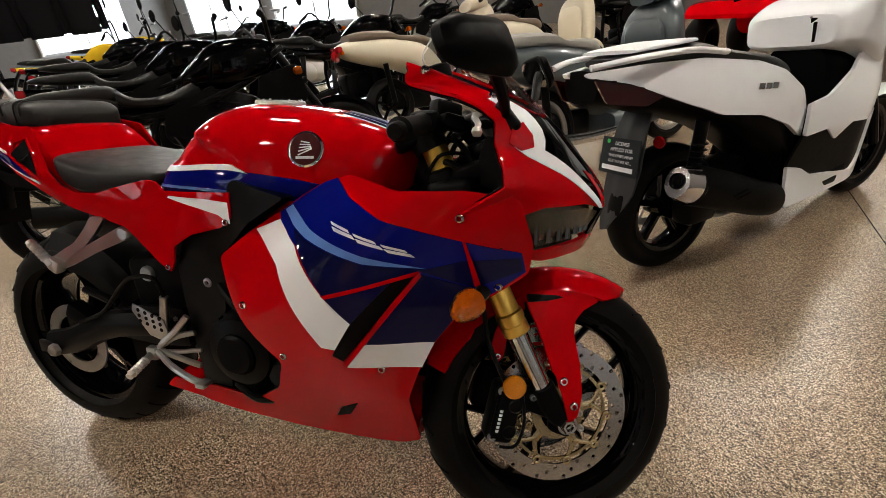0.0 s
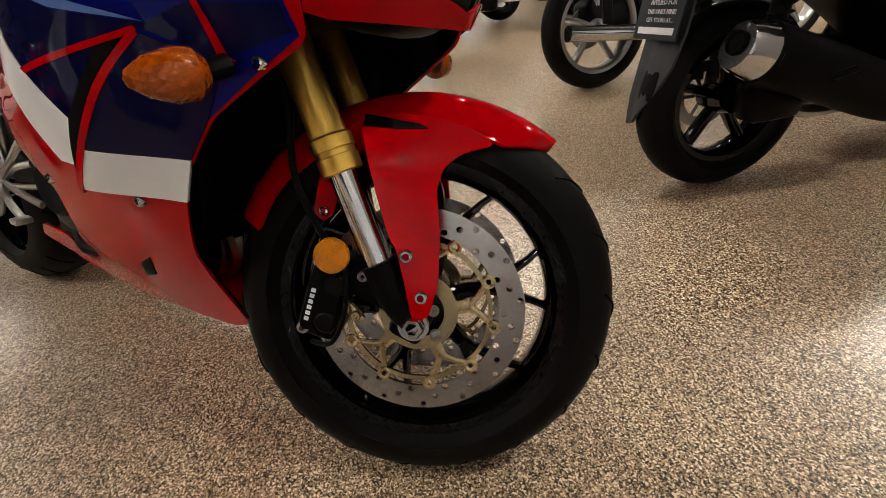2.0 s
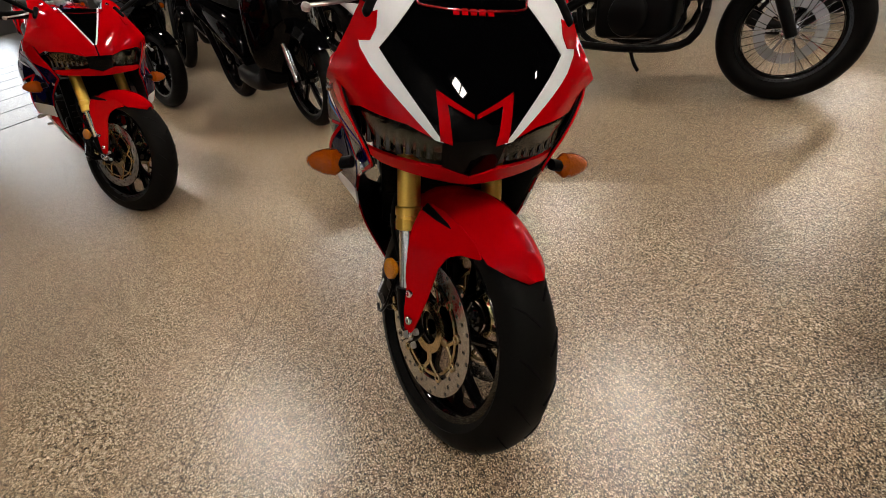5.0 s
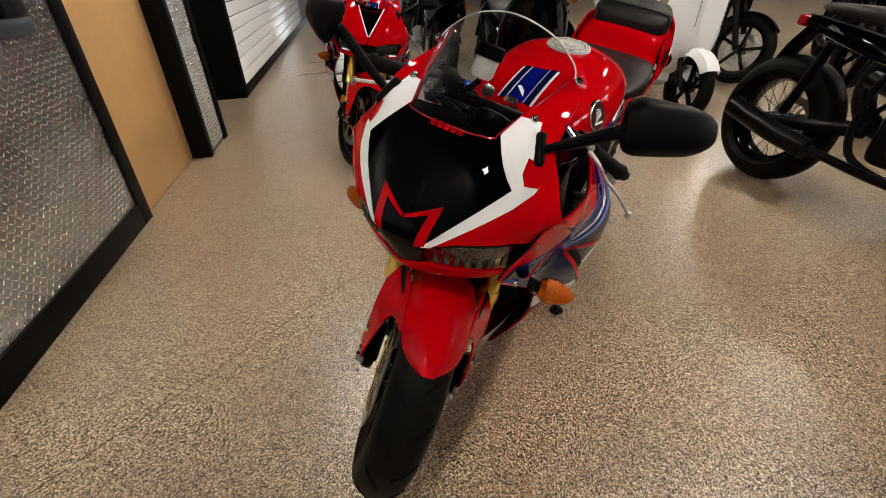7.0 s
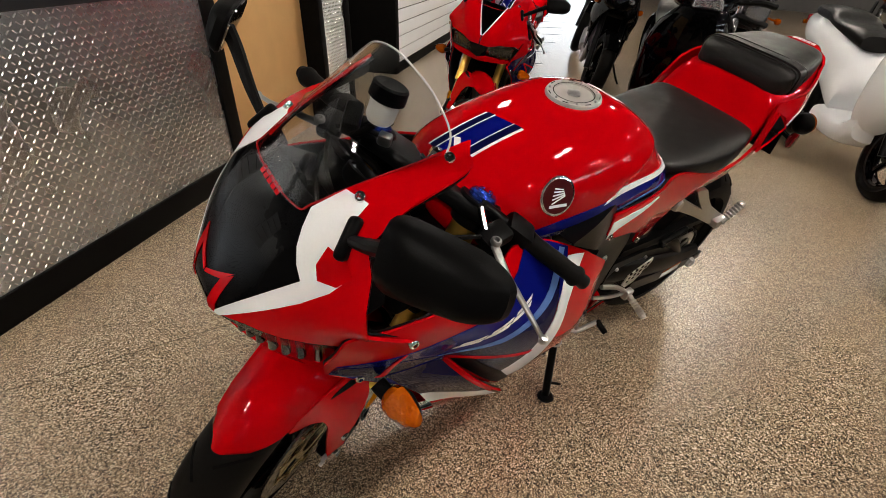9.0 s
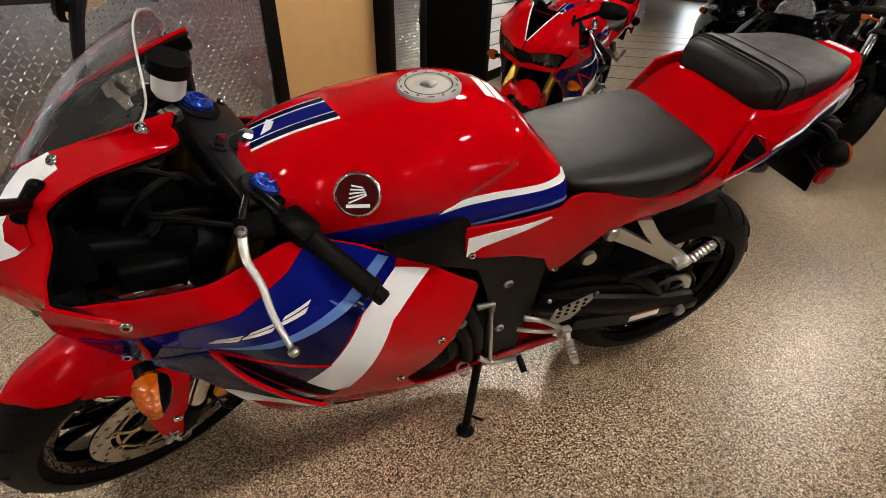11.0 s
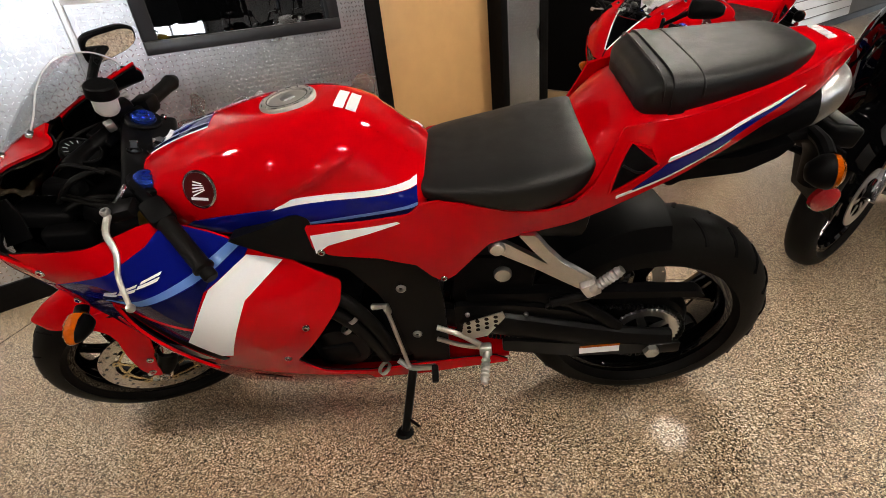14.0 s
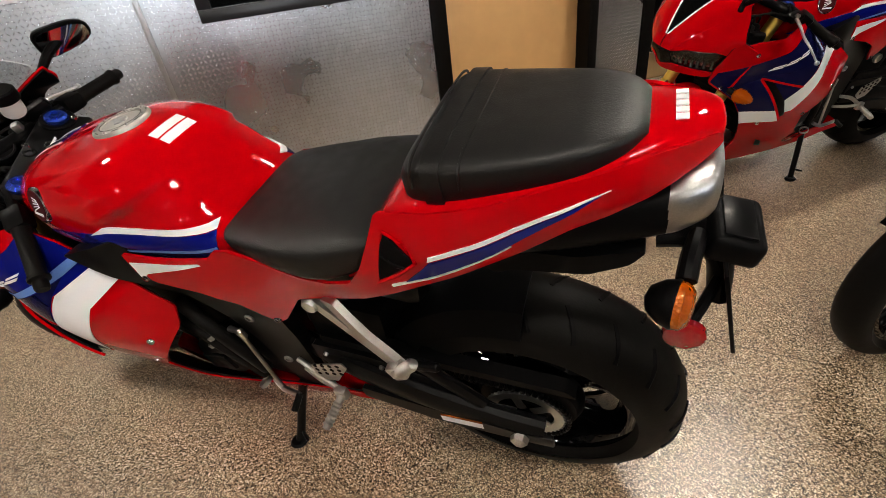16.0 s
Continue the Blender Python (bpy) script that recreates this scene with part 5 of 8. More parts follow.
# rear wheel
wheel = cluster("rear_wheel", hero)
bm = bmesh.new()
build_tyre(bm, REAR, RR, RW, 0.216)
part("tyre", bm, RUBBER, wheel, "black road tyre with curved grooves")
bm = bmesh.new()
for k in range(22):
    a = 2 * math.pi * k / 22
    for s in (1, -1):
        pts = []
        for j in range(4):
            q = 0.25 + 0.30 * j
            off = s * (0.018 + 0.055 * (j / 3))
            rad = RR - 0.09 * 0.95 * (1 - math.sqrt(max(0, 1 - (off / 0.09) ** 2))) ** 1.15 - 0.0013
            th = a + (0.11 if s > 0 else 0.0) + 0.10 * j / 3
            pts.append(REAR + Vector((rad * math.cos(th), off, rad * math.sin(th))))
        add_tube(bm, pts, 0.0055, 5, 3, 0.5)
part("tread_groove", bm, INK, wheel)["kind"] = "stuff"
bm = bmesh.new()
build_rim(bm, REAR, 0.216, RW)
part("rim", bm, RIM, wheel)
bm = bmesh.new()
for k in range(5):
    a = 2 * math.pi * k / 5 + 0.3
    add_spoke(bm, REAR, a, 0.045, 0.125, 0.045, 0.034, 0.06, 0.045)
    add_spoke(bm, REAR, a, 0.115, 0.20, 0.026, 0.022, 0.04, 0.05, 0.22)
    add_spoke(bm, REAR, a, 0.115, 0.20, 0.026, 0.022, 0.04, 0.05, -0.22)
add_lathe(bm, [(0.022, -0.07), (0.05, -0.065), (0.06, -0.03), (0.06, 0.03), (0.055, 0.07), (0.022, 0.075)], Matrix.Translation(REAR) @ TURN_Y, 28)
part("spokes", bm, RIM, wheel)
bm = bmesh.new()
build_disc(bm, REAR, 0.075, 0.11, -0.085, 30)
part("brake_disc", bm, STEEL, wheel, "drilled steel brake disc")
bm = bmesh.new()
add_lathe(bm, [(0.062, -0.003), (0.082, -0.003), (0.082, 0.003), (0.062, 0.003), (0.062, -0.003)], Matrix.Translation(REAR + Vector((0, 0.092, 0))) @ TURN_Y, 42)
for k in range(42):
    a = 2 * math.pi * k / 42
    add_box(bm, (0.006, 0.006, 0.005), Matrix.Translation(REAR + Vector((0.084 * math.cos(a), 0.092, 0.084 * math.sin(a)))) @ Matrix.Rotation(-a, 4, "Y"), 0.0015, 1)
for k in range(5):
    add_spoke(bm, REAR + Vector((0, 0.092, 0)), 2 * math.pi * k / 5, 0.02, 0.066, 0.022, 0.018, 0.006, 0.006)
part("sprocket", bm, STEEL, wheel, "toothed steel sprocket")
bm = bmesh.new()
add_lathe(bm, [(0.03, 0.086), (0.060, 0.085), (0.105, 0.072), (0.118, 0.050), (0.118, 0.030), (0.03, 0.030)], Matrix.Translation(REAR) @ TURN_Y, 36)
part("sprocket_carrier", bm, MATT, wheel, "black sprocket carrier")
bm = bmesh.new()
for k in range(24):
    a = radians(90 + 180 * k / 23)
    add_box(bm, (0.011, 0.012, 0.008), Matrix.Translation(REAR + Vector((0.094 * math.cos(a), 0.092, 0.094 * math.sin(a)))) @ Matrix.Rotation(-a - math.pi / 2, 4, "Y"), 0.002, 1)
part("chain_wrap", bm, SATIN, wheel)["kind"] = "stuff"
bm = bmesh.new()
for k in range(46):
    f = k / 46
    for top in (1, -1):
        x = 0.02 + 0.50 * f
        z = 0.312 + top * (0.094 - 0.052 * f) + 0.09 * f
        add_box(bm, (0.0085, 0.012, 0.009), pose(x, 0.092, z, 0, -6 if top > 0 else -16, 0), 0.002, 1)
part("chain", bm, SATIN, hero, "dark drive chain")["kind"] = "stuff"
bm = bmesh.new()
add_tube(bm, [(0.52, 0.085, 0.42), (0.36, 0.118, 0.405), (0.20, 0.128, 0.37), (0.06, 0.125, 0.33), (-0.045, 0.122, 0.312)], 0.022, 12, 5, 1.7, 0.024)
add_tube(bm, [(0.52, -0.085, 0.42), (0.36, -0.112, 0.42), (0.20, -0.122, 0.40), (0.06, -0.12, 0.34), (-0.045, -0.118, 0.312)], 0.022, 12, 5, 1.7, 0.024)
add_tube(bm, [(0.40, 0.09, 0.45), (0.26, 0.10, 0.47), (0.16, 0.118, 0.44), (0.08, 0.12, 0.37)], 0.013, 10, 5, 1.4)
add_box(bm, (0.10, 0.2, 0.09), pose(0.42, 0, 0.42), 0.02, 2)
swing = part("swingarm", bm, SATIN, hero)
bm = bmesh.new()
add_box(bm, (0.20, 0.19, 0.17), pose(0.375, 0, 0.515, 0, -6, 0), 0.025, 2)
part("linkage_cover", bm, MATT, hero)
for s in (1, -1):
    bm = bmesh.new()
    add_panel(bm, [(0.47, 0.475), (0.33, 0.468), (0.20, 0.440), (0.10, 0.385), (0.03, 0.345), (0.10, 0.345), (0.17, 0.372), (0.235, 0.400), (0.30, 0.405), (0.30, 0.385), (0.22, 0.370), (0.36, 0.360), (0.47, 0.37)], lambda x, z: (x, s * (0.120 + 0.02 * max(0, 0.3 - x)), z), (0, s, 0), 0.016, 0.03, 0.012)
    part("swingarm_brace", bm, SATIN, swing)
    bm = bmesh.new()
    add_rod(bm, (0.245, s * 0.118, 0.468), (0.150, s * 0.130, 0.505), 0.013, 0.010, 10, 0.003)
    bolt(bm, (0.250, s * 0.132, 0.470), (0, s, 0), 0.009)
    part("shock_mount", bm, SATIN, swing)
    for x, z in ((0.44, 0.445), (0.30, 0.437), (0.062, 0.343)):
        bm = bmesh.new()
        bolt(bm, (x, s * (0.122 + 0.02 * max(0, 0.3 - x)), z), (0, s, 0), 0.006)
        part("bolt", bm, STEEL, swing)
for s in (1, -1):
    bm = bmesh.new()
    add_box(bm, (0.070, 0.012, 0.036), pose(-0.035, s * 0.142, 0.312, 0, 4, 0), 0.004)
    part("axle_plate", bm, SATIN, swing)
    bm = bmesh.new()
    add_lathe(bm, [(0, 0.018), (0.010, 0.018), (0.018, 0.013), (0.020, 0)], aim((0, s * 0.148, 0.312), (0, s * 0.3, 0.312)), 6)
    part("axle_nut", bm, STEEL, swing)
bm = bmesh.new()
add_panel(bm, [(0.44, 0.505), (0.20, 0.492), (-0.09, 0.475), (-0.11, 0.455), (0.0, 0.46), (0.20, 0.468), (0.44, 0.478)], lambda x, z: (x, 0.112, z), (0, 1, 0), 0.03, 0.04, 0.008)
part("chain_guard", bm, MATT, hero)
bm = bmesh.new()
add_panel(bm, [(0.36, 0.375), (0.20, 0.352), (0.02, 0.335), (-0.02, 0.318), (0.02, 0.300), (0.18, 0.300), (0.36, 0.335)], lambda x, z: (x, 0.150, z), (0, 1, 0), 0.012, 0.04, 0.01)
part("swingarm_skin", bm, SATIN, swing)
for x0, x1, mat in ((0.17, 0.075, PAPER), (0.17, 0.075, ORANGE)):
    bm = bmesh.new()
    z = 0.325 if mat is PAPER else 0.3395
    add_box(bm, (0.095, 0.0014, 0.022 if mat is PAPER else 0.007), pose(0.125, 0.1512, z, 0, 4, 0))
    part("warning_label", bm, mat, swing, "printed chain warning label")
bm = bmesh.new()
rings = []
for k in range(12):
    t = radians(30 + 62 * k / 11)
    rr = 0.335
    c = REAR + Vector((rr * math.cos(t), 0, rr * math.sin(t)))
    n = Vector((math.cos(t), 0, math.sin(t)))
    rings.append([bm.verts.new(c + Vector((0, y, 0)) + n * h) for y, h in ((-0.095, -0.055), (-0.07, -0.008), (0, 0.006), (0.07, -0.008), (0.095, -0.055), (0.09, -0.058), (0.065, -0.014), (0, -0.001), (-0.065, -0.014), (-0.09, -0.058))])
stitch(bm, rings)
bmesh.ops.recalc_face_normals(bm, faces=bm.faces)
part("hugger", bm, MATT, hero, "black rear mudguard over the tyre")
bm = bmesh.new()
add_rod(bm, (0.40, 0.0, 0.62), (0.46, 0.0, 0.34), 0.028, 0.028, 16, 0.005)
part("shock_absorber", bm, SATIN, hero)

# undertail silencer
bm = bmesh.new()
add_loft(bm, [(0.20, 0.05, 0.715, 0.775), (0.10, 0.072, 0.74, 0.82), (0.0, 0.082, 0.770, 0.865), (-0.08, 0.084, 0.792, 0.893), (-0.16, 0.078, 0.814, 0.915), (-0.206, 0.073, 0.830, 0.928)], 2.6, 28, 4)
can = part("silencer", bm, MATT, hero, "black silencer under the tail")
bm = bmesh.new()
add_loft(bm, [(-0.203, 0.073, 0.829, 0.930), (-0.220, 0.072, 0.835, 0.938), (-0.246, 0.062, 0.852, 0.944), (-0.256, 0.052, 0.862, 0.938)], 2.6, 28, 4)
part("silencer_tip", bm, STEEL, can, "brushed steel silencer end")
bm = bmesh.new()
add_lathe(bm, [(0, 0.001), (0.030, 0.001), (0.034, 0.004), (0.036, 0)], aim((-0.257, 0, 0.903), (-0.4, 0, 0.93)), 24)
part("outlet", bm, SATIN, can)
bm = bmesh.new()
add_panel(bm, [(0.10, 0.79), (0.05, 0.765), (0.02, 0.745), (0.0, 0.758), (-0.115, 0.766), (-0.17, 0.795), (-0.19, 0.825), (-0.10, 0.80), (0.02, 0.80)], lambda x, z: (x, 0.075, z), (0, 1, 0), 0.15, 0.04, 0.01)
part("undertray", bm, MATT, hero)

# tail lamp bracket, plate holder, rear signals
bm = bmesh.new()
add_tube(bm, [(-0.20, 0, 0.80), (-0.25, 0, 0.80), (-0.285, 0, 0.76), (-0.30, 0, 0.68)], 0.035, 12, 4, 0.6, 0.028)
bracket = part("plate_bracket", bm, MATT, hero)
bm = bmesh.new()
add_box(bm, (0.066, 0.10, 0.042), pose(-0.292, 0, 0.806, 0, -12, 0), 0.010, 3)
part("tail_light_housing", bm, MATT, bracket)
bm = bmesh.new()
add_box(bm, (0.040, 0.075, 0.004), pose(-0.296, 0, 0.828, 0, -12, 0), 0.002)
part("plate_light", bm, SATIN, bracket)
bm = bmesh.new()
add_box(bm, (0.006, 0.15, 0.17), pose(-0.305, 0, 0.71, 0, 14, 0), 0.002)
part("plate_holder", bm, MATT, bracket)
for s in (1, -1):
    sig = cluster("rear_signal", hero)
    bm = bmesh.new()
    add_tube(bm, [(-0.25, s * 0.02, 0.81), (-0.24, s * 0.07, 0.815), (-0.236, s * 0.10, 0.805)], 0.013, 10, 4)
    add_lathe(bm, [(0, -0.026), (0.017, -0.020), (0.029, -0.004), (0.033, 0.010), (0.032, 0.014)], aim((-0.215, s * 0.125, 0.79), (-0.33, s * 0.155, 0.80)), 20)
    part("body", bm, MATT, sig)
    bm = bmesh.new()
    add_lathe(bm, [(0.032, 0.0135), (0.031, 0.022), (0.022, 0.030), (0, 0.033)], aim((-0.215, s * 0.125, 0.79), (-0.33, s * 0.155, 0.80)), 20)
    part("lens", bm, ORANGE, sig, "amber lens")
    bm = bmesh.new()
    add_lathe(bm, [(0, 0.008), (0.022, 0.0075), (0.026, 0.005), (0.027, -0.004), (0.018, -0.012), (0, -0.014)], aim((-0.245, s * 0.125, 0.728), (-0.255, s * 0.3, 0.735)), 24)
    part("reflector", bm, REDLENS, bracket, "round red reflector")
    bm = bmesh.new()
    add_tube(bm, [(-0.29, s * 0.02, 0.735), (-0.265, s * 0.08, 0.73), (-0.246, s * 0.118, 0.728)], 0.008, 8, 3)
    part("reflector_arm", bm, MATT, bracket)

# pegs, levers and stand
PEG = [(0, 0), (0.0105, 0.001)] + [(0.0118 if j % 2 else 0.0088, 0.018 + 0.0045 * j) for j in range(13)] + [(0.0085, 0.078), (0, 0.080)]
for s in (1, -1):
    hang = cluster("passenger_peg_bracket", hero)
    bm = bmesh.new()
    plane = lambda x, z: (x, s * (0.142 + (0.364 - x) * 0.287), z)
    add_panel(bm, [(0.350, 0.688), (0.372, 0.686), (0.380, 0.672), (0.368, 0.658), (0.285, 0.626), (0.205, 0.588), (0.176, 0.586), (0.168, 0.606), (0.205, 0.622), (0.275, 0.650)], plane, (0, s, 0), 0.012, 0.03, 0.006)
    add_panel(bm, [(0.322, 0.712), (0.290, 0.716), (0.266, 0.684), (0.236, 0.652), (0.196, 0.630), (0.170, 0.612), (0.190, 0.596), (0.222, 0.618), (0.258, 0.640), (0.290, 0.672)], plane, (0, s, 0), 0.014, 0.03, 0.006, 0.001)
    add_lathe(bm, [(0, 0.014), (0.014, 0.013), (0.018, 0.006), (0.018, -0.008), (0, -0.008)], aim((0.364, s * 0.140, 0.673), (0.364, s * 0.3, 0.673)), 18)
    add_box(bm, (0.034, 0.026, 0.036), pose(0.182, s * 0.196, 0.598, 0, 30, 0), 0.006)
    part("bracket", bm, ALU, hang)
    bm = bmesh.new()
    add_lathe(bm, PEG, aim((0.182, s * 0.206, 0.600), (0.130, s * 0.212, 0.662)), 12)
    part("peg", bm, ALU, hang, "ribbed aluminium foot peg folded up")
    rest = cluster("rider_footrest", hero)
    bm = bmesh.new()
    add_tube(bm, [(0.515, s * 0.140, 0.425), (0.46, s * 0.155, 0.412), (0.405, s * 0.165, 0.375)], 0.0065, 8, 4, 1.2)
    add_tube(bm, [(0.520, s * 0.135, 0.375), (0.46, s * 0.155, 0.372), (0.405, s * 0.165, 0.372)], 0.0055, 8, 4, 1.2)
    add_box(bm, (0.03, 0.02, 0.035), pose(0.402, s * 0.17, 0.37), 0.005)
    part("bracket", bm, ALU, rest)
    bm = bmesh.new()
    add_lathe(bm, PEG, aim((0.400, s * 0.175, 0.368), (0.408, s * 0.242, 0.352)), 12)
    part("peg", bm, ALU, rest, "ribbed aluminium foot peg")
    bm = bmesh.new()
    add_sheet(bm, [(0.455, 0.425), (0.448, 0.462), (0.358, 0.497), (0.352, 0.478), (0.395, 0.415), (0.43, 0.405)], Matrix(((1, 0, 0, 0), (0, 0, s, s * 0.162), (0, 1, 0, 0), (0, 0, 0, 1))), 0.004, 0.001)
    guard = part("heel_guard", bm, ALU, rest, "perforated aluminium heel guard")
    for i in range(3):
        for j in range(4):
            x, z = 0.437 - 0.021 * j, 0.434 + 0.015 * i + 0.006 * j
            bm = bmesh.new()
            add_lathe(bm, [(0, 0.0006), (0.0052, 0.0006), (0.0052, -0.003)], aim((x, s * 0.1642, z), (x, s * 0.3, z)), 10)
            part("hole", bm, INK, rest)
    bm = bmesh.new()
    add_lathe(bm, [(0, 0.006), (0.018, 0.006), (0.0205, 0.002), (0.0205, -0.02)], aim((0.352, s * 0.100, 0.553), (0.352, s * 0.3, 0.553)), 24)
    part("pivot_cap", bm, ALU, hero, "round aluminium pivot cap")
bm = bmesh.new()
add_tube(bm, [(0.420, -0.172, 0.378), (0.47, -0.185, 0.350), (0.54, -0.195, 0.330), (0.585, -0.205, 0.335)], 0.0075, 8, 5, 1.2)
add_box(bm, (0.026, 0.030, 0.012), pose(0.592, -0.212, 0.338, 0, 0, 0), 0.003)
part("brake_pedal", bm, ALU, hero, "bare aluminium brake pedal")
bm = bmesh.new()
add_rod(bm, (0.432, -0.150, 0.432), (0.452, -0.150, 0.520), 0.011, 0.011, 12, 0.002)
add_rod(bm, (0.428, -0.152, 0.385), (0.432, -0.150, 0.432), 0.005, 0.006, 8, 0.001)
part("rear_master_cylinder", bm, ALU, hero)
bm = bmesh.new()
add_tube(bm, [(0.452, -0.150, 0.520), (0.44, -0.16, 0.57), (0.36, -0.165, 0.56), (0.24, -0.155, 0.46), (0.10, -0.13, 0.40)], 0.0055, 8, 6)
part("brake_hose", bm, RUBBER, hero)
bm = bmesh.new()
add_tube(bm, [(0.505, -0.145, 0.470), (0.47, -0.158, 0.43), (0.425, -0.168, 0.385), (0.47, -0.160, 0.36), (0.525, -0.150, 0.340)], 0.0065, 8, 5, 1.3)
part("footrest_arm", bm, ALU, hero)
bm = bmesh.new()
add_box(bm, (0.085, 0.045, 0.055), pose(0.070, -0.098, 0.405, 0, 30, 0), 0.012, 2)
part("rear_caliper", bm, MATT, hero)
bm = bmesh.new()
add_rod(bm, (0.622, 0.152, 0.522), (0.598, 0.170, 0.318), 0.005, 0.005, 10, 0.001)
add_rod(bm, (0.655, 0.148, 0.520), (0.615, 0.154, 0.528), 0.008, 0.006, 10, 0.002)
add_rod(bm, (0.622, 0.152, 0.528), (0.618, 0.152, 0.500), 0.009, 0.008, 10, 0.002)
rod = part("shift_linkage", bm, STEEL, hero)
bm = bmesh.new()
add_tube(bm, [(0.625, 0.158, 0.325), (0.595, 0.172, 0.312), (0.56, 0.178, 0.318), (0.53, 0.185, 0.330)], 0.0075, 8, 4)
part("shift_lever", bm, ALU, hero)
bm = bmesh.new()
add_rod(bm, (0.530, 0.182, 0.332), (0.528, 0.222, 0.318), 0.0085, 0.0085, 12, 0.002)
part("lever_rubber", bm, RUBBER, hero)
bm = bmesh.new()
add_tube(bm, [(0.600, 0.120, 0.250), (0.615, 0.150, 0.185), (0.640, 0.198, 0.078), (0.646, 0.208, 0.058)], 0.012, 12, 4)
add_lathe(bm, [(0, 0.008), (0.020, 0.007), (0.026, 0.0), (0.022, -0.006), (0, -0.006)], pose(0.648, 0.212, 0.0545, LEAN, 0, 0), 20)
add_rod(bm, (0.636, 0.19, 0.095), (0.60, 0.215, 0.09), 0.005, 0.004, 8, 0.001)
part("side_stand", bm, SATIN, hero, "black side stand resting on the floor")

# ---- steered front end, built straight and then turned left ----
STEER = 27.0
RK = radians(24)
FR, FW = 0.292, 0.122
FC = Vector((1.365, 0, 0.283))
AXIS = Vector((-math.sin(RK), 0, math.cos(RK)))
PIVOT = FC - 0.03 * Vector((math.cos(RK), 0, math.sin(RK)))
TURN = Matrix.Translation(PIVOT) @ Matrix.Rotation(radians(STEER), 4, AXIS) @ Matrix.Translation(-PIVOT)


def fpart(name, bm, material, parent=None, label="", sharp=35.0):
    bmesh.ops.transform(bm, matrix=TURN, verts=bm.verts)
    return part(name, bm, material, parent or hero, label, sharp)


fwheel = cluster("front_wheel", hero)
bm = bmesh.new()
build_tyre(bm, FC, FR, FW, 0.216)
fpart("tyre", bm, RUBBER, fwheel, "black road tyre with curved grooves")
bm = bmesh.new()
for k in range(18):
    a = 2 * math.pi * k / 18
    for s in (1, -1):
        pts = []
        for j in range(4):
            off = s * (0.008 + 0.040 * (j / 3))
            h = FW / 2
            rad = FR - h * 0.95 * (1 - math.sqrt(max(0, 1 - (off / h) ** 2))) ** 1.15 - 0.0007
            th = a + (0.15 if s > 0 else 0.0) + 0.16 * j / 3
            pts.append(FC + Vector((rad * math.cos(th), off, rad * math.sin(th))))
        add_tube(bm, pts, 0.0036, 5, 3, 0.5)
fpart("tread_groove", bm, INK, fwheel)["kind"] = "stuff"
bm = bmesh.new()
build_rim(bm, FC, 0.216, FW)
fpart("rim", bm, RIM, fwheel)
bm = bmesh.new()
for k in range(6):
    a = 2 * math.pi * k / 6 + 0.25
    add_spoke(bm, FC, a, 0.04, 0.095, 0.030, 0.022, 0.040, 0.034)
    add_spoke(bm, FC, a, 0.085, 0.205, 0.015, 0.011, 0.034, 0.028, 0.26)
    add_spoke(bm, FC, a, 0.085, 0.205, 0.015, 0.011, 0.034, 0.028, -0.26)
add_lathe(bm, [(0.018, -0.06), (0.04, -0.058), (0.048, -0.03), (0.048, 0.03), (0.04, 0.058), (0.018, 0.06)], Matrix.Translation(FC) @ TURN_Y, 28)
fpart("spokes", bm, RIM, fwheel)
for s in (1, -1):
    bm = bmesh.new()
    build_disc(bm, FC, 0.118, 0.155, s * 0.068, 45)
    disc = fpart("brake_disc", bm, ROTOR, fwheel, "drilled steel brake disc")
    for k in range(5):
        a = 2 * math.pi * k / 5 + 0.2
        for r0, r1, w0, w1, skew in ((0.050, 0.079, 0.021, 0.017, 0.0), (0.073, 0.109, 0.0125, 0.0115, 0.314), (0.073, 0.109, 0.0125, 0.0115, -0.314)):
            bm = bmesh.new()
            add_spoke(bm, FC + Vector((0, s * 0.068, 0)), a, r0, r1, w0, w1, 0.006, 0.006, skew)
            fpart("carrier_arm", bm, PALEGOLD, fwheel)
    bm = bmesh.new()
    add_lathe(bm, [(0.102, -0.0025), (0.1085, -0.0025), (0.1085, 0.0025), (0.102, 0.0025), (0.102, -0.0025)], Matrix.Translation(FC + Vector((0, s * 0.068, 0))) @ TURN_Y, 60)
    fpart("carrier_ring", bm, PALEGOLD, fwheel, "gold outer carrier ring")
    bm = bmesh.new()
    add_lathe(bm, [(0.038, -0.004), (0.058, -0.004), (0.058, 0.004), (0.038, 0.004), (0.038, -0.004)], Matrix.Translation(FC + Vector((0, s * 0.068, 0))) @ TURN_Y, 40)
    fpart("disc_carrier", bm, PALEGOLD, fwheel, "gold disc carrier")
    for k in range(10):
        a = 2 * math.pi * k / 10 + 0.514
        bm = bmesh.new()
        p = FC + Vector((0.112 * math.cos(a), s * 0.071, 0.112 * math.sin(a)))
        add_lathe(bm, [(0.004, 0.002), (0.0075, 0.003), (0.0105, 0.002), (0.0105, -0.004)], aim(p, p + Vector((0, s, 0))), 14)
        fpart("rivet", bm, PALEGOLD, fwheel)


leg_y = tps([(1.291, 0.514, 0.124), (1.38, 0.49, 0.100), (1.352, 0.381, 0.132), (1.374, 0.327, 0.133), (1.39, 0.406, 0.119), (1.45, 0.530, 0.070), (1.36, 0.578, 0.070), (1.30, 0.575, 0.078), (1.362, 0.542, 0.088), (1.373, 0.287, 0.127)])


def fork_at(z):
    return 1.258 - (z - 0.488) * math.tan(RK)


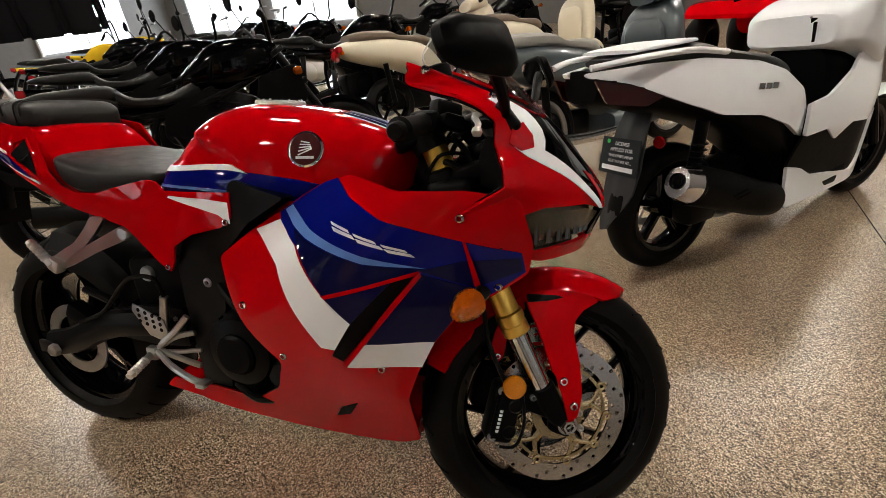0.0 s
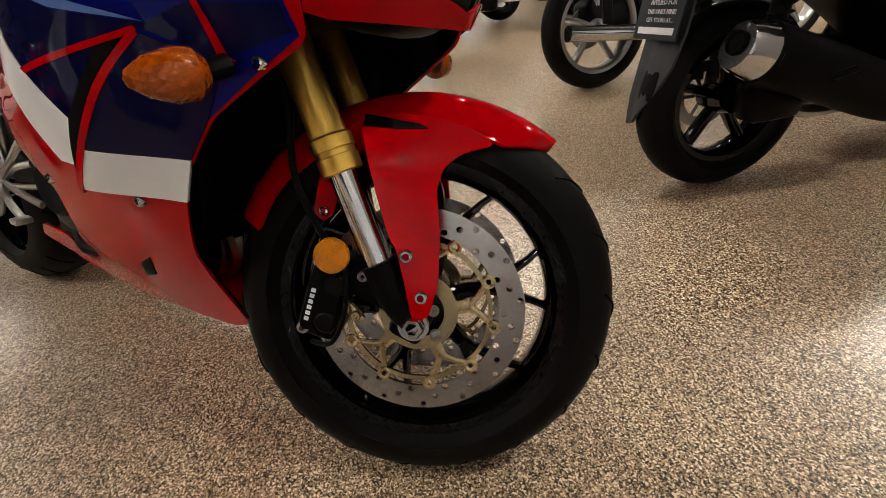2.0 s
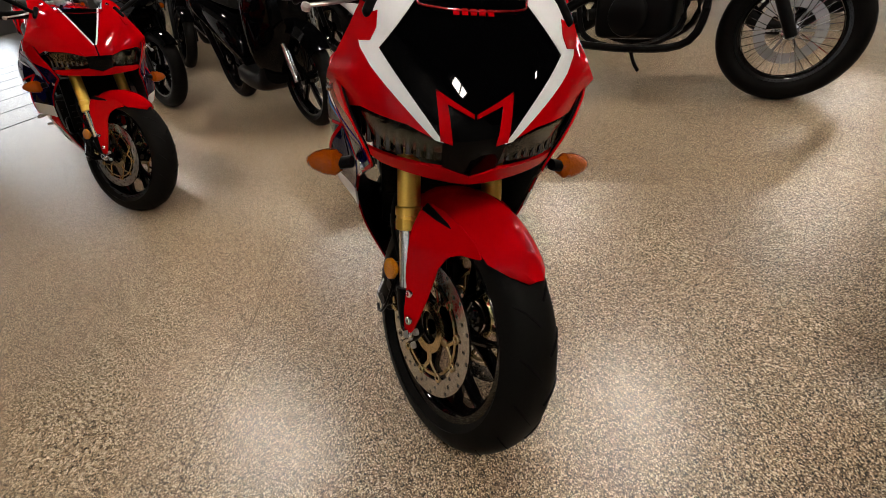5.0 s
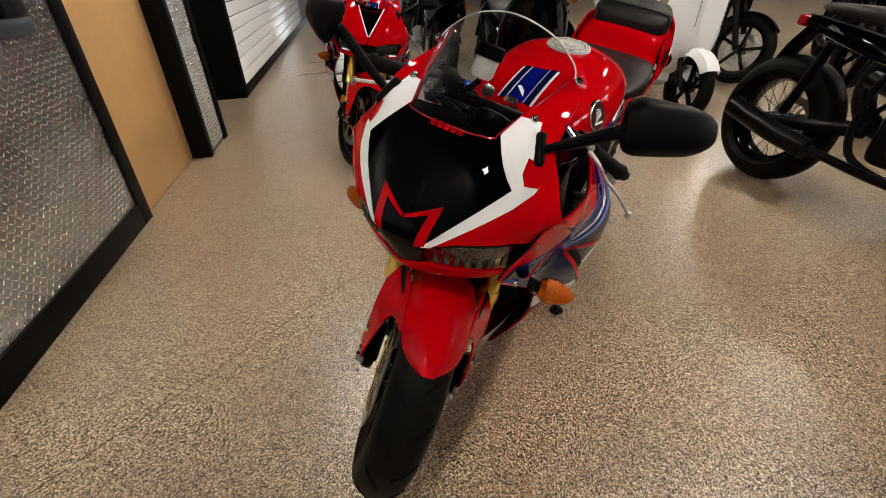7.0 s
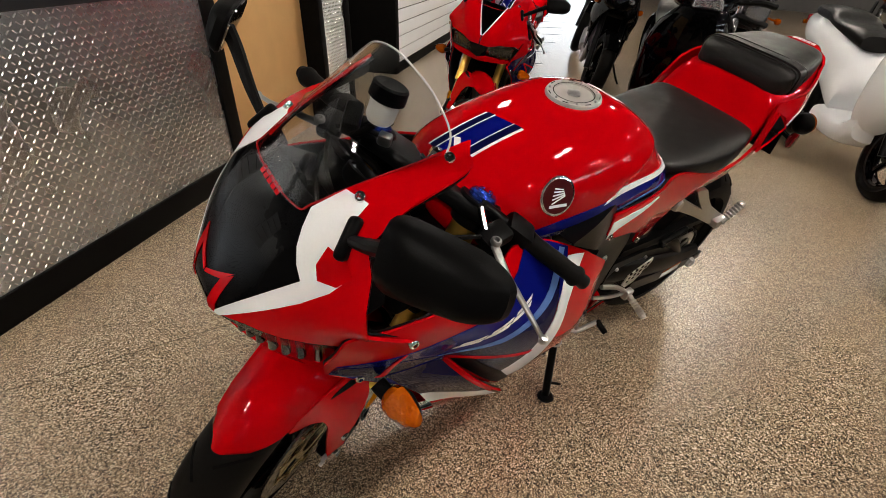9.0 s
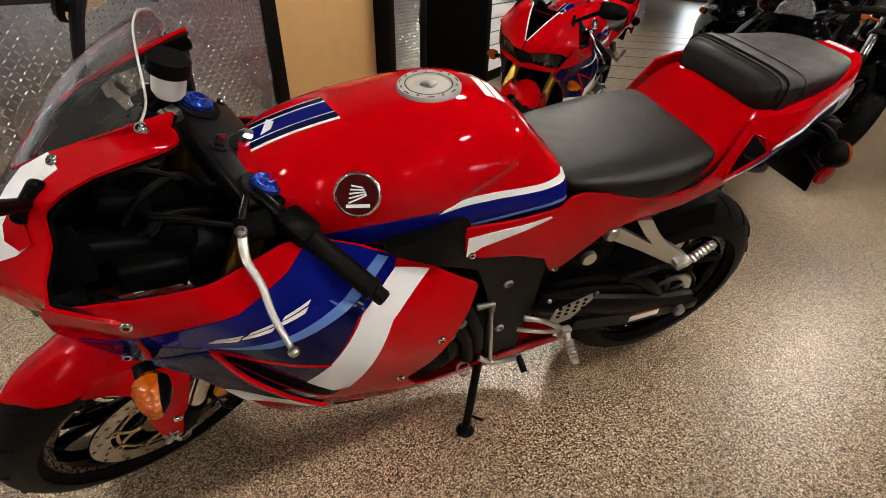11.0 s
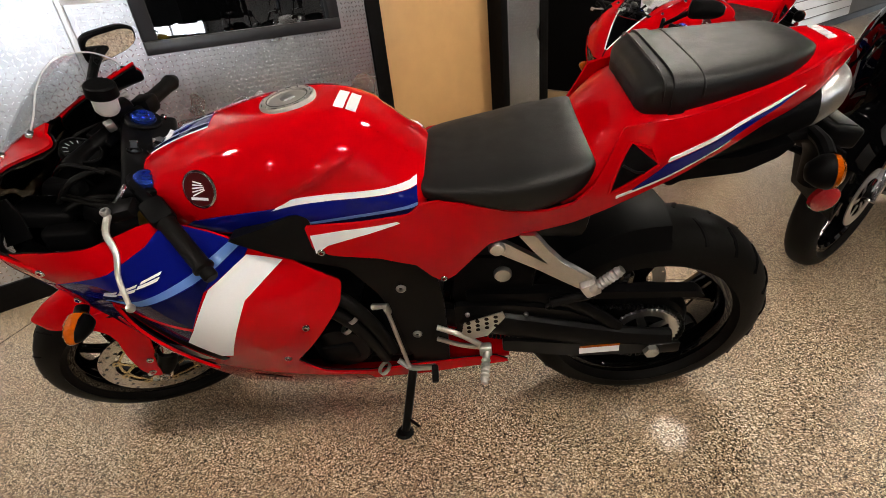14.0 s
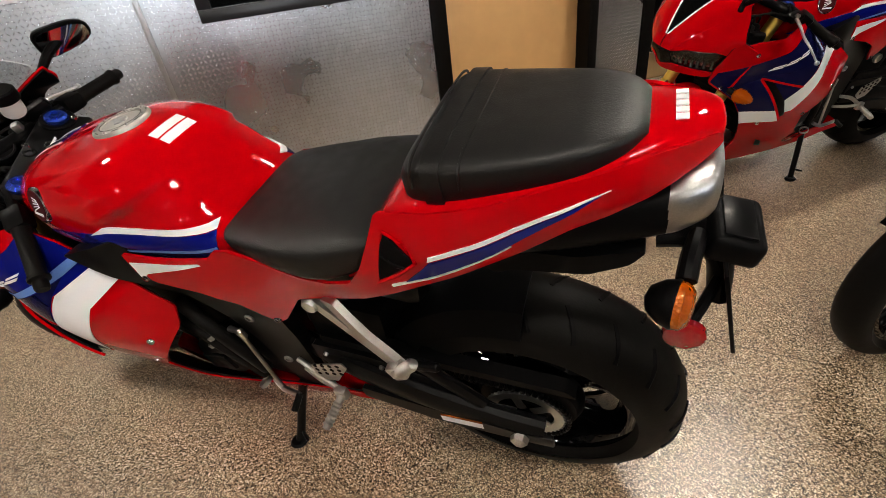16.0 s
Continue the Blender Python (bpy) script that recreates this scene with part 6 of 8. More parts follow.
for s in (1, -1):
    leg = cluster("fork_leg", hero)
    y = s * 0.110
    bm = bmesh.new()
    add_lathe(bm, [(0, 0), (0.026, 0), (0.026, 0), (0.028, 0.002), (0.028, 0.002), (0.028, 0.022), (0.028, 0.022), (0.0262, 0.023), (0.0262, 0.023), (0.0262, 0.030), (0.0262, 0.030), (0.0285, 0.031), (0.0285, 0.031), (0.0285, 0.047), (0.0285, 0.047), (0.0245, 0.050), (0.0245, 0.050), (0.0245, 0.44), (0, 0.44)], aim((fork_at(0.480), y, 0.480), (fork_at(0.9), y, 0.9)), 28)
    fpart("upper_tube", bm, GOLD, leg, "gold anodised fork tube", 18)
    bm = bmesh.new()
    add_rod(bm, (fork_at(0.485), y, 0.485), (fork_at(0.33), y, 0.33), 0.0205, 0.0205, 24, 0.001)
    fpart("slider", bm, CHROME, leg, "polished fork slider")
    bm = bmesh.new()
    add_tube(bm, [(fork_at(0.365), y, 0.365), (fork_at(0.32) + 0.004, y, 0.32), (FC.x, s * 0.108, FC.z)], 0.027, 14, 4, 1.0, 0.024)
    add_box(bm, (0.05, 0.03, 0.055), pose(FC.x - 0.005, s * 0.106, FC.z, 0, 24, 0), 0.010)
    add_box(bm, (0.085, 0.026, 0.05), pose(FC.x - 0.055, s * 0.106, FC.z + 0.045, 0, 24, 0), 0.010)
    fpart("axle_clamp", bm, MATT, leg)
    bm = bmesh.new()
    add_lathe(bm, [(0, 0.003), (0.007, 0.003), (0.009, 0.011), (0.0135, 0.011), (0.0165, 0.006), (0.0165, -0.012)], aim((FC.x, s * 0.127, FC.z), (FC.x, s * 0.3, FC.z)), 6)
    add_lathe(bm, [(0.016, 0.0), (0.021, 0.0), (0.022, -0.003), (0.022, -0.008), (0.016, -0.008)], aim((FC.x, s * 0.127, FC.z), (FC.x, s * 0.3, FC.z)), 20)
    fpart("axle_end", bm, CHROME, leg, "polished axle end")
    for dx, dz in ((0.030, -0.012), (0.026, 0.022), (-0.072, 0.062)):
        bm = bmesh.new()
        bolt(bm, (FC.x + dx, s * 0.1205, FC.z + dz), (0, s, 0), 0.0075)
        fpart("pinch_bolt", bm, STEEL, leg)
    bm = bmesh.new()
    add_lathe(bm, [(0, 0.004), (0.007, 0.004), (0.008, 0.008), (0.012, 0.008), (0.0135, 0.004), (0.019, 0.004), (0.0235, 0.0), (0.0245, -0.006), (0.0245, -0.014)], aim((fork_at(0.900), y, 0.900), (fork_at(1.0), y, 1.0)), 24)
    fpart("fork_cap", bm, BLUEANO, leg, "blue anodised fork cap")
    # caliper
    cal = cluster("brake_caliper", hero)
    bm = bmesh.new()
    cm = pose(FC.x - 0.128, s * 0.082, FC.z + 0.022, 0, 14, 0)
    add_box(bm, (0.062, 0.058, 0.125), cm, 0.014, 3)
    add_box(bm, (0.05, 0.02, 0.10), cm @ pose(0.0, s * 0.03, 0), 0.009, 2)
    fpart("body", bm, MATT, cal)
    for dz in (-0.028, 0.028):
        bm = bmesh.new()
        add_lathe(bm, [(0, 0.006), (0.012, 0.006), (0.016, 0.003), (0.017, 0.0), (0.017, -0.01)], cm @ Matrix.Translation((0.012, s * 0.036, dz)) @ Matrix.Rotation(radians(-90 * s), 4, "X"), 20)
        fpart("piston_cap", bm, SATIN, cal)
    bm = bmesh.new()
    add_tube(bm, [cm @ Vector((0.0, s * 0.038, -0.062)), cm @ Vector((0.030, s * 0.046, -0.050)), cm @ Vector((0.036, s * 0.046, 0.0)), cm @ Vector((0.020, s * 0.040, 0.055))], 0.0035, 8, 5)
    fpart("bridge_pipe", bm, SATIN, cal)
    bm = bmesh.new()
    add_box(bm, (0.034, 0.010, 0.014), cm @ pose(0.045, s * 0.028, -0.004, 0, 30, 0), 0.003)
    bolt(bm, cm @ Vector((0.050, s * 0.034, -0.006)), (0, s, 0), 0.0075)
    fpart("pad_pin", bm, PALEGOLD, cal, "gold pad pin and clip")
    for k in range(6):
        bm = bmesh.new()
        add_box(bm, (0.0062, 0.0012, 0.0052), cm @ pose(-0.014, s * 0.0405, -0.030 + 0.0085 * k))
        fpart("mark_bar", bm, PAPER, cal)
    for dz in (-0.05, 0.05):
        bm = bmesh.new()
        p = cm @ Vector((-0.018, s * 0.030, dz))
        bolt(bm, p, (0, s, 0), 0.009)
        fpart("bolt", bm, STEEL, cal)
    bm = bmesh.new()
    add_tube(bm, [cm @ Vector((-0.01, s * 0.01, 0.062)), (1.20, s * 0.118, 0.47), (1.185, s * 0.105, 0.58), (1.14, s * 0.07, 0.72)], 0.005, 8, 5)
    fpart("brake_hose", bm, RUBBER, cal)
    bm = bmesh.new()
    add_lathe(bm, [(0, 0.005), (0.020, 0.005), (0.0235, 0.003), (0.0245, -0.004), (0.018, -0.012), (0, -0.012)], aim((1.252, s * 0.128, 0.372), (1.252, s * 0.3, 0.372)), 28)
    fpart("side_reflector", bm, AMBER, hero, "round amber side reflector")
    # fender leg, blending into the shell above
    bm = bmesh.new()
    add_panel(bm, [(1.283, 0.540), (1.297, 0.500), (1.322, 0.425), (1.330, 0.402), (1.338, 0.392), (1.352, 0.345), (1.363, 0.297), (1.373, 0.286), (1.386, 0.300), (1.395, 0.345), (1.393, 0.41), (1.384, 0.465), (1.390, 0.494), (1.412, 0.513), (1.455, 0.528), (1.43, 0.545), (1.38, 0.557), (1.33, 0.561), (1.29, 0.557)], lambda x, z: (x, s * leg_y(x, z), z), (0, s, 0), 0.005, 0.022, 0.008)
    fleg = fpart("fender_leg", bm, RED, hero)
    bm = bmesh.new()
    add_panel(bm, [(1.285, 0.541), (1.33, 0.540), (1.368, 0.543), (1.355, 0.548), (1.32, 0.552), (1.285, 0.556)], lambda x, z: (x, s * leg_y(x, z), z), (0, s, 0), 0.002, 0.025, 0.003, 0.0012)
    fpart("slot", bm, MATT, fleg, "black slot in the mudguard side")
    bm = bmesh.new()
    add_panel(bm, [(1.283, 0.552), (1.245, 0.530), (1.218, 0.462), (1.212, 0.420), (1.226, 0.408), (1.240, 0.420), (1.250, 0.470), (1.286, 0.520)], lambda x, z: (x, s * 0.082, z), (0, s, 0), 0.004, 0.03, 0.006)
    fpart("rear_bracket", bm, RED, fleg)
    bm = bmesh.new()
    bolt(bm, (1.227, s * 0.0835, 0.424), (0, s, 0), 0.0075)
    fpart("bolt", bm, CHROME, fleg)
    for x, z in ((1.352, 0.381), (1.374, 0.327)):
        bm = bmesh.new()
        bolt(bm, (x, s * (leg_y(x, z) + 0.0012), z), (0, s, 0), 0.0095)
        fpart("bolt", bm, CHROME, fleg)
# fender: a rounded shell over the tyre
bm = bmesh.new()
rings = []
for k in range(26):
    u = k / 25
    t = radians(55 + 103 * u)
    w = 0.046 + 0.030 * math.sin(math.pi * min(1, u * 1.25)) ** 0.6 if u < 0.8 else 0.076 - 0.02 * (u - 0.8) / 0.2
    if u < 0.10:
        w *= 0.35 + 0.65 * (u / 0.10) ** 0.5
    rr = FR + 0.022
    drop = 0.048 if u > 0.12 else 0.018 + 0.25 * u
    n = Vector((math.cos(t), 0, math.sin(t)))
    c = FC + n * rr
    ring = []
    for j in range(11):
        q = -1 + 2 * j / 10
        ring.append(bm.verts.new(c + Vector((0, w * q, 0)) - n * (drop * abs(q) ** 2.4)))
    for j in range(10, -1, -1):
        q = -1 + 2 * j / 10
        ring.append(bm.verts.new(c + Vector((0, (w - 0.004) * q, 0)) - n * (drop * abs(q) ** 2.4 + 0.004)))
    rings.append(ring)
stitch(bm, rings)
bmesh.ops.recalc_face_normals(bm, faces=bm.faces)
fpart("front_fender", bm, RED, hero, "glossy red front mudguard", 60)
# triple clamp, bars and controls
bm = bmesh.new()
add_box(bm, (0.11, 0.275, 0.026), pose(fork_at(0.872) - 0.012, 0, 0.872, 0, -24, 0), 0.01, 3)
add_box(bm, (0.12, 0.26, 0.03), pose(fork_at(0.70), 0, 0.70, 0, -24, 0), 0.01, 2)
add_rod(bm, (fork_at(0.70) - 0.03, 0, 0.70), (fork_at(0.88) - 0.03, 0, 0.88), 0.026)
fpart("triple_clamp", bm, SATIN, hero)
bm = bmesh.new()
add_lathe(bm, [(0, 0.014), (0.010, 0.014), (0.016, 0.010), (0.018, 0)], aim((fork_at(0.89) - 0.03, 0, 0.888), (fork_at(1.0) - 0.03, 0, 1.0)), 6)
fpart("steering_nut", bm, CHROME, hero)
KEY = aim((fork_at(0.89) + 0.020, 0.004, 0.893), (fork_at(1.0) + 0.020, 0.004, 1.0))
bm = bmesh.new()
add_lathe(bm, [(0, 0.004), (0.007, 0.004), (0.009, 0.007), (0.013, 0.007), (0.0145, 0.004), (0.0145, -0.02)], KEY, 24)
switch = fpart("ignition_switch", bm, SATIN, hero, "black ignition switch with its key")
bm = bmesh.new()
add_box(bm, (0.004, 0.014, 0.026), KEY @ Matrix.Translation((0, 0, 0.014)), 0.001, 1)
fpart("key", bm, CHROME, switch)
bm = bmesh.new()
add_box(bm, (0.046, 0.012, 0.0015), pose(fork_at(0.89) - 0.052, 0.022, 0.908, 0, 24, 38), 0.0005, 1)
fpart("key_tag", bm, PAPER, switch, "white paper key tag")
for s in (1, -1):
    bm = bmesh.new()
    add_lathe(bm, [(0.0375, -0.010), (0.0375, 0.010), (0.0345, 0.013), (0.0255, 0.013), (0.0255, -0.010), (0.0375, -0.010)], aim((fork_at(0.882), s * 0.110, 0.882), (fork_at(1.0), s * 0.110, 1.0)), 28)
    fpart("fork_clamp_ring", bm, MATT, hero)
    bm = bmesh.new()
    bolt(bm, (fork_at(0.885) - 0.043, s * 0.110, 0.884), (-0.6, s * 0.6, 0.4), 0.007)
    fpart("clamp_bolt", bm, CHROME, hero)
    bm = bmesh.new()
    add_rod(bm, (1.138, s * 0.150, 0.893), (1.112, s * 0.122, 0.905), 0.0065, 0.0050, 10, 0.001)
    fpart("cable_adjuster", bm, CHROME, hero, "knurled steel adjuster")
bm = bmesh.new()
add_box(bm, (0.060, 0.030, 0.028), pose(1.118, -0.135, 0.915, 0, 6, 30), 0.007)
fpart("master_cylinder", bm, SATIN, hero)
bm = bmesh.new()
add_box(bm, (0.018, 0.022, 0.020), pose(1.128, -0.062, 0.925, 0, 0, 20), 0.004)
fpart("reservoir_bracket", bm, STEEL, hero, "bare steel reservoir bracket")
for s in (1, -1):
    bar = cluster("handlebar", hero)
    a, b = Vector((1.100, s * 0.115, 0.900)), Vector((1.022, s * 0.325, 0.814 if s > 0 else 0.850))
    d = (b - a).normalized()
    bm = bmesh.new()
    add_rod(bm, a, b, 0.011, 0.011, 14)
    add_lathe(bm, [(0.034, -0.014), (0.034, 0.014), (0.025, 0.014), (0.025, -0.014), (0.034, -0.014)], aim((fork_at(0.87), s * 0.110, 0.858), (fork_at(1.0), s * 0.110, 0.988)), 24)
    fpart("clip_on", bm, SATIN, bar)
    bm = bmesh.new()
    add_lathe(bm, [(0.011, 0.0), (0.0185, 0.002), (0.0175, 0.01), (0.0165, 0.02), (0.0168, 0.112), (0.0195, 0.116), (0.0195, 0.122), (0.0135, 0.126), (0.0135, 0.142), (0.011, 0.146), (0, 0.146)], aim(b - d * 0.134, b + d * 0.1), 20)
    fpart("grip", bm, RUBBER, bar, "ribbed black rubber grip")
    bm = bmesh.new()
    add_box(bm, (0.045, 0.055, 0.04), aim(b - d * 0.158, b + d * 0.1) @ Matrix.Rotation(radians(90), 4, "X"), 0.01, 2)
    fpart("switch_box", bm, MATT, bar)
    lev = cluster("lever", hero)
    bm = bmesh.new()
    if s > 0:
        run = [(1.150, 0.175, 0.893), (1.162, 0.205, 0.878), (1.160, 0.235, 0.852), (1.168, 0.275, 0.832), (1.168, 0.318, 0.800)]
    else:
        run = [(1.150, -0.175, 0.893), (1.160, -0.205, 0.894), (1.152, -0.235, 0.884), (1.150, -0.275, 0.868), (1.138, -0.320, 0.852)]
    add_tube(bm, run, 0.0075, 10, 5, 0.7, 0.0045)
    add_lathe(bm, [(0, -0.008), (0.006, -0.0065), (0.0085, 0), (0.006, 0.0065), (0, 0.008)], pose(run[-1][0], run[-1][1] + s * 0.004, run[-1][2] - 0.003), 14)
    fpart("blade", bm, ALU, lev, "bare aluminium lever with a ball end")
    bm = bmesh.new()
    add_box(bm, (0.055, 0.04, 0.026), pose(1.128, s * 0.165, 0.886, 0, 10, s * -18), 0.008)
    fpart("perch", bm, MATT, lev)
    bm = bmesh.new()
    bolt(bm, (1.150, s * 0.175, 0.902), (0, 0, 1), 0.009)
    fpart("bolt", bm, STEEL, lev)
    bm = bmesh.new()
    add_tube(bm, [(1.15, s * 0.15, 0.89), (1.22, s * 0.10, 0.90), (1.24, s * 0.05, 0.86), (1.20, s * 0.02, 0.78)], 0.004, 6, 5)
    fpart("cable", bm, RUBBER, hero)
RES = aim((1.120, -0.085, 0.945), (1.120 - 0.03, -0.085, 1.05))
res = cluster("brake_fluid_reservoir", hero)
bm = bmesh.new()
add_lathe(bm, [(0, -0.005), (0.018, -0.004), (0.023, 0.004), (0.024, 0.036), (0, 0.036)], RES, 28)
fpart("cup", bm, surface("milky_plastic", (0.70, 0.70, 0.66), 0.4, grain=0.03, bump=0.0), res, "milky white fluid cup")
bm = bmesh.new()
add_lathe(bm, [(0, 0.060), (0.025, 0.060), (0.029, 0.057), (0.030, 0.036), (0.027, 0.034), (0, 0.034)], RES, 28)
fpart("cap", bm, MATT, res, "black screw cap")
bm = bmesh.new()
add_tube(bm, [(1.13, -0.085, 0.94), (1.14, -0.11, 0.91), (1.13, -0.15, 0.89)], 0.006, 8, 4)
fpart("hose", bm, RUBBER, res)


# ---- the other machines in the showroom ----
def at_floor(x, y, heading, lean=0.0):
    """Rear tyre contact at (x, y), pointing along heading degrees, leaning left."""
    return pose(x, y, 0.0, 0, 0, heading) @ pose(0, 0, 0.0, -lean, 0, 0)


def cast_wheel(root, name, c, R, w, rim, n, rim_mat, turn=None, disc=0.0, spokes=0, disc_mat=None):
    """A wheel with tyre, rim, spokes or wires and a brake disc under one root."""
    T = turn or Matrix.Identity(4)
    c = Vector(c)
    wh = cluster(name, root)

    def put(nm, bm, mat, label=""):
        bmesh.ops.transform(bm, matrix=T, verts=bm.verts)
        return part(nm, bm, mat, wh, label)
    bm = bmesh.new()
    build_tyre(bm, c, R, w, rim, seg=48)
    put("tyre", bm, RUBBER, "black road tyre")
    bm = bmesh.new()
    build_rim(bm, c, rim, w, 48)
    put("rim", bm, rim_mat)
    bm = bmesh.new()
    add_lathe(bm, [(0.012, -w * 0.5), (0.035, -w * 0.48), (0.042, -0.02), (0.042, 0.02), (0.035, w * 0.48), (0.012, w * 0.5)], Matrix.Translation(c) @ TURN_Y, 20)
    if spokes:
        for k in range(spokes):
            a = 2 * math.pi * k / spokes
            s = 1 if k % 2 else -1
            p0 = c + Vector((0.04 * math.cos(a), s * w * 0.30, 0.04 * math.sin(a)))
            b = a + (0.35 if k % 4 < 2 else -0.35)
            add_rod(bm, p0, c + Vector(((rim - 0.015) * math.cos(b), 0, (rim - 0.015) * math.sin(b))), 0.0018, 0.0018, 5)
        put("wire_spokes", bm, CHROME)
    else:
        for k in range(n):
            a = 2 * math.pi * k / n + 0.2
            add_spoke(bm, c, a - 0.08, 0.03, rim - 0.012, 0.020, 0.014, w * 0.32, w * 0.3, 0.12)
            add_spoke(bm, c, a + 0.08, 0.03, rim - 0.012, 0.020, 0.014, w * 0.32, w * 0.3, 0.02)
        put("spokes", bm, rim_mat)
    if disc:
        bm = bmesh.new()
        add_lathe(bm, [(disc * 0.68, -0.002), (disc, -0.002), (disc, 0.002), (disc * 0.68, 0.002), (disc * 0.68, -0.002)], Matrix.Translation(c + Vector((0, w * 0.5 + 0.008, 0))) @ TURN_Y, 40)
        for k in range(6):
            add_spoke(bm, c + Vector((0, w * 0.5 + 0.008, 0)), 2 * math.pi * k / 6, 0.03, disc * 0.72, 0.012, 0.012, 0.004, 0.004)
        put("brake_disc", bm, disc_mat or STEEL, "steel brake disc")
    return wh


def motorcycle(name, label, m, wb=1.43, rf=0.305, rr=0.315, wf=0.11, wr=0.15, paint=GLOSS, metal=SATIN, rims=RIM, wires=0, steer=18, rise=0.14, seat_z=0.80, tank_z=0.98, pipe=SATIN, tall=0.0, lamp=True, fairing=None, group="", fork=SATIN):
    """A naked or half-faired motorcycle with all its main parts."""
    root = thing(name, label, "motorcycle", m, group)
    rk = radians(26)
    rc, fc = Vector((0, 0, rr)), Vector((wb, 0, rf))
    axis = Vector((-math.sin(rk), 0, math.cos(rk)))
    pv = fc - 0.035 * Vector((math.cos(rk), 0, math.sin(rk)))
    T = Matrix.Translation(pv) @ Matrix.Rotation(radians(steer), 4, axis) @ Matrix.Translation(-pv)

    def P(nm, bm, mat, lab="", parent=None, turned=False):
        if turned:
            bmesh.ops.transform(bm, matrix=T, verts=bm.verts)
        return part(nm, bm, mat, parent or root, lab)
    cast_wheel(root, "rear_wheel", rc, rr, wr, rr - wr * 0.62, 5, rims, None, 0.12, wires)
    cast_wheel(root, "front_wheel", fc, rf, wf, rf - wf * 0.75, 5, rims, T, 0.15, wires)
    hx, hz = wb - math.tan(rk) * 0.62, rf + 0.62 + tall

    def fx(z):
        return wb - (z - rf) * math.tan(rk)
    for s in (1, -1):
        bm = bmesh.new()
        add_rod(bm, (fx(rf - 0.02), s * 0.095, rf - 0.02), (fx(rf + 0.32), s * 0.095, rf + 0.32), 0.026, 0.026, 14, 0.004)
        P("fork_lower", bm, metal, "", None, True)
        bm = bmesh.new()
        add_rod(bm, (fx(rf + 0.30), s * 0.095, rf + 0.30), (fx(hz), s * 0.095, hz), 0.025, 0.025, 14)
        P("fork_tube", bm, fork, "", None, True)
    bm = bmesh.new()
    add_box(bm, (0.09, 0.25, 0.03), pose(fx(hz - 0.02), 0, hz - 0.02, 0, -26, 0), 0.008)
    add_box(bm, (0.09, 0.25, 0.035), pose(fx(hz - 0.2), 0, hz - 0.2, 0, -26, 0), 0.008)
    P("triple_clamp", bm, SATIN, "", None, True)
    bm = bmesh.new()
    add_tube(bm, [(fx(hz) - 0.10, 0.38, hz + rise * 0.75), (fx(hz) - 0.04, 0.22, hz + rise), (fx(hz), 0.08, hz + 0.03), (fx(hz), -0.08, hz + 0.03), (fx(hz) - 0.04, -0.22, hz + rise), (fx(hz) - 0.10, -0.38, hz + rise * 0.75)], 0.012, 10, 5)
    bar = P("handlebar", bm, SATIN, "", None, True)
    for s in (1, -1):
        bm = bmesh.new()
        add_rod(bm, (fx(hz) - 0.06, s * 0.27, hz + rise * 0.92), (fx(hz) - 0.105, s * 0.40, hz + rise * 0.72), 0.0175, 0.0175, 12, 0.003)
        P("grip", bm, RUBBER, "", bar, True)
        bm = bmesh.new()
        add_tube(bm, [(fx(hz) + 0.01, s * 0.22, hz + rise), (fx(hz) + 0.03, s * 0.30, hz + rise * 0.9), (fx(hz) - 0.01, s * 0.38, hz + rise * 0.72)], 0.007, 8, 3)
        P("lever", bm, STEEL, "", bar, True)
        bm = bmesh.new()
        add_rod(bm, (fx(hz) - 0.03, s * 0.22, hz + rise), (fx(hz) - 0.06, s * 0.30, hz + rise + 0.15), 0.005)
        add_lathe(bm, [(0, -0.012), (0.05, -0.010), (0.056, 0.0), (0.050, 0.006), (0, 0.006)], aim((fx(hz) - 0.06, s * 0.33, hz + rise + 0.18), (fx(hz) - 0.5, s * 0.30, hz + rise + 0.18)), 20)
        P("mirror", bm, MATT, "", bar, True)
        bm = bmesh.new()
        add_rod(bm, (fx(hz - 0.14), s * 0.10, hz - 0.14), (fx(hz - 0.14) + 0.01, s * 0.18, hz - 0.14), 0.007)
        add_lathe(bm, [(0, -0.025), (0.018, -0.018), (0.024, 0.005), (0.020, 0.02), (0, 0.024)], aim((fx(hz - 0.14), s * 0.20, hz - 0.14), (fx(hz - 0.14) + 0.3, s * 0.20, hz - 0.14)), 14)
        P("turn_signal", bm, ORANGE, "amber turn signal", None, True)
    if lamp:
        bm = bmesh.new()
        m0 = aim((fx(hz - 0.10) + 0.06, 0, hz - 0.12), (fx(hz - 0.10) + 0.5, 0, hz - 0.15))
        add_lathe(bm, [(0, -0.09), (0.05, -0.08), (0.085, -0.03), (0.09, 0.02), (0.085, 0.03)], m0, 28)
        hl = P("headlight", bm, paint, "", None, True)
        bm = bmesh.new()
        add_lathe(bm, [(0.084, 0.026), (0.06, 0.036), (0, 0.042)], m0, 28)
        P("lens", bm, CLEAR, "clear headlight lens", hl, True)
    bm = bmesh.new()
    rings = []
    for k in range(14):
        t = radians(40 + 110 * k / 13)
        n = Vector((math.cos(t), 0, math.sin(t)))
        c = fc + n * (rf + 0.02)
        rings.append([bm.verts.new(c + Vector((0, y, 0)) - n * h) for y, h in ((-0.065, 0.03), (-0.045, 0.004), (0, 0), (0.045, 0.004), (0.065, 0.03), (0.06, 0.032), (0.04, 0.009), (0, 0.005), (-0.04, 0.009), (-0.06, 0.032))])
    stitch(bm, rings)
    bmesh.ops.recalc_face_normals(bm, faces=bm.faces)
    P("front_fender", bm, paint, "", None, True)
    # body
    bm = bmesh.new()
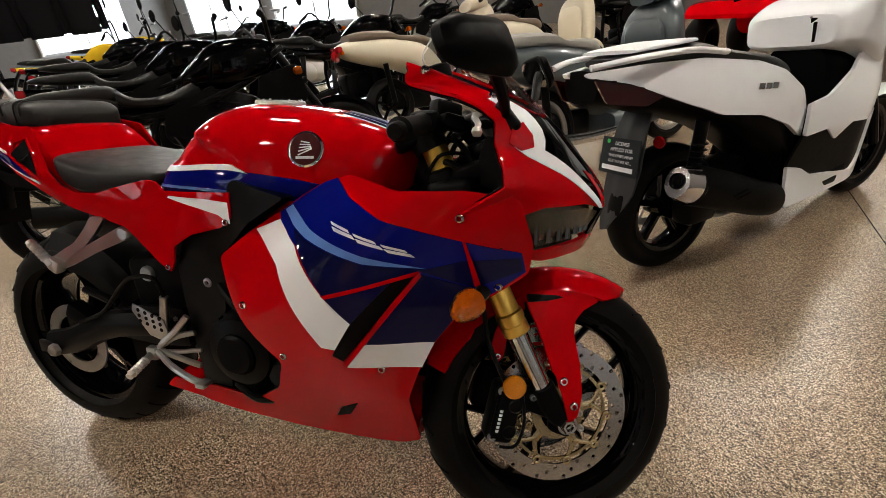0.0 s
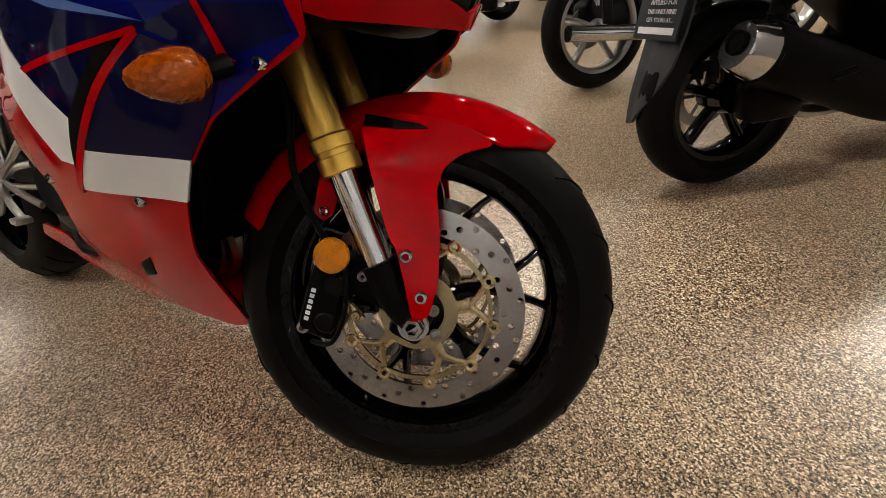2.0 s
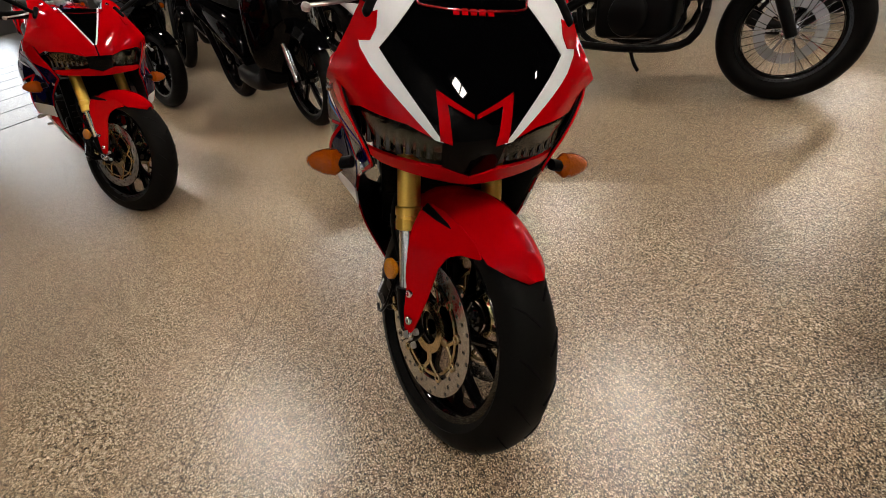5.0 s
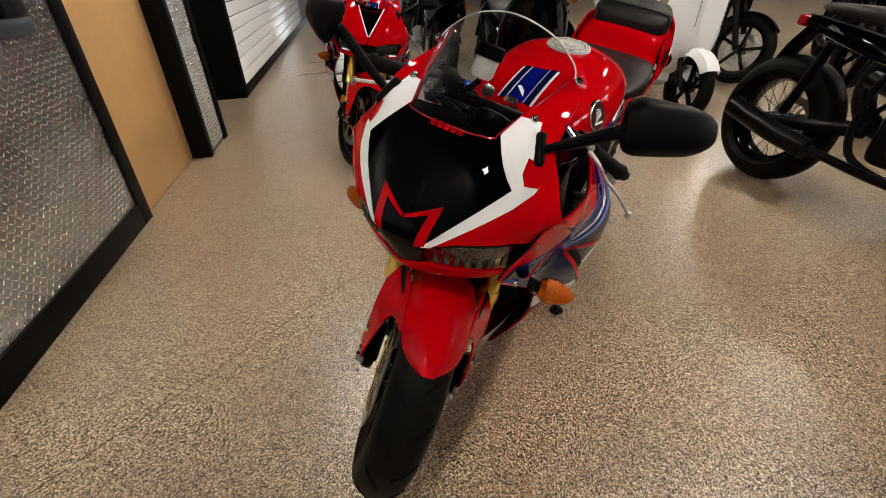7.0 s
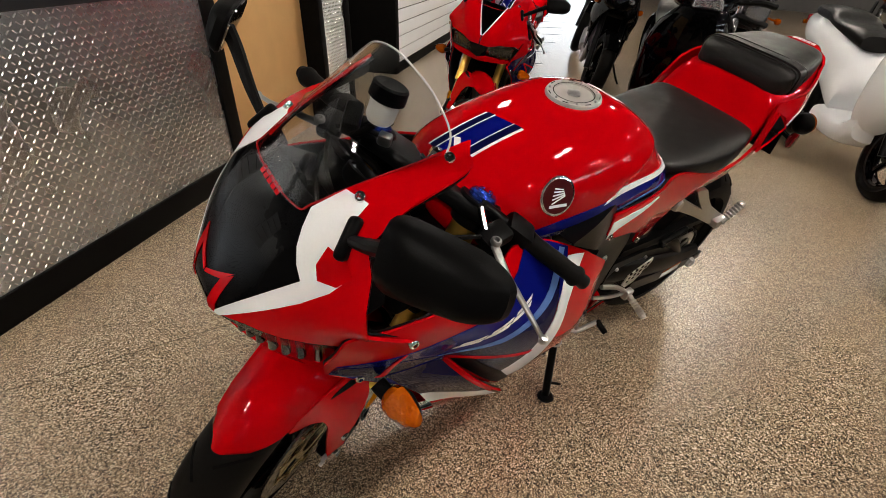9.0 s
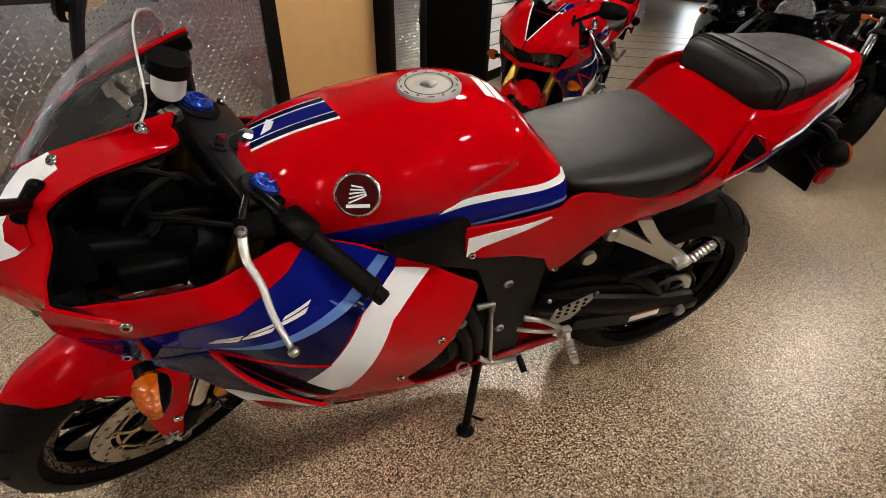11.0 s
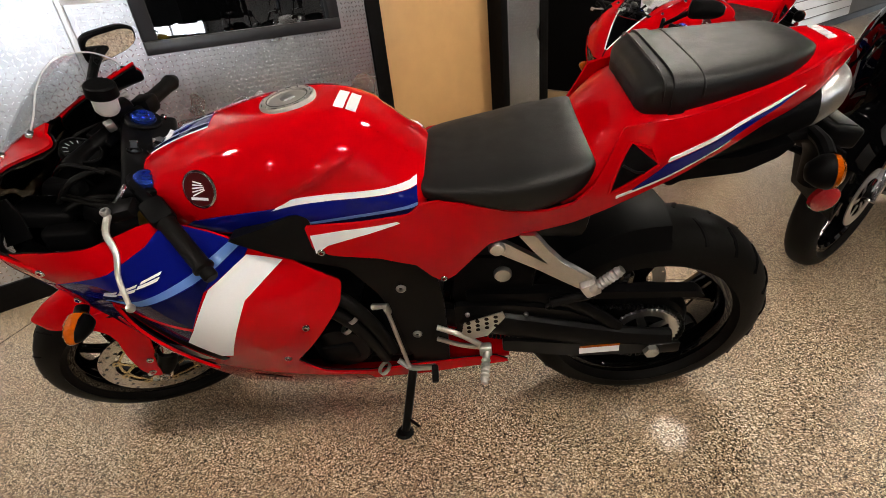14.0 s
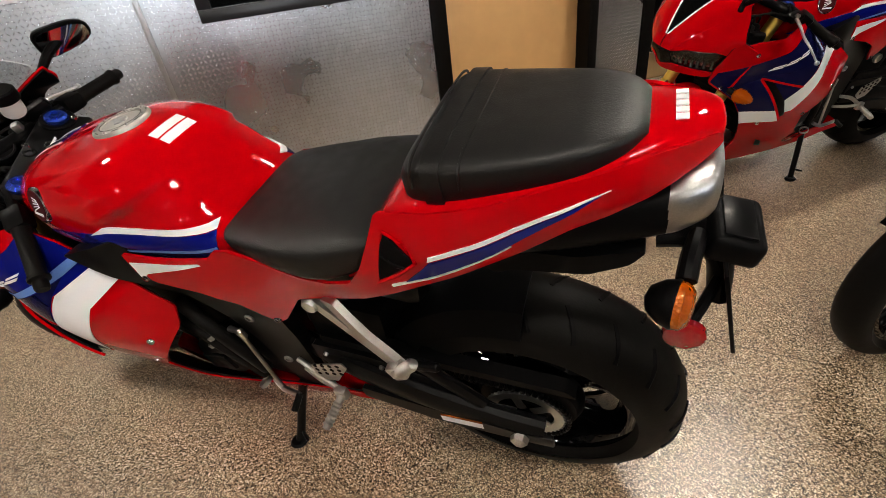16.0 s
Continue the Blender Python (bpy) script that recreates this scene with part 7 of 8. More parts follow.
    add_loft(bm, [(hx + 0.03, 0.09, tank_z - 0.13, tank_z - 0.03), (hx - 0.04, 0.135, tank_z - 0.19, tank_z - 0.005), (hx - 0.18, 0.152, tank_z - 0.23, tank_z + 0.012), (hx - 0.30, 0.135, tank_z - 0.23, tank_z - 0.005), (hx - 0.42, 0.085, tank_z - 0.21, tank_z - 0.085), (hx - 0.48, 0.065, tank_z - 0.20, tank_z - 0.13)], 3.2, 32, 4)
    P("fuel_tank", bm, paint)
    bm = bmesh.new()
    sx = hx - 0.44
    add_loft(bm, [(sx + 0.03, 0.07, seat_z - 0.05, seat_z + 0.055), (sx - 0.06, 0.10, seat_z - 0.06, seat_z + 0.01), (sx - 0.18, 0.14, seat_z - 0.06, seat_z - 0.012), (sx - 0.28, 0.14, seat_z - 0.05, seat_z + 0.004), (sx - 0.335, 0.125, seat_z - 0.03, seat_z + 0.045), (sx - 0.35, 0.11, seat_z - 0.01, seat_z + 0.05)], 4, 28, 4)
    P("rider_seat", bm, LEATHER, "black vinyl rider seat")
    bm = bmesh.new()
    add_loft(bm, [(sx - 0.335, 0.10, seat_z + 0.0, seat_z + 0.05), (sx - 0.38, 0.125, seat_z + 0.0, seat_z + 0.078), (sx - 0.52, 0.115, seat_z + 0.02, seat_z + 0.085), (sx - 0.64, 0.085, seat_z + 0.04, seat_z + 0.088), (sx - 0.71, 0.04, seat_z + 0.055, seat_z + 0.078)], 4, 28, 4)
    P("pillion_seat", bm, LEATHER, "black vinyl pillion seat")
    for s in (1, -1):
        bm = bmesh.new()
        add_panel(bm, [(sx + 0.10, seat_z + 0.0), (sx - 0.16, seat_z - 0.08), (sx - 0.20, seat_z - 0.20), (sx - 0.06, seat_z - 0.26), (sx + 0.10, seat_z - 0.14)], lambda x, z: (x, s * (0.135 - 0.2 * max(0, x - sx)), z), (0, s, 0), 0.012, 0.05, 0.02)
        P("side_cover", bm, MATT)
        bm = bmesh.new()
        add_panel(bm, [(hx + 0.10, tank_z - 0.16), (hx - 0.12, tank_z - 0.20), (hx - 0.16, tank_z - 0.32), (hx + 0.02, tank_z - 0.44), (hx + 0.13, tank_z - 0.34)], lambda x, z: (x, s * (0.185 - 0.35 * max(0, x - hx)), z), (0, s, 0), 0.010, 0.05, 0.02)
        P("radiator_shroud", bm, MATT)
    bm = bmesh.new()
    add_loft(bm, [(sx - 0.05, 0.10, seat_z - 0.16, seat_z - 0.05), (sx - 0.30, 0.12, seat_z - 0.14, seat_z - 0.04), (sx - 0.55, 0.10, seat_z - 0.08, seat_z + 0.0), (sx - 0.74, 0.06, seat_z - 0.03, seat_z + 0.03)], 3, 20, 3)
    P("tail", bm, paint)
    bm = bmesh.new()
    add_box(bm, (0.05, 0.14, 0.05), pose(sx - 0.77, 0, seat_z, 0, 10, 0), 0.012)
    P("tail_light", bm, REDLENS, "red tail light")
    bm = bmesh.new()
    add_tube(bm, [(sx - 0.72, 0, seat_z - 0.02), (sx - 0.80, 0, seat_z - 0.12), (sx - 0.86, 0, seat_z - 0.25)], 0.07, 10, 3, 0.25, 0.055, (1, 0, 0))
    P("rear_fender", bm, MATT)
    # engine and frame
    ex = wb * 0.52
    bm = bmesh.new()
    add_box(bm, (0.42, 0.30, 0.24), pose(ex, 0, 0.40), 0.05, 3)
    add_box(bm, (0.20, 0.24, 0.30), pose(ex + 0.12, 0, 0.60, 0, 20, 0), 0.03, 2)
    add_box(bm, (0.18, 0.24, 0.22), pose(ex - 0.12, 0, 0.60, 0, -20, 0), 0.03, 2)
    eng = P("engine", bm, metal)
    for s in (1, -1):
        bm = bmesh.new()
        add_lathe(bm, [(0, 0.04), (0.07, 0.036), (0.10, 0.02), (0.108, 0)], aim((ex - 0.02, s * 0.145, 0.40), (ex - 0.02, s * 0.5, 0.40)), 28)
        P("engine_cover", bm, metal, "", eng)
    for k in range(7):
        bm = bmesh.new()
        add_box(bm, (0.23, 0.265, 0.008), pose(ex + 0.06 + 0.012 * k, 0, 0.50 + 0.032 * k, 0, 20, 0), 0.003, 1)
        P("cooling_fin", bm, metal, "", eng)
    bm = bmesh.new()
    for s in (1, -1):
        add_tube(bm, [(hx, s * 0.05, hz - 0.12), (ex + 0.26, s * 0.13, 0.62), (ex + 0.24, s * 0.14, 0.34), (ex, s * 0.13, 0.24), (ex - 0.26, s * 0.13, 0.30), (ex - 0.30, s * 0.12, 0.55), (sx - 0.20, s * 0.10, seat_z - 0.10)], 0.017, 8, 5)
        add_tube(bm, [(hx, s * 0.05, hz - 0.06), (hx - 0.25, s * 0.12, tank_z - 0.24), (sx - 0.2, s * 0.11, seat_z - 0.10), (sx - 0.6, s * 0.08, seat_z - 0.02)], 0.017, 8, 5)
        add_tube(bm, [(ex - 0.26, s * 0.10, 0.40), (0.25, s * 0.125, 0.36), (0, s * 0.12, rr)], 0.024, 10, 4, 1.3)
        add_rod(bm, (0.12, s * 0.14, rr + 0.06), (0.20, s * 0.125, seat_z - 0.08), 0.022, 0.022, 10)
    P("frame", bm, SATIN)
    bm = bmesh.new()
    add_tube(bm, [(ex + 0.20, -0.08, 0.66), (ex + 0.34, -0.12, 0.52), (ex + 0.30, -0.15, 0.28), (ex, -0.17, 0.24), (0.30, -0.19, 0.28)], 0.020, 10, 5)
    add_tube(bm, [(0.36, -0.19, 0.27), (0.15, -0.20, 0.30), (-0.12, -0.20, 0.36)], 0.048, 14, 4, 1.0, 0.052)
    P("exhaust", bm, pipe)
    bm = bmesh.new()
    add_tube(bm, [(ex - 0.10, 0.14, 0.26), (ex - 0.08, 0.22, 0.12), (ex - 0.06, 0.27, 0.058)], 0.011, 8, 3)
    P("side_stand", bm, SATIN)
    if fairing:
        for s in (1, -1):
            bm = bmesh.new()
            add_panel(bm, [(wb + 0.06, 0.80), (wb - 0.02, 0.98), (wb - 0.20, 1.00), (wb - 0.42, 0.86), (wb - 0.62, 0.72), (wb - 0.66, 0.46), (wb - 0.50, 0.30), (wb - 0.30, 0.34), (wb - 0.22, 0.56), (wb - 0.05, 0.68)], lambda x, z: (x, s * (0.21 - 0.9 * max(0, x - wb + 0.25) ** 1.5 - 0.25 * abs(z - 0.7)), z), (0, s, 0), 0.006, 0.05, 0.03)
            P("fairing", bm, fairing)
        bm = bmesh.new()
        add_loft(bm, [(wb + 0.09, 0.03, 0.78, 0.84), (wb + 0.02, 0.12, 0.76, 0.96), (wb - 0.10, 0.17, 0.78, 1.04), (wb - 0.22, 0.17, 0.84, 1.06)], 2.4, 24, 3)
        P("nose", bm, fairing)
        for s in (1, -1):
            bm = bmesh.new()
            add_box(bm, (0.03, 0.10, 0.035), pose(wb + 0.05, s * 0.075, 0.85, 0, 20, s * -38), 0.012)
            P("headlight", bm, CLEAR, "clear headlight lens")
    return root


def scooter(name, label, m, paint=WHITE, trim=MATT, wb=1.30, r=0.25, group="", rims=RIM, classic=False, seat=LEATHER):
    """A step-through scooter: tail body, seat, floor, leg shield, bars, wheels and silencer."""
    root = thing(name, label, "scooter", m, group)
    rc, fc = Vector((0, 0, r)), Vector((wb, 0, r))

    def P(nm, bm, mat, lab="", parent=None):
        return part(nm, bm, mat, parent or root, lab)
    cast_wheel(root, "rear_wheel", rc, r, 0.12, r - 0.075, 5, rims, None, 0.10)
    cast_wheel(root, "front_wheel", fc, r, 0.10, r - 0.07, 5, rims, None, 0.11)
    top = 0.76
    bm = bmesh.new()
    add_loft(bm, [(-0.40, 0.05, 0.74, 0.79), (-0.32, 0.12, 0.68, 0.82), (-0.10, 0.19, 0.60, 0.82), (0.15, 0.21, 0.52, 0.79), (0.38, 0.20, 0.40, 0.72), (0.52, 0.16, 0.30, 0.60), (0.58, 0.13, 0.28, 0.45)], 2.6, 28, 4)
    body = P("tail_body", bm, paint)
    bm = bmesh.new()
    add_loft(bm, [(-0.30, 0.10, 0.80, 0.87), (-0.18, 0.15, 0.79, 0.88), (0.05, 0.16, 0.77, 0.86), (0.16, 0.16, 0.75, 0.81), (0.38, 0.14, 0.70, 0.79), (0.48, 0.09, 0.67, 0.76)], 3, 24, 4)
    P("seat", bm, seat)
    bm = bmesh.new()
    add_loft(bm, [(0.50, 0.17, 0.20, 0.33), (0.75, 0.20, 0.19, 0.32), (0.95, 0.20, 0.20, 0.34), (1.05, 0.18, 0.25, 0.50)], 4, 24, 3)
    P("floor_board", bm, trim if not classic else paint)
    bm = bmesh.new()
    add_loft(bm, [(0.98, 0.18, 0.26, 0.62), (1.02, 0.23, 0.28, 0.88), (1.10, 0.22, 0.34, 0.95), (1.20, 0.15, 0.45, 0.98), (1.27, 0.08, 0.56, 0.94)], 2.8, 28, 4)
    P("leg_shield", bm, paint)
    bm = bmesh.new()
    add_loft(bm, [(0.985, 0.165, 0.34, 0.84), (0.972, 0.15, 0.36, 0.82)], 4, 24, 2)
    P("glove_panel", bm, trim)
    bm = bmesh.new()
    add_loft(bm, [(0.98, 0.10, 0.92, 1.00), (1.06, 0.16, 0.92, 1.04), (1.16, 0.12, 0.92, 1.03), (1.22, 0.06, 0.93, 0.99)], 2.6, 24, 3)
    P("bar_cowl", bm, paint)
    bm = bmesh.new()
    add_lathe(bm, [(0, 0.02), (0.05, 0.014), (0.07, 0.0), (0.07, -0.03)], aim((1.23, 0, 0.955), (1.5, 0, 0.93)), 24)
    P("headlight", bm, CLEAR, "clear headlight lens")
    for s in (1, -1):
        bm = bmesh.new()
        add_tube(bm, [(1.06, s * 0.12, 0.98), (1.03, s * 0.25, 1.0), (0.99, s * 0.34, 0.99)], 0.016, 10, 4)
        P("grip", bm, RUBBER)
        bm = bmesh.new()
        add_rod(bm, (1.06, s * 0.20, 1.0), (1.03, s * 0.27, 1.17), 0.005)
        add_lathe(bm, [(0, -0.012), (0.05, -0.010), (0.055, 0.0), (0.05, 0.006), (0, 0.006)], aim((1.03, s * 0.29, 1.20), (0.6, s * 0.28, 1.2)), 20)
        P("mirror", bm, MATT)
        bm = bmesh.new()
        add_tube(bm, [(wb - 0.11, s * 0.07, 0.52), (wb - 0.06, s * 0.075, 0.40), (wb, s * 0.072, r)], 0.020, 10, 3)
        P("fork_leg", bm, SATIN)
        bm = bmesh.new()
        add_rod(bm, (0.0, s * 0.11, r + 0.02), (-0.04, s * 0.15, 0.60), 0.024, 0.024, 12)
        P("rear_shock", bm, SATIN)
        bm = bmesh.new()
        add_box(bm, (0.03, 0.05, 0.03), pose(-0.39, s * 0.10, 0.735), 0.010)
        P("turn_signal", bm, ORANGE if classic else REDLENS)
    bm = bmesh.new()
    rings = []
    for k in range(12):
        t = radians(35 + 120 * k / 11)
        n = Vector((math.cos(t), 0, math.sin(t)))
        c = fc + n * (r + 0.03)
        rings.append([bm.verts.new(c + Vector((0, y, 0)) - n * h) for y, h in ((-0.075, 0.06), (-0.05, 0.01), (0, 0), (0.05, 0.01), (0.075, 0.06), (0.07, 0.062), (0.045, 0.015), (0, 0.005), (-0.045, 0.015), (-0.07, 0.062))])
    stitch(bm, rings)
    bmesh.ops.recalc_face_normals(bm, faces=bm.faces)
    P("front_fender", bm, paint)
    bm = bmesh.new()
    add_box(bm, (0.50, 0.16, 0.18), pose(0.20, 0.06, r + 0.02, 0, 6, 0), 0.04, 3)
    P("engine", bm, SATIN)
    bm = bmesh.new()
    add_box(bm, (0.05, 0.20, 0.05), pose(-0.40, 0, 0.765), 0.014, 2)
    P("tail_light", bm, REDLENS, "red tail light")
    return root


# white maxi scooter with a big black silencer, parked with its tail to the aisle
maxi = thing("maxi_scooter", "white maxi scooter with a black silencer and a temporary plate card", "scooter", at_floor(1.727, 1.20, 42, 6))
cast_wheel(maxi, "rear_wheel", (0, 0, 0.262), 0.262, 0.13, 0.178, 5, RIM, None, 0.10)
cast_wheel(maxi, "front_wheel", (1.32, 0, 0.262), 0.262, 0.11, 0.185, 5, RIM, None, 0.11)
bm = bmesh.new()
add_loft(bm, [(-0.40, 0.08, 0.74, 0.85), (-0.25, 0.14, 0.70, 0.84), (0.0, 0.17, 0.62, 0.82), (0.25, 0.18, 0.52, 0.78), (0.48, 0.16, 0.36, 0.66), (0.60, 0.13, 0.25, 0.50)], 3, 24, 4)
part("inner_body", bm, MATT, maxi)
bm = bmesh.new()
add_loft(bm, [(-0.30, 0.09, 0.845, 0.872), (-0.20, 0.14, 0.835, 0.886), (0.0, 0.155, 0.81, 0.888), (0.10, 0.155, 0.79, 0.862), (0.22, 0.155, 0.77, 0.832), (0.42, 0.14, 0.71, 0.79), (0.56, 0.10, 0.66, 0.735), (0.60, 0.06, 0.65, 0.70)], 3, 28, 5)
part("seat", bm, LEATHER, maxi, "black stepped seat")
bm = bmesh.new()
add_loft(bm, [(-0.28, 0.13, 0.884, 0.896), (-0.20, 0.15, 0.884, 0.902), (-0.05, 0.15, 0.886, 0.903), (-0.02, 0.14, 0.888, 0.898)], 4, 24, 3)
part("manual", bm, PAPER, maxi, "white plastic cover lying on the seat")
bm = bmesh.new()
add_loft(bm, [(0.690, 0.17, 0.785, 0.900), (0.72, 0.205, 0.77, 0.925), (0.836, 0.225, 0.74, 0.970), (0.948, 0.215, 0.68, 0.975), (1.06, 0.16, 0.60, 0.93), (1.148, 0.09, 0.54, 0.82), (1.188, 0.04, 0.54, 0.74)], 5.0, 40, 5)
part("dash_cowl", bm, WHITE, maxi)
bm = bmesh.new()
add_loft(bm, [(0.74, 0.13, 0.36, 0.78), (0.788, 0.15, 0.34, 0.78), (0.94, 0.15, 0.30, 0.76), (1.06, 0.11, 0.30, 0.70)], 4, 24, 3)
part("leg_shield_inner", bm, MATT, maxi)
bm = bmesh.new()
add_loft(bm, [(0.5, 0.15, 0.20, 0.56), (0.596, 0.10, 0.20, 0.52), (0.74, 0.085, 0.20, 0.48), (0.86, 0.10, 0.20, 0.56)], 3.4, 24, 4)
part("centre_tunnel", bm, MATT, maxi)
bm = bmesh.new()
add_loft(bm, [(0.48, 0.165, 0.16, 0.25), (0.7, 0.17, 0.16, 0.26), (0.94, 0.165, 0.165, 0.28), (1.06, 0.12, 0.20, 0.40)], 4, 24, 3)
part("floor_board", bm, MATT, maxi)
for s in (1, -1):
    flank = lambda x, z: (x, s * (0.215 - 0.55 * max(0, -x) ** 1.6 - 0.10 * max(0, x - 0.3) - 0.20 * max(0, z - 0.72) ** 1.2 - 0.12 * max(0, 0.62 - z)), z)
    bm = bmesh.new()
    add_panel(bm, [(-0.43, 0.845), (-0.25, 0.848), (-0.05, 0.838), (0.08, 0.815), (0.20, 0.795), (0.36, 0.74), (0.50, 0.655), (0.56, 0.56), (0.575, 0.45), (0.45, 0.525), (0.25, 0.60), (0.035, 0.64), (-0.12, 0.705), (-0.24, 0.765), (-0.30, 0.795), (-0.42, 0.83)], flank, (0, s, 0), 0.02, 0.035, 0.015)
    pnl = part("side_panel", bm, WHITE, maxi)
    bm = bmesh.new()
    for k in range(3):
        add_box(bm, (0.030, 0.003, 0.020), pose(0.22 + 0.037 * k, s * 0.2165, 0.705 - 0.004 * k, 0, 8, 0), 0.001, 1)
    part("mark_bar", bm, CHROME, pnl)
    bm = bmesh.new()
    add_tube(bm, [(-0.44, s * 0.10, 0.862), (-0.30, s * 0.165, 0.872), (-0.10, s * 0.185, 0.868), (0.06, s * 0.185, 0.842)], 0.017, 12, 5, 0.6)
    part("grab_rail", bm, WHITE, maxi, "white grab rail")
    bm = bmesh.new()
    add_panel(bm, [(-0.43, 0.825), (-0.30, 0.79), (-0.16, 0.745), (-0.25, 0.715), (-0.39, 0.745)], lambda x, z: (x, s * (0.150 + 0.22 * (x + 0.24)), z), (0, s, 0), 0.01, 0.04, 0.01)
    part("tail_light", bm, surface("smoked_red_lens", (0.03, 0.003, 0.004), 0.12, coat=0.8, bump=0.0), maxi, "smoked dark red tail light")
    side = lambda x, z: (x, s * (0.205 - 0.02 * max(0, x - 0.6) - 0.55 * max(0, x - 0.98) ** 1.3 - 0.10 * abs(z - 0.56)), z)
    bm = bmesh.new()
    add_panel(bm, [(0.548, 0.585), (0.676, 0.60), (0.82, 0.675), (0.90, 0.775), (0.93, 0.86), (1.044, 0.86), (1.14, 0.64), (1.188, 0.47), (1.02, 0.44), (0.884, 0.455), (0.78, 0.40), (0.708, 0.46), (0.56, 0.455)], side, (0, s, 0), 0.014, 0.04, 0.012)
    part("front_side_panel", bm, WHITE, maxi)
    bm = bmesh.new()
    add_panel(bm, [(0.49, 0.335), (0.564, 0.46), (0.708, 0.465), (0.78, 0.405), (0.884, 0.46), (1.02, 0.445), (1.156, 0.455), (1.124, 0.26), (0.996, 0.215), (0.668, 0.262), (0.58, 0.31)], side, (0, s, 0), 0.01, 0.04, 0.01, -0.008)
    part("footwell_panel", bm, MATT, maxi)
    bm = bmesh.new()
    add_panel(bm, [(0.485, 0.345), (0.58, 0.32), (0.668, 0.27), (0.98, 0.22), (1.116, 0.26), (1.148, 0.40), (1.188, 0.46), (1.176, 0.28), (1.076, 0.18), (0.82, 0.158), (0.532, 0.150)], side, (0, s, 0), 0.014, 0.04, 0.012, 0.004)
    part("lower_panel", bm, WHITE, maxi)
    bm = bmesh.new()
    add_tube(bm, [(0.90, s * 0.14, 1.0), (0.87, s * 0.24, 1.015), (0.80, s * 0.35, 1.0)], 0.016, 10, 4)
    part("grip", bm, RUBBER, maxi)
    bm = bmesh.new()
    add_rod(bm, (0.90, s * 0.22, 1.02), (0.87, s * 0.29, 1.18), 0.005)
    add_lathe(bm, [(0, -0.012), (0.05, -0.010), (0.055, 0.0), (0.05, 0.006), (0, 0.006)], aim((0.87, s * 0.31, 1.21), (0.5, s * 0.30, 1.2)), 20)
    part("mirror", bm, MATT, maxi)
    bm = bmesh.new()
    add_tube(bm, [(1.21, s * 0.075, 0.54), (1.26, s * 0.08, 0.42), (1.32, s * 0.078, 0.262)], 0.022, 10, 3)
    part("fork_leg", bm, SATIN, maxi)
    bm = bmesh.new()
    add_rod(bm, (0.0, s * 0.12, 0.30), (0.02, s * 0.15, 0.62), 0.024, 0.024, 12)
    for k in range(9):
        add_lathe(bm, [(0.024, -0.005), (0.032, 0), (0.024, 0.005)], aim((0.005 + 0.0015 * k, s * (0.128 + 0.0022 * k), 0.36 + 0.022 * k), (0.02, s * 0.15, 0.7)), 14)
    part("rear_shock", bm, SATIN, maxi)
    bm = bmesh.new()
    add_lathe(bm, [(0, 0.006), (0.020, 0.005), (0.024, 0.0), (0.022, -0.01)], aim((-0.10, s * 0.07, 0.555), (-0.4, s * 0.16, 0.555)), 18)
    part("reflector", bm, REDLENS, maxi, "small red reflector")
bm = bmesh.new()
add_box(bm, (0.012, 0.055, 0.062), pose(0.705, -0.09, 0.865, 0, -14, 10), 0.004)
part("key_bezel", bm, CHROME, maxi, "polished key switch surround")
bm = bmesh.new()
add_box(bm, (0.012, 0.042, 0.048), pose(0.700, -0.09, 0.865, 0, -14, 10), 0.003)
add_box(bm, (0.016, 0.012, 0.075), pose(0.692, -0.09, 0.835, 0, -6, 10), 0.003)
part("key_switch", bm, MATT, maxi)
bm = bmesh.new()
add_box(bm, (0.012, 0.060, 0.028), pose(0.700, 0.03, 0.835, 0, -14, 0), 0.004)
part("glove_latch", bm, SATIN, maxi)
bm = bmesh.new()
add_tube(bm, [(0.86, 0.12, 1.0), (0.88, 0, 0.99), (0.86, -0.12, 1.0)], 0.014, 10, 4)
add_box(bm, (0.07, 0.10, 0.03), pose(0.90, 0, 1.0, 0, -25, 0), 0.008)
part("handlebar_clamp", bm, CHROME, maxi)
bm = bmesh.new()
rings = []
for k in range(12):
    t = radians(35 + 120 * k / 11)
    n = Vector((math.cos(t), 0, math.sin(t)))
    c = Vector((1.32, 0, 0.262)) + n * 0.29
    rings.append([bm.verts.new(c + Vector((0, y, 0)) - n * h) for y, h in ((-0.078, 0.06), (-0.05, 0.01), (0, 0), (0.05, 0.01), (0.078, 0.06), (0.072, 0.062), (0.045, 0.015), (0, 0.005), (-0.045, 0.015), (-0.072, 0.062))])
stitch(bm, rings)
bmesh.ops.recalc_face_normals(bm, faces=bm.faces)
part("front_fender", bm, WHITE, maxi)
bm = bmesh.new()
add_box(bm, (0.46, 0.15, 0.20), pose(0.24, 0.04, 0.30, 0, 6, 0), 0.04, 3)
add_box(bm, (0.16, 0.10, 0.12), pose(0.06, -0.11, 0.27), 0.03, 2)
part("engine", bm, SATIN, maxi)
bm = bmesh.new()
add_tube(bm, [(0.08, -0.10, 0.26), (0.16, -0.125, 0.22), (0.26, -0.13, 0.215), (0.34, -0.125, 0.22)], 0.022, 10, 4, 0.8)
part("swingarm", bm, ALU, maxi, "bare aluminium swingarm")
bm = bmesh.new()
add_tube(bm, [(0.42, -0.17, 0.225), (0.30, -0.195, 0.265), (0.10, -0.20, 0.345), (-0.085, -0.20, 0.415)], 0.060, 20, 6, 1.15, 0.066)
sil = part("silencer", bm, MATT, maxi, "matt black oval silencer")
bm = bmesh.new()
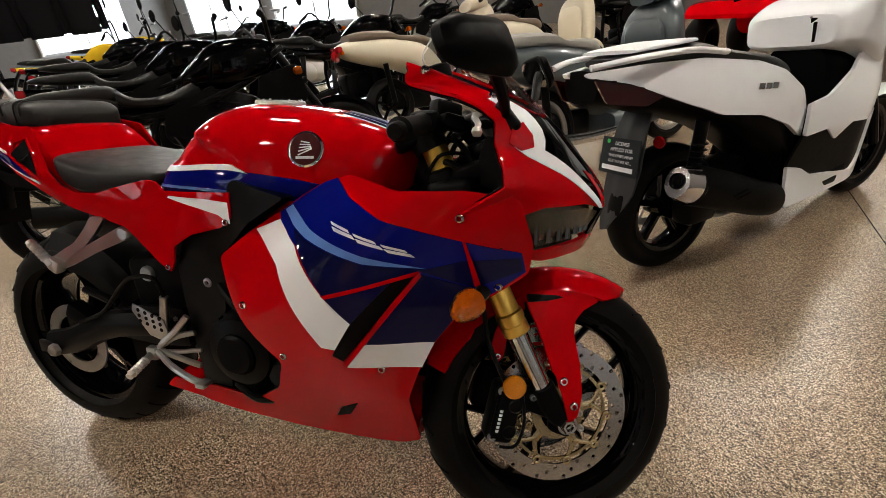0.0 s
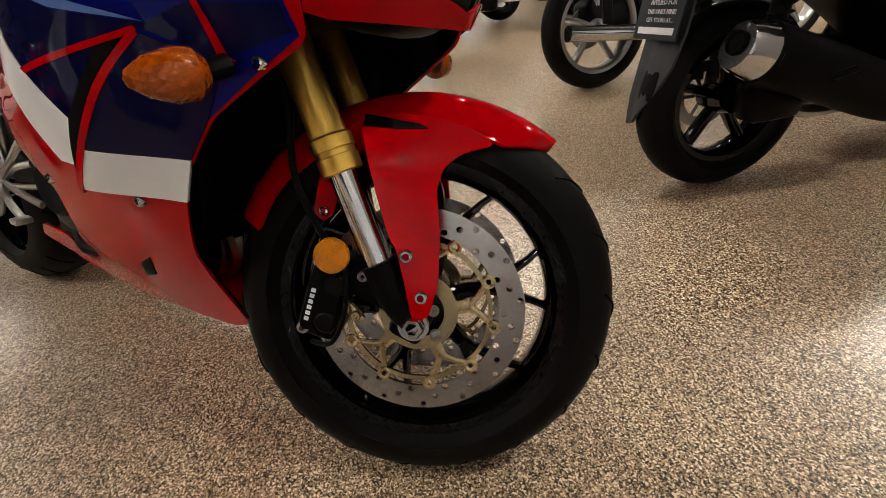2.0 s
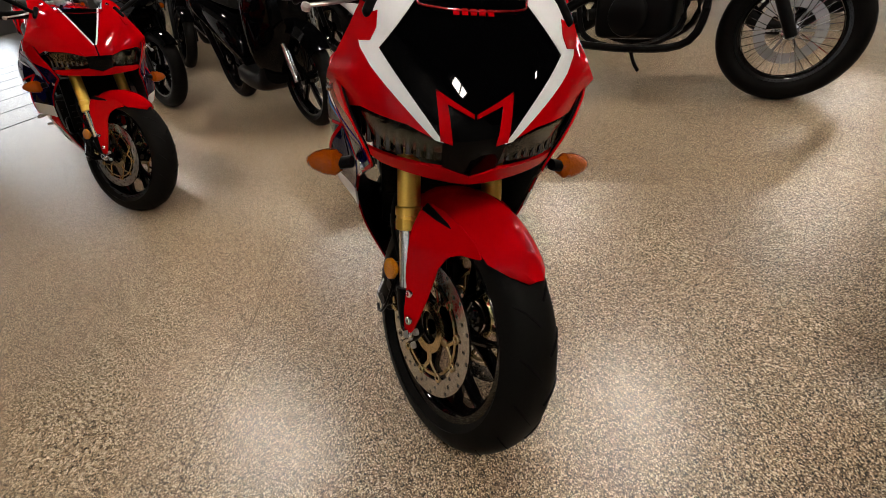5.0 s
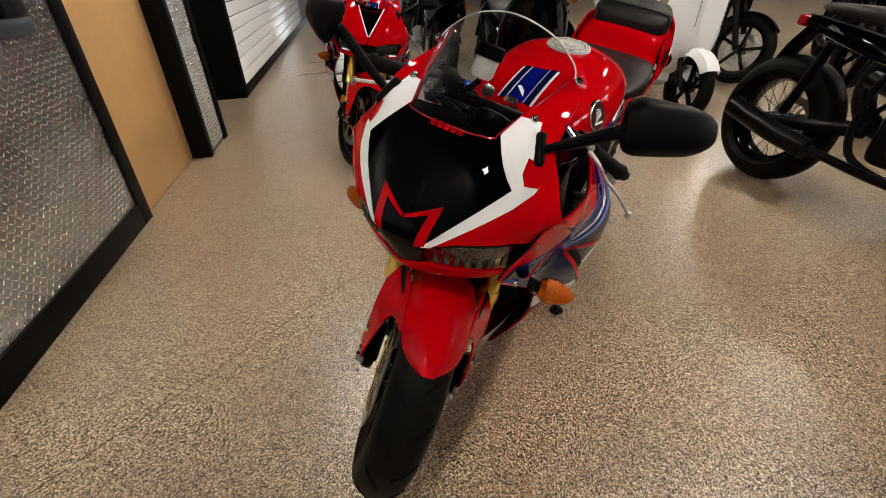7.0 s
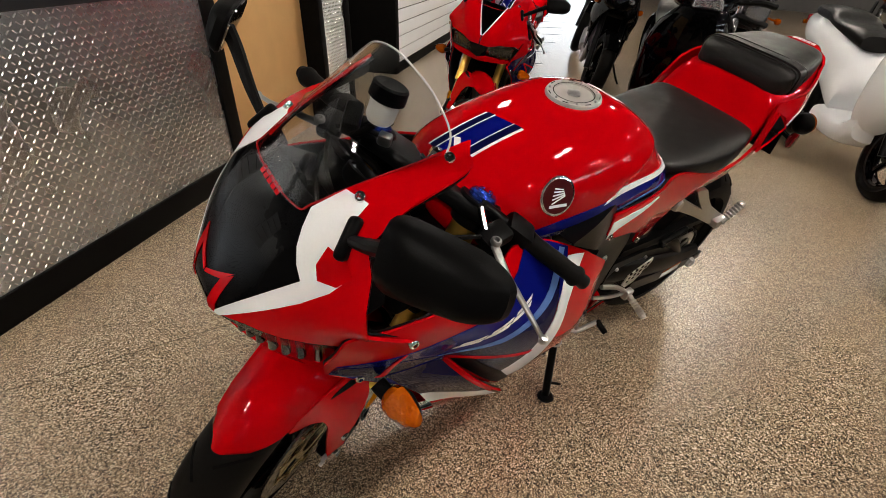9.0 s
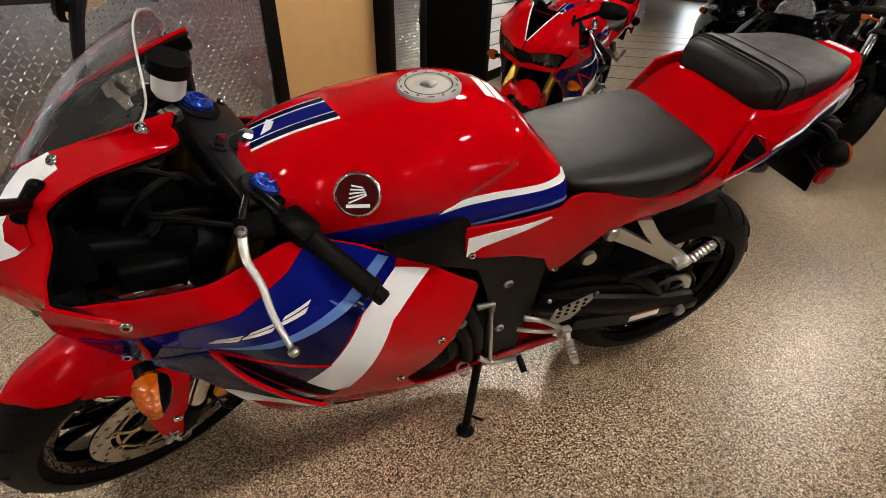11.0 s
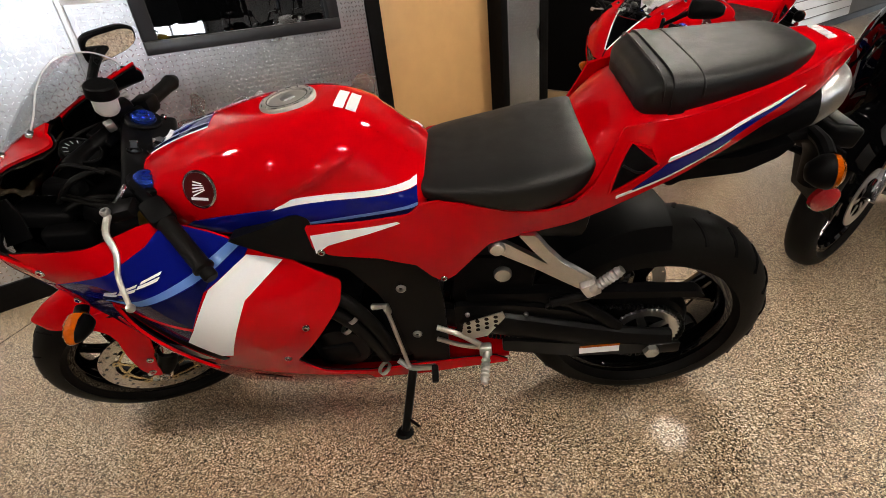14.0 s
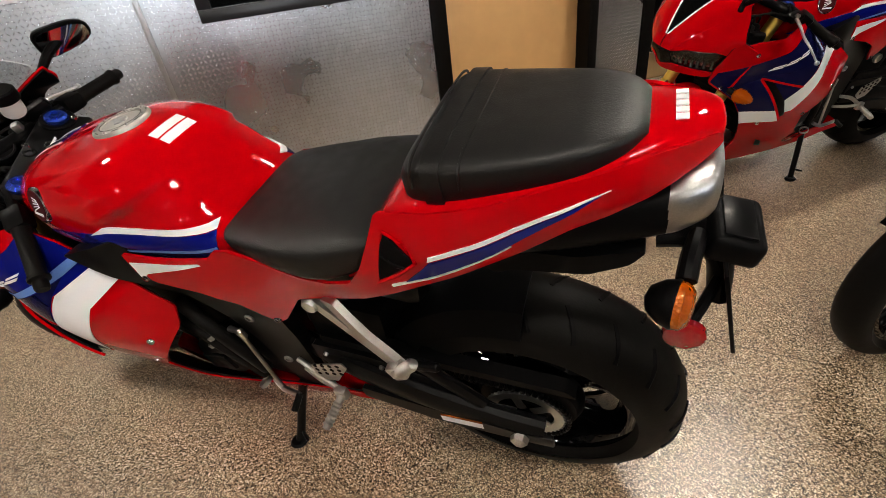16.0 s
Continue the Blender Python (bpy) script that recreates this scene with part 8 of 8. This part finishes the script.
add_tube(bm, [(-0.075, -0.20, 0.411), (-0.125, -0.20, 0.430), (-0.150, -0.20, 0.440)], 0.066, 20, 4, 1.1, 0.050)
part("tip", bm, CHROME, sil, "polished silencer tip")
bm = bmesh.new()
add_lathe(bm, [(0, 0.001), (0.020, 0.001), (0.024, 0.004), (0.028, 0.004), (0.030, -0.002)], aim((-0.152, -0.20, 0.446), (-0.5, -0.20, 0.58)), 20)
part("outlet", bm, INK, sil)
for k in range(2):
    bm = bmesh.new()
    add_box(bm, (0.075, 0.004, 0.007), pose(0.12 - 0.018 * k, -0.2655, 0.335 + 0.016 * k, 0, -8, 0), 0.001, 1)
    part("heat_shield_slot", bm, INK, sil)
bm = bmesh.new()
flap_x = lambda z: -0.12 - 0.5 * (0.70 - z) if z > 0.60 else (-0.17 - 0.25 * (0.60 - z) if z > 0.46 else -0.205 - 0.30 * (0.46 - z))
add_panel(bm, [(-0.06, 0.70), (0.06, 0.70), (0.078, 0.58), (0.080, 0.44), (0.072, 0.30), (0.050, 0.222), (0.022, 0.232), (-0.030, 0.300), (-0.072, 0.385), (-0.080, 0.47), (-0.075, 0.58)], lambda y, z: (flap_x(z) - 0.010 * max(0, 1 - abs(y) / 0.03), y, z), (-1, 0, 0), 0.008, 0.02, 0.006)
part("mud_flap", bm, surface("grey_plastic", (0.022, 0.024, 0.027), 0.45, grain=0.1, scale=200), maxi, "dark grey plastic mud flap")
CARD_M = pose(-0.225, 0, 0.520, 0, 0, 0) @ Matrix(((0, 0.22, -0.975, 0), (-1, 0, 0, 0), (0, 0.975, 0.22, 0), (0, 0, 0, 1)))
bm = bmesh.new()
add_box(bm, (0.19, 0.135, 0.003), CARD_M, 0.001, 1)
card = part("plate_card", bm, CARD, maxi, "slate grey temporary plate card with white print")
for txt, size, y in (("LICENSE", 0.019, 0.046), ("APPLIED FOR", 0.019, 0.024), ("THIS ONE'S MINE!", 0.0155, 0.001), ("GET YOURS AT...", 0.0155, -0.019)):
    words(txt, size, CARD_M @ Matrix.Translation((0.008, y, 0.0022)), PAPER, card)
bm = bmesh.new()
add_box(bm, (0.155, 0.017, 0.001), CARD_M @ Matrix.Translation((0, -0.045, 0.0022)))
part("brand_bar", bm, PAPER, card)
bm = bmesh.new()
add_lathe(bm, [(0, 0.0006), (0.008, 0.0006), (0.008, -0.001)], CARD_M @ Matrix.Translation((-0.062, 0.052, 0.002)), 14)
part("green_dot", bm, GREEN, card)

# grey-blue step-through and cream retro machine in the same row
cub = scooter("step_through", "grey-blue step-through motorcycle with a light grey seat", at_floor(1.12, 2.14, 48, 8), GREYBLUE, GREYBLUE, 1.22, 0.285, "", STEEL, True, surface("grey_vinyl", (0.30, 0.29, 0.27), 0.5, grain=0.1, scale=300))
bm = bmesh.new()
add_tube(bm, [(0.50, -0.15, 0.22), (0.25, -0.17, 0.23), (-0.25, -0.17, 0.29)], 0.032, 14, 4, 1, 0.036)
part("silencer", bm, CHROME, cub, "chromed silencer")
retro = scooter("retro_scooter", "cream retro scooter with a round red tail light", at_floor(-0.36, 3.33, 50, 8), CREAM, CREAM, 1.22, 0.24, "", RIM, True, surface("brown_vinyl", (0.16, 0.12, 0.09), 0.5, grain=0.1, scale=300))
bm = bmesh.new()
add_lathe(bm, [(0, 0.03), (0.03, 0.026), (0.045, 0.01), (0.047, -0.02)], aim((-0.42, 0, 0.72), (-0.8, 0, 0.72)), 22)
part("round_tail_light", bm, REDLENS, retro)
bm = bmesh.new()
add_box(bm, (0.003, 0.12, 0.15), pose(-0.47, 0, 0.55, 0, 10, 0), 0.001, 1)
part("plate_card", bm, CARD, retro)
copy_thing(retro, at_floor(0.55, 4.2, 50, 8))
# white retro scooter facing the aisle, seen from its front
like = scooter("retro_scooter", "white and silver retro scooter with black wheels facing the aisle", at_floor(-2.88, -0.60, 42, 6), WHITE, SILVER, 1.24, 0.245, "", RIM, True)
for s in (1, -1):
    bm = bmesh.new()
    for k in range(6):
        add_box(bm, (0.004, 0.012, 0.022), pose(1.255, s * 0.105, 0.80 - 0.028 * k, 0, 0, s * -50), 0.001, 1)
    part("mark_bar", bm, INK, like)

# black machines
motorcycle("scrambler_motorcycle", "black scrambler motorcycle with a wire-spoked front wheel", at_floor(-1.04, 0.77, 47, 9), 1.46, 0.308, 0.325, 0.115, 0.17, GLOSS, SATIN, RIM, 36, 6, 0.16, 0.80, 1.0)
big = scooter("big_wheel_scooter", "black big-wheel scooter with a chromed fork", at_floor(-1.98, -1.34, 35.5, 6), GLOSS, SATIN, 1.29, 0.30, "", RIM)
for s in (1, -1):
    bm = bmesh.new()
    add_rod(bm, (1.18, s * 0.078, 0.56), (1.29, s * 0.078, 0.29), 0.019, 0.019, 14, 0.003)
    part("fork_slider", bm, CHROME, big, "polished fork slider")
nak = motorcycle("naked_motorcycle", "black naked motorcycle with cast wheels on its side stand", at_floor(-4.30, -0.60, 47, 9), 1.42, 0.30, 0.31, 0.11, 0.15, GLOSS, SATIN, RIM, 0, 22, 0.12, 0.80, 0.98, SATIN, 0, True, None, "black motorcycles in the showroom")
for x, y, h in ((-1.95, 1.45, 47), (-4.1, 2.9, 47), (-1.2, 3.0, 48), (-3.6, 4.8, 48), (-0.2, 5.2, 48), (1.3, 5.5, 48), (-4.9, -0.2, 4), (-5.0, -2.6, 10), (-4.9, 1.2, 5), (-6.5, 1.6, 5), (-7.2, -3.6, 15)):
    copy_thing(nak, at_floor(x, y, h, 9))
road = motorcycle("roadster_motorcycle", "black roadster motorcycle with bare metal engine and chromed pipes", at_floor(-3.0, 2.2, 47, 9), 1.46, 0.31, 0.315, 0.10, 0.14, GLOSS, ALU, RIM, 36, 20, 0.18, 0.80, 0.95, CHROME, 0, True, None, "roadster motorcycles in the showroom", CHROME)
for x, y, h in ((-2.4, 3.9, 48), (-4.6, 5.6, 48), (-1.5, 5.9, 48), (-6.4, -1.2, 8), (-7.6, 3.4, 20)):
    copy_thing(road, at_floor(x, y, h, 9))
yel = motorcycle("small_motorcycle", "yellow small motorcycle with an upright handlebar in the row", at_floor(-5.2, 3.7, 47, 9), 1.26, 0.27, 0.27, 0.10, 0.12, surface("yellow_paint", (0.62, 0.40, 0.02), 0.5, coat=0.6, spec=0.0, grain=0.05, scale=300, bump=0.0), ALU, RIM, 0, 16, 0.20, 0.76, 0.92, CHROME, 0.04, True, None, "", CHROME)
copy_thing(yel, at_floor(-6.0, 5.0, 40, 9))
spt = motorcycle("sport_tourer", "black half-faired motorcycle facing the aisle", at_floor(-3.22, -2.86, 37, 9), 1.42, 0.30, 0.31, 0.12, 0.17, GLOSS, SATIN, RIM, 0, 12, 0.04, 0.82, 0.96, STEEL, 0, False, GLOSS)
cru = motorcycle("cruiser_motorcycle", "black cruiser motorcycle with chromed fork and pipes", at_floor(-3.65, -1.95, 35, 10), 1.58, 0.32, 0.315, 0.12, 0.17, GLOSS, SATIN, RIM, 0, 14, 0.20, 0.70, 0.88, CHROME, 0.02, True, None, "", CHROME)
copy_thing(cru, at_floor(-5.4, -4.3, 20, 10))
copy_thing(spt, at_floor(-6.6, -5.2, 25, 9))
twin = tagged(copy_thing(hero, at_floor(-1.27, -2.30, 37.5, LEAN)), "second sport motorcycle in red and dark blue on its side stand", "motorcycle")
for ob in [o for o in twin.children_recursive if o.type == "MESH"]:
    kin = ob.name.split(".")[0]
    above = ob.parent.name.split(".")[0]
    if kin in ("red_vee", "badge_bar", "light_blue_stripe") or (kin == "white_stripe" and above == "upper_fairing"):
        bpy.data.objects.remove(ob)
    elif kin in ("blue_graphic", "blue_panel"):
        ob.data = ob.data.copy()
        ob.data.materials[0] = NAVY
for s in (1, -1):
    flip = lambda P: [(s * y, z) for y, z in P]
    nose_patch("nose_panel", flip([(0.072, 0.940), (0.089, 0.937), (0.148, 0.868), (0.076, 0.786), (0.050, 0.756), (0.003, 0.756), (0.003, 0.802)]), RED, 0.0012, 0.0015, 0.018, parent=twin)
    nose_patch("white_line", flip([(0.070, 0.940), (0.077, 0.940), (0.008, 0.798), (0.001, 0.798)]), WHITE, 0.0012, 0.0030, 0.018, parent=twin)

# red quad bikes far down the row
quad = thing("quad_bike", "red quad bike with black knobbly tyres", "quad bike", at_floor(3.9, 4.9, 60), "red quad bikes")
for x in (0, 1.25):
    for s in (1, -1):
        bm = bmesh.new()
        build_tyre(bm, Vector((x, s * 0.46, 0.30)), 0.30, 0.24, 0.15, seg=32)
        part("tyre", bm, RUBBER, quad)
        bm = bmesh.new()
        add_lathe(bm, [(0, 0.03), (0.09, 0.02), (0.15, 0.06), (0.16, 0.0)], Matrix.Translation((x, s * 0.50, 0.30)) @ Matrix.Rotation(radians(-90 * s), 4, "X"), 20)
        part("rim", bm, SATIN, quad)
    bm = bmesh.new()
    add_loft(bm, [(x - 0.42, 0.50, 0.60, 0.64), (x - 0.2, 0.56, 0.66, 0.72), (x + 0.15, 0.56, 0.68, 0.75), (x + 0.40, 0.48, 0.60, 0.66)], 4, 24, 3)
    part("mudguard", bm, RED, quad)
bm = bmesh.new()
add_loft(bm, [(0.1, 0.16, 0.40, 0.80), (0.5, 0.20, 0.40, 0.85), (0.8, 0.18, 0.40, 0.95), (1.2, 0.22, 0.45, 0.92), (1.6, 0.16, 0.50, 0.80)], 3, 24, 3)
part("body", bm, RED, quad)
bm = bmesh.new()
add_loft(bm, [(-0.1, 0.14, 0.78, 0.86), (0.3, 0.17, 0.80, 0.88), (0.62, 0.13, 0.82, 0.92)], 3, 20, 3)
part("seat", bm, LEATHER, quad)
bm = bmesh.new()
add_tube(bm, [(0.80, 0.40, 1.10), (0.90, 0.15, 1.06), (0.90, -0.15, 1.06), (0.80, -0.40, 1.10)], 0.014, 8, 4)
part("handlebar", bm, SATIN, quad)
copy_thing(quad, at_floor(4.9, 4.6, 62))
copy_thing(quad, at_floor(2.9, 5.4, 58))

# rack of black riding jackets at the back of the showroom
rack = thing("clothes_rack", "black tube clothes rack at the back of the showroom", "clothes rack", pose(-6.9, 4.9, 0, 0, 0, 56))
bm = bmesh.new()
for q in (-1.1, 1.1):
    add_rod(bm, (q, 0, 0.04), (q, 0, 1.82), 0.016, 0.016, 12)
    add_box(bm, (0.05, 0.55, 0.04), pose(q, 0, 0.02), 0.008)
add_rod(bm, (-1.12, 0, 1.82), (1.12, 0, 1.82), 0.016, 0.016, 12)
part("rack_frame", bm, SATIN, rack)
CLOTH = surface("black_textile", (0.006, 0.006, 0.007), 0.85, spec=0.05, grain=0.4, scale=90, bump=0.5, dist=0.003)
jacket = None
for k in range(4):
    at = pose(-6.9, 4.9, 0, 0, 0, 56) @ pose(-0.78 + 0.52 * k, 0, 1.80, 0, 0, 8 * (k % 2) - 4)
    if jacket is None:
        jacket = thing("riding_jacket", "black riding jacket hanging on the rack", "jacket", at, "jackets on the rack")
        bm = bmesh.new()
        rings = []
        for z, w, d in ((-0.10, 0.07, 0.06), (-0.13, 0.16, 0.08), (-0.20, 0.225, 0.10), (-0.36, 0.215, 0.115), (-0.56, 0.20, 0.11), (-0.72, 0.215, 0.115), (-0.76, 0.21, 0.10)):
            rings.append([bm.verts.new((w * math.cos(t) * (1 + 0.03 * math.sin(5 * t + 9 * z)), d * math.sin(t), z)) for t in [2 * math.pi * j / 24 for j in range(24)]])
        stitch(bm, rings)
        bmesh.ops.recalc_face_normals(bm, faces=bm.faces)
        part("body", bm, CLOTH, jacket)
        for q in (1, -1):
            bm = bmesh.new()
            add_tube(bm, [(q * 0.20, 0, -0.17), (q * 0.275, 0.02, -0.34), (q * 0.29, 0.05, -0.54), (q * 0.27, 0.08, -0.72)], 0.062, 12, 5, 1.0, 0.048)
            part("sleeve", bm, CLOTH, jacket)
        bm = bmesh.new()
        add_tube(bm, [(0, 0, -0.10), (0, 0, -0.02), (0.012, 0, 0.018), (-0.008, 0, 0.022)], 0.003, 6, 4)
        part("hanger_hook", bm, STEEL, jacket)
    else:
        copy_thing(jacket, at)
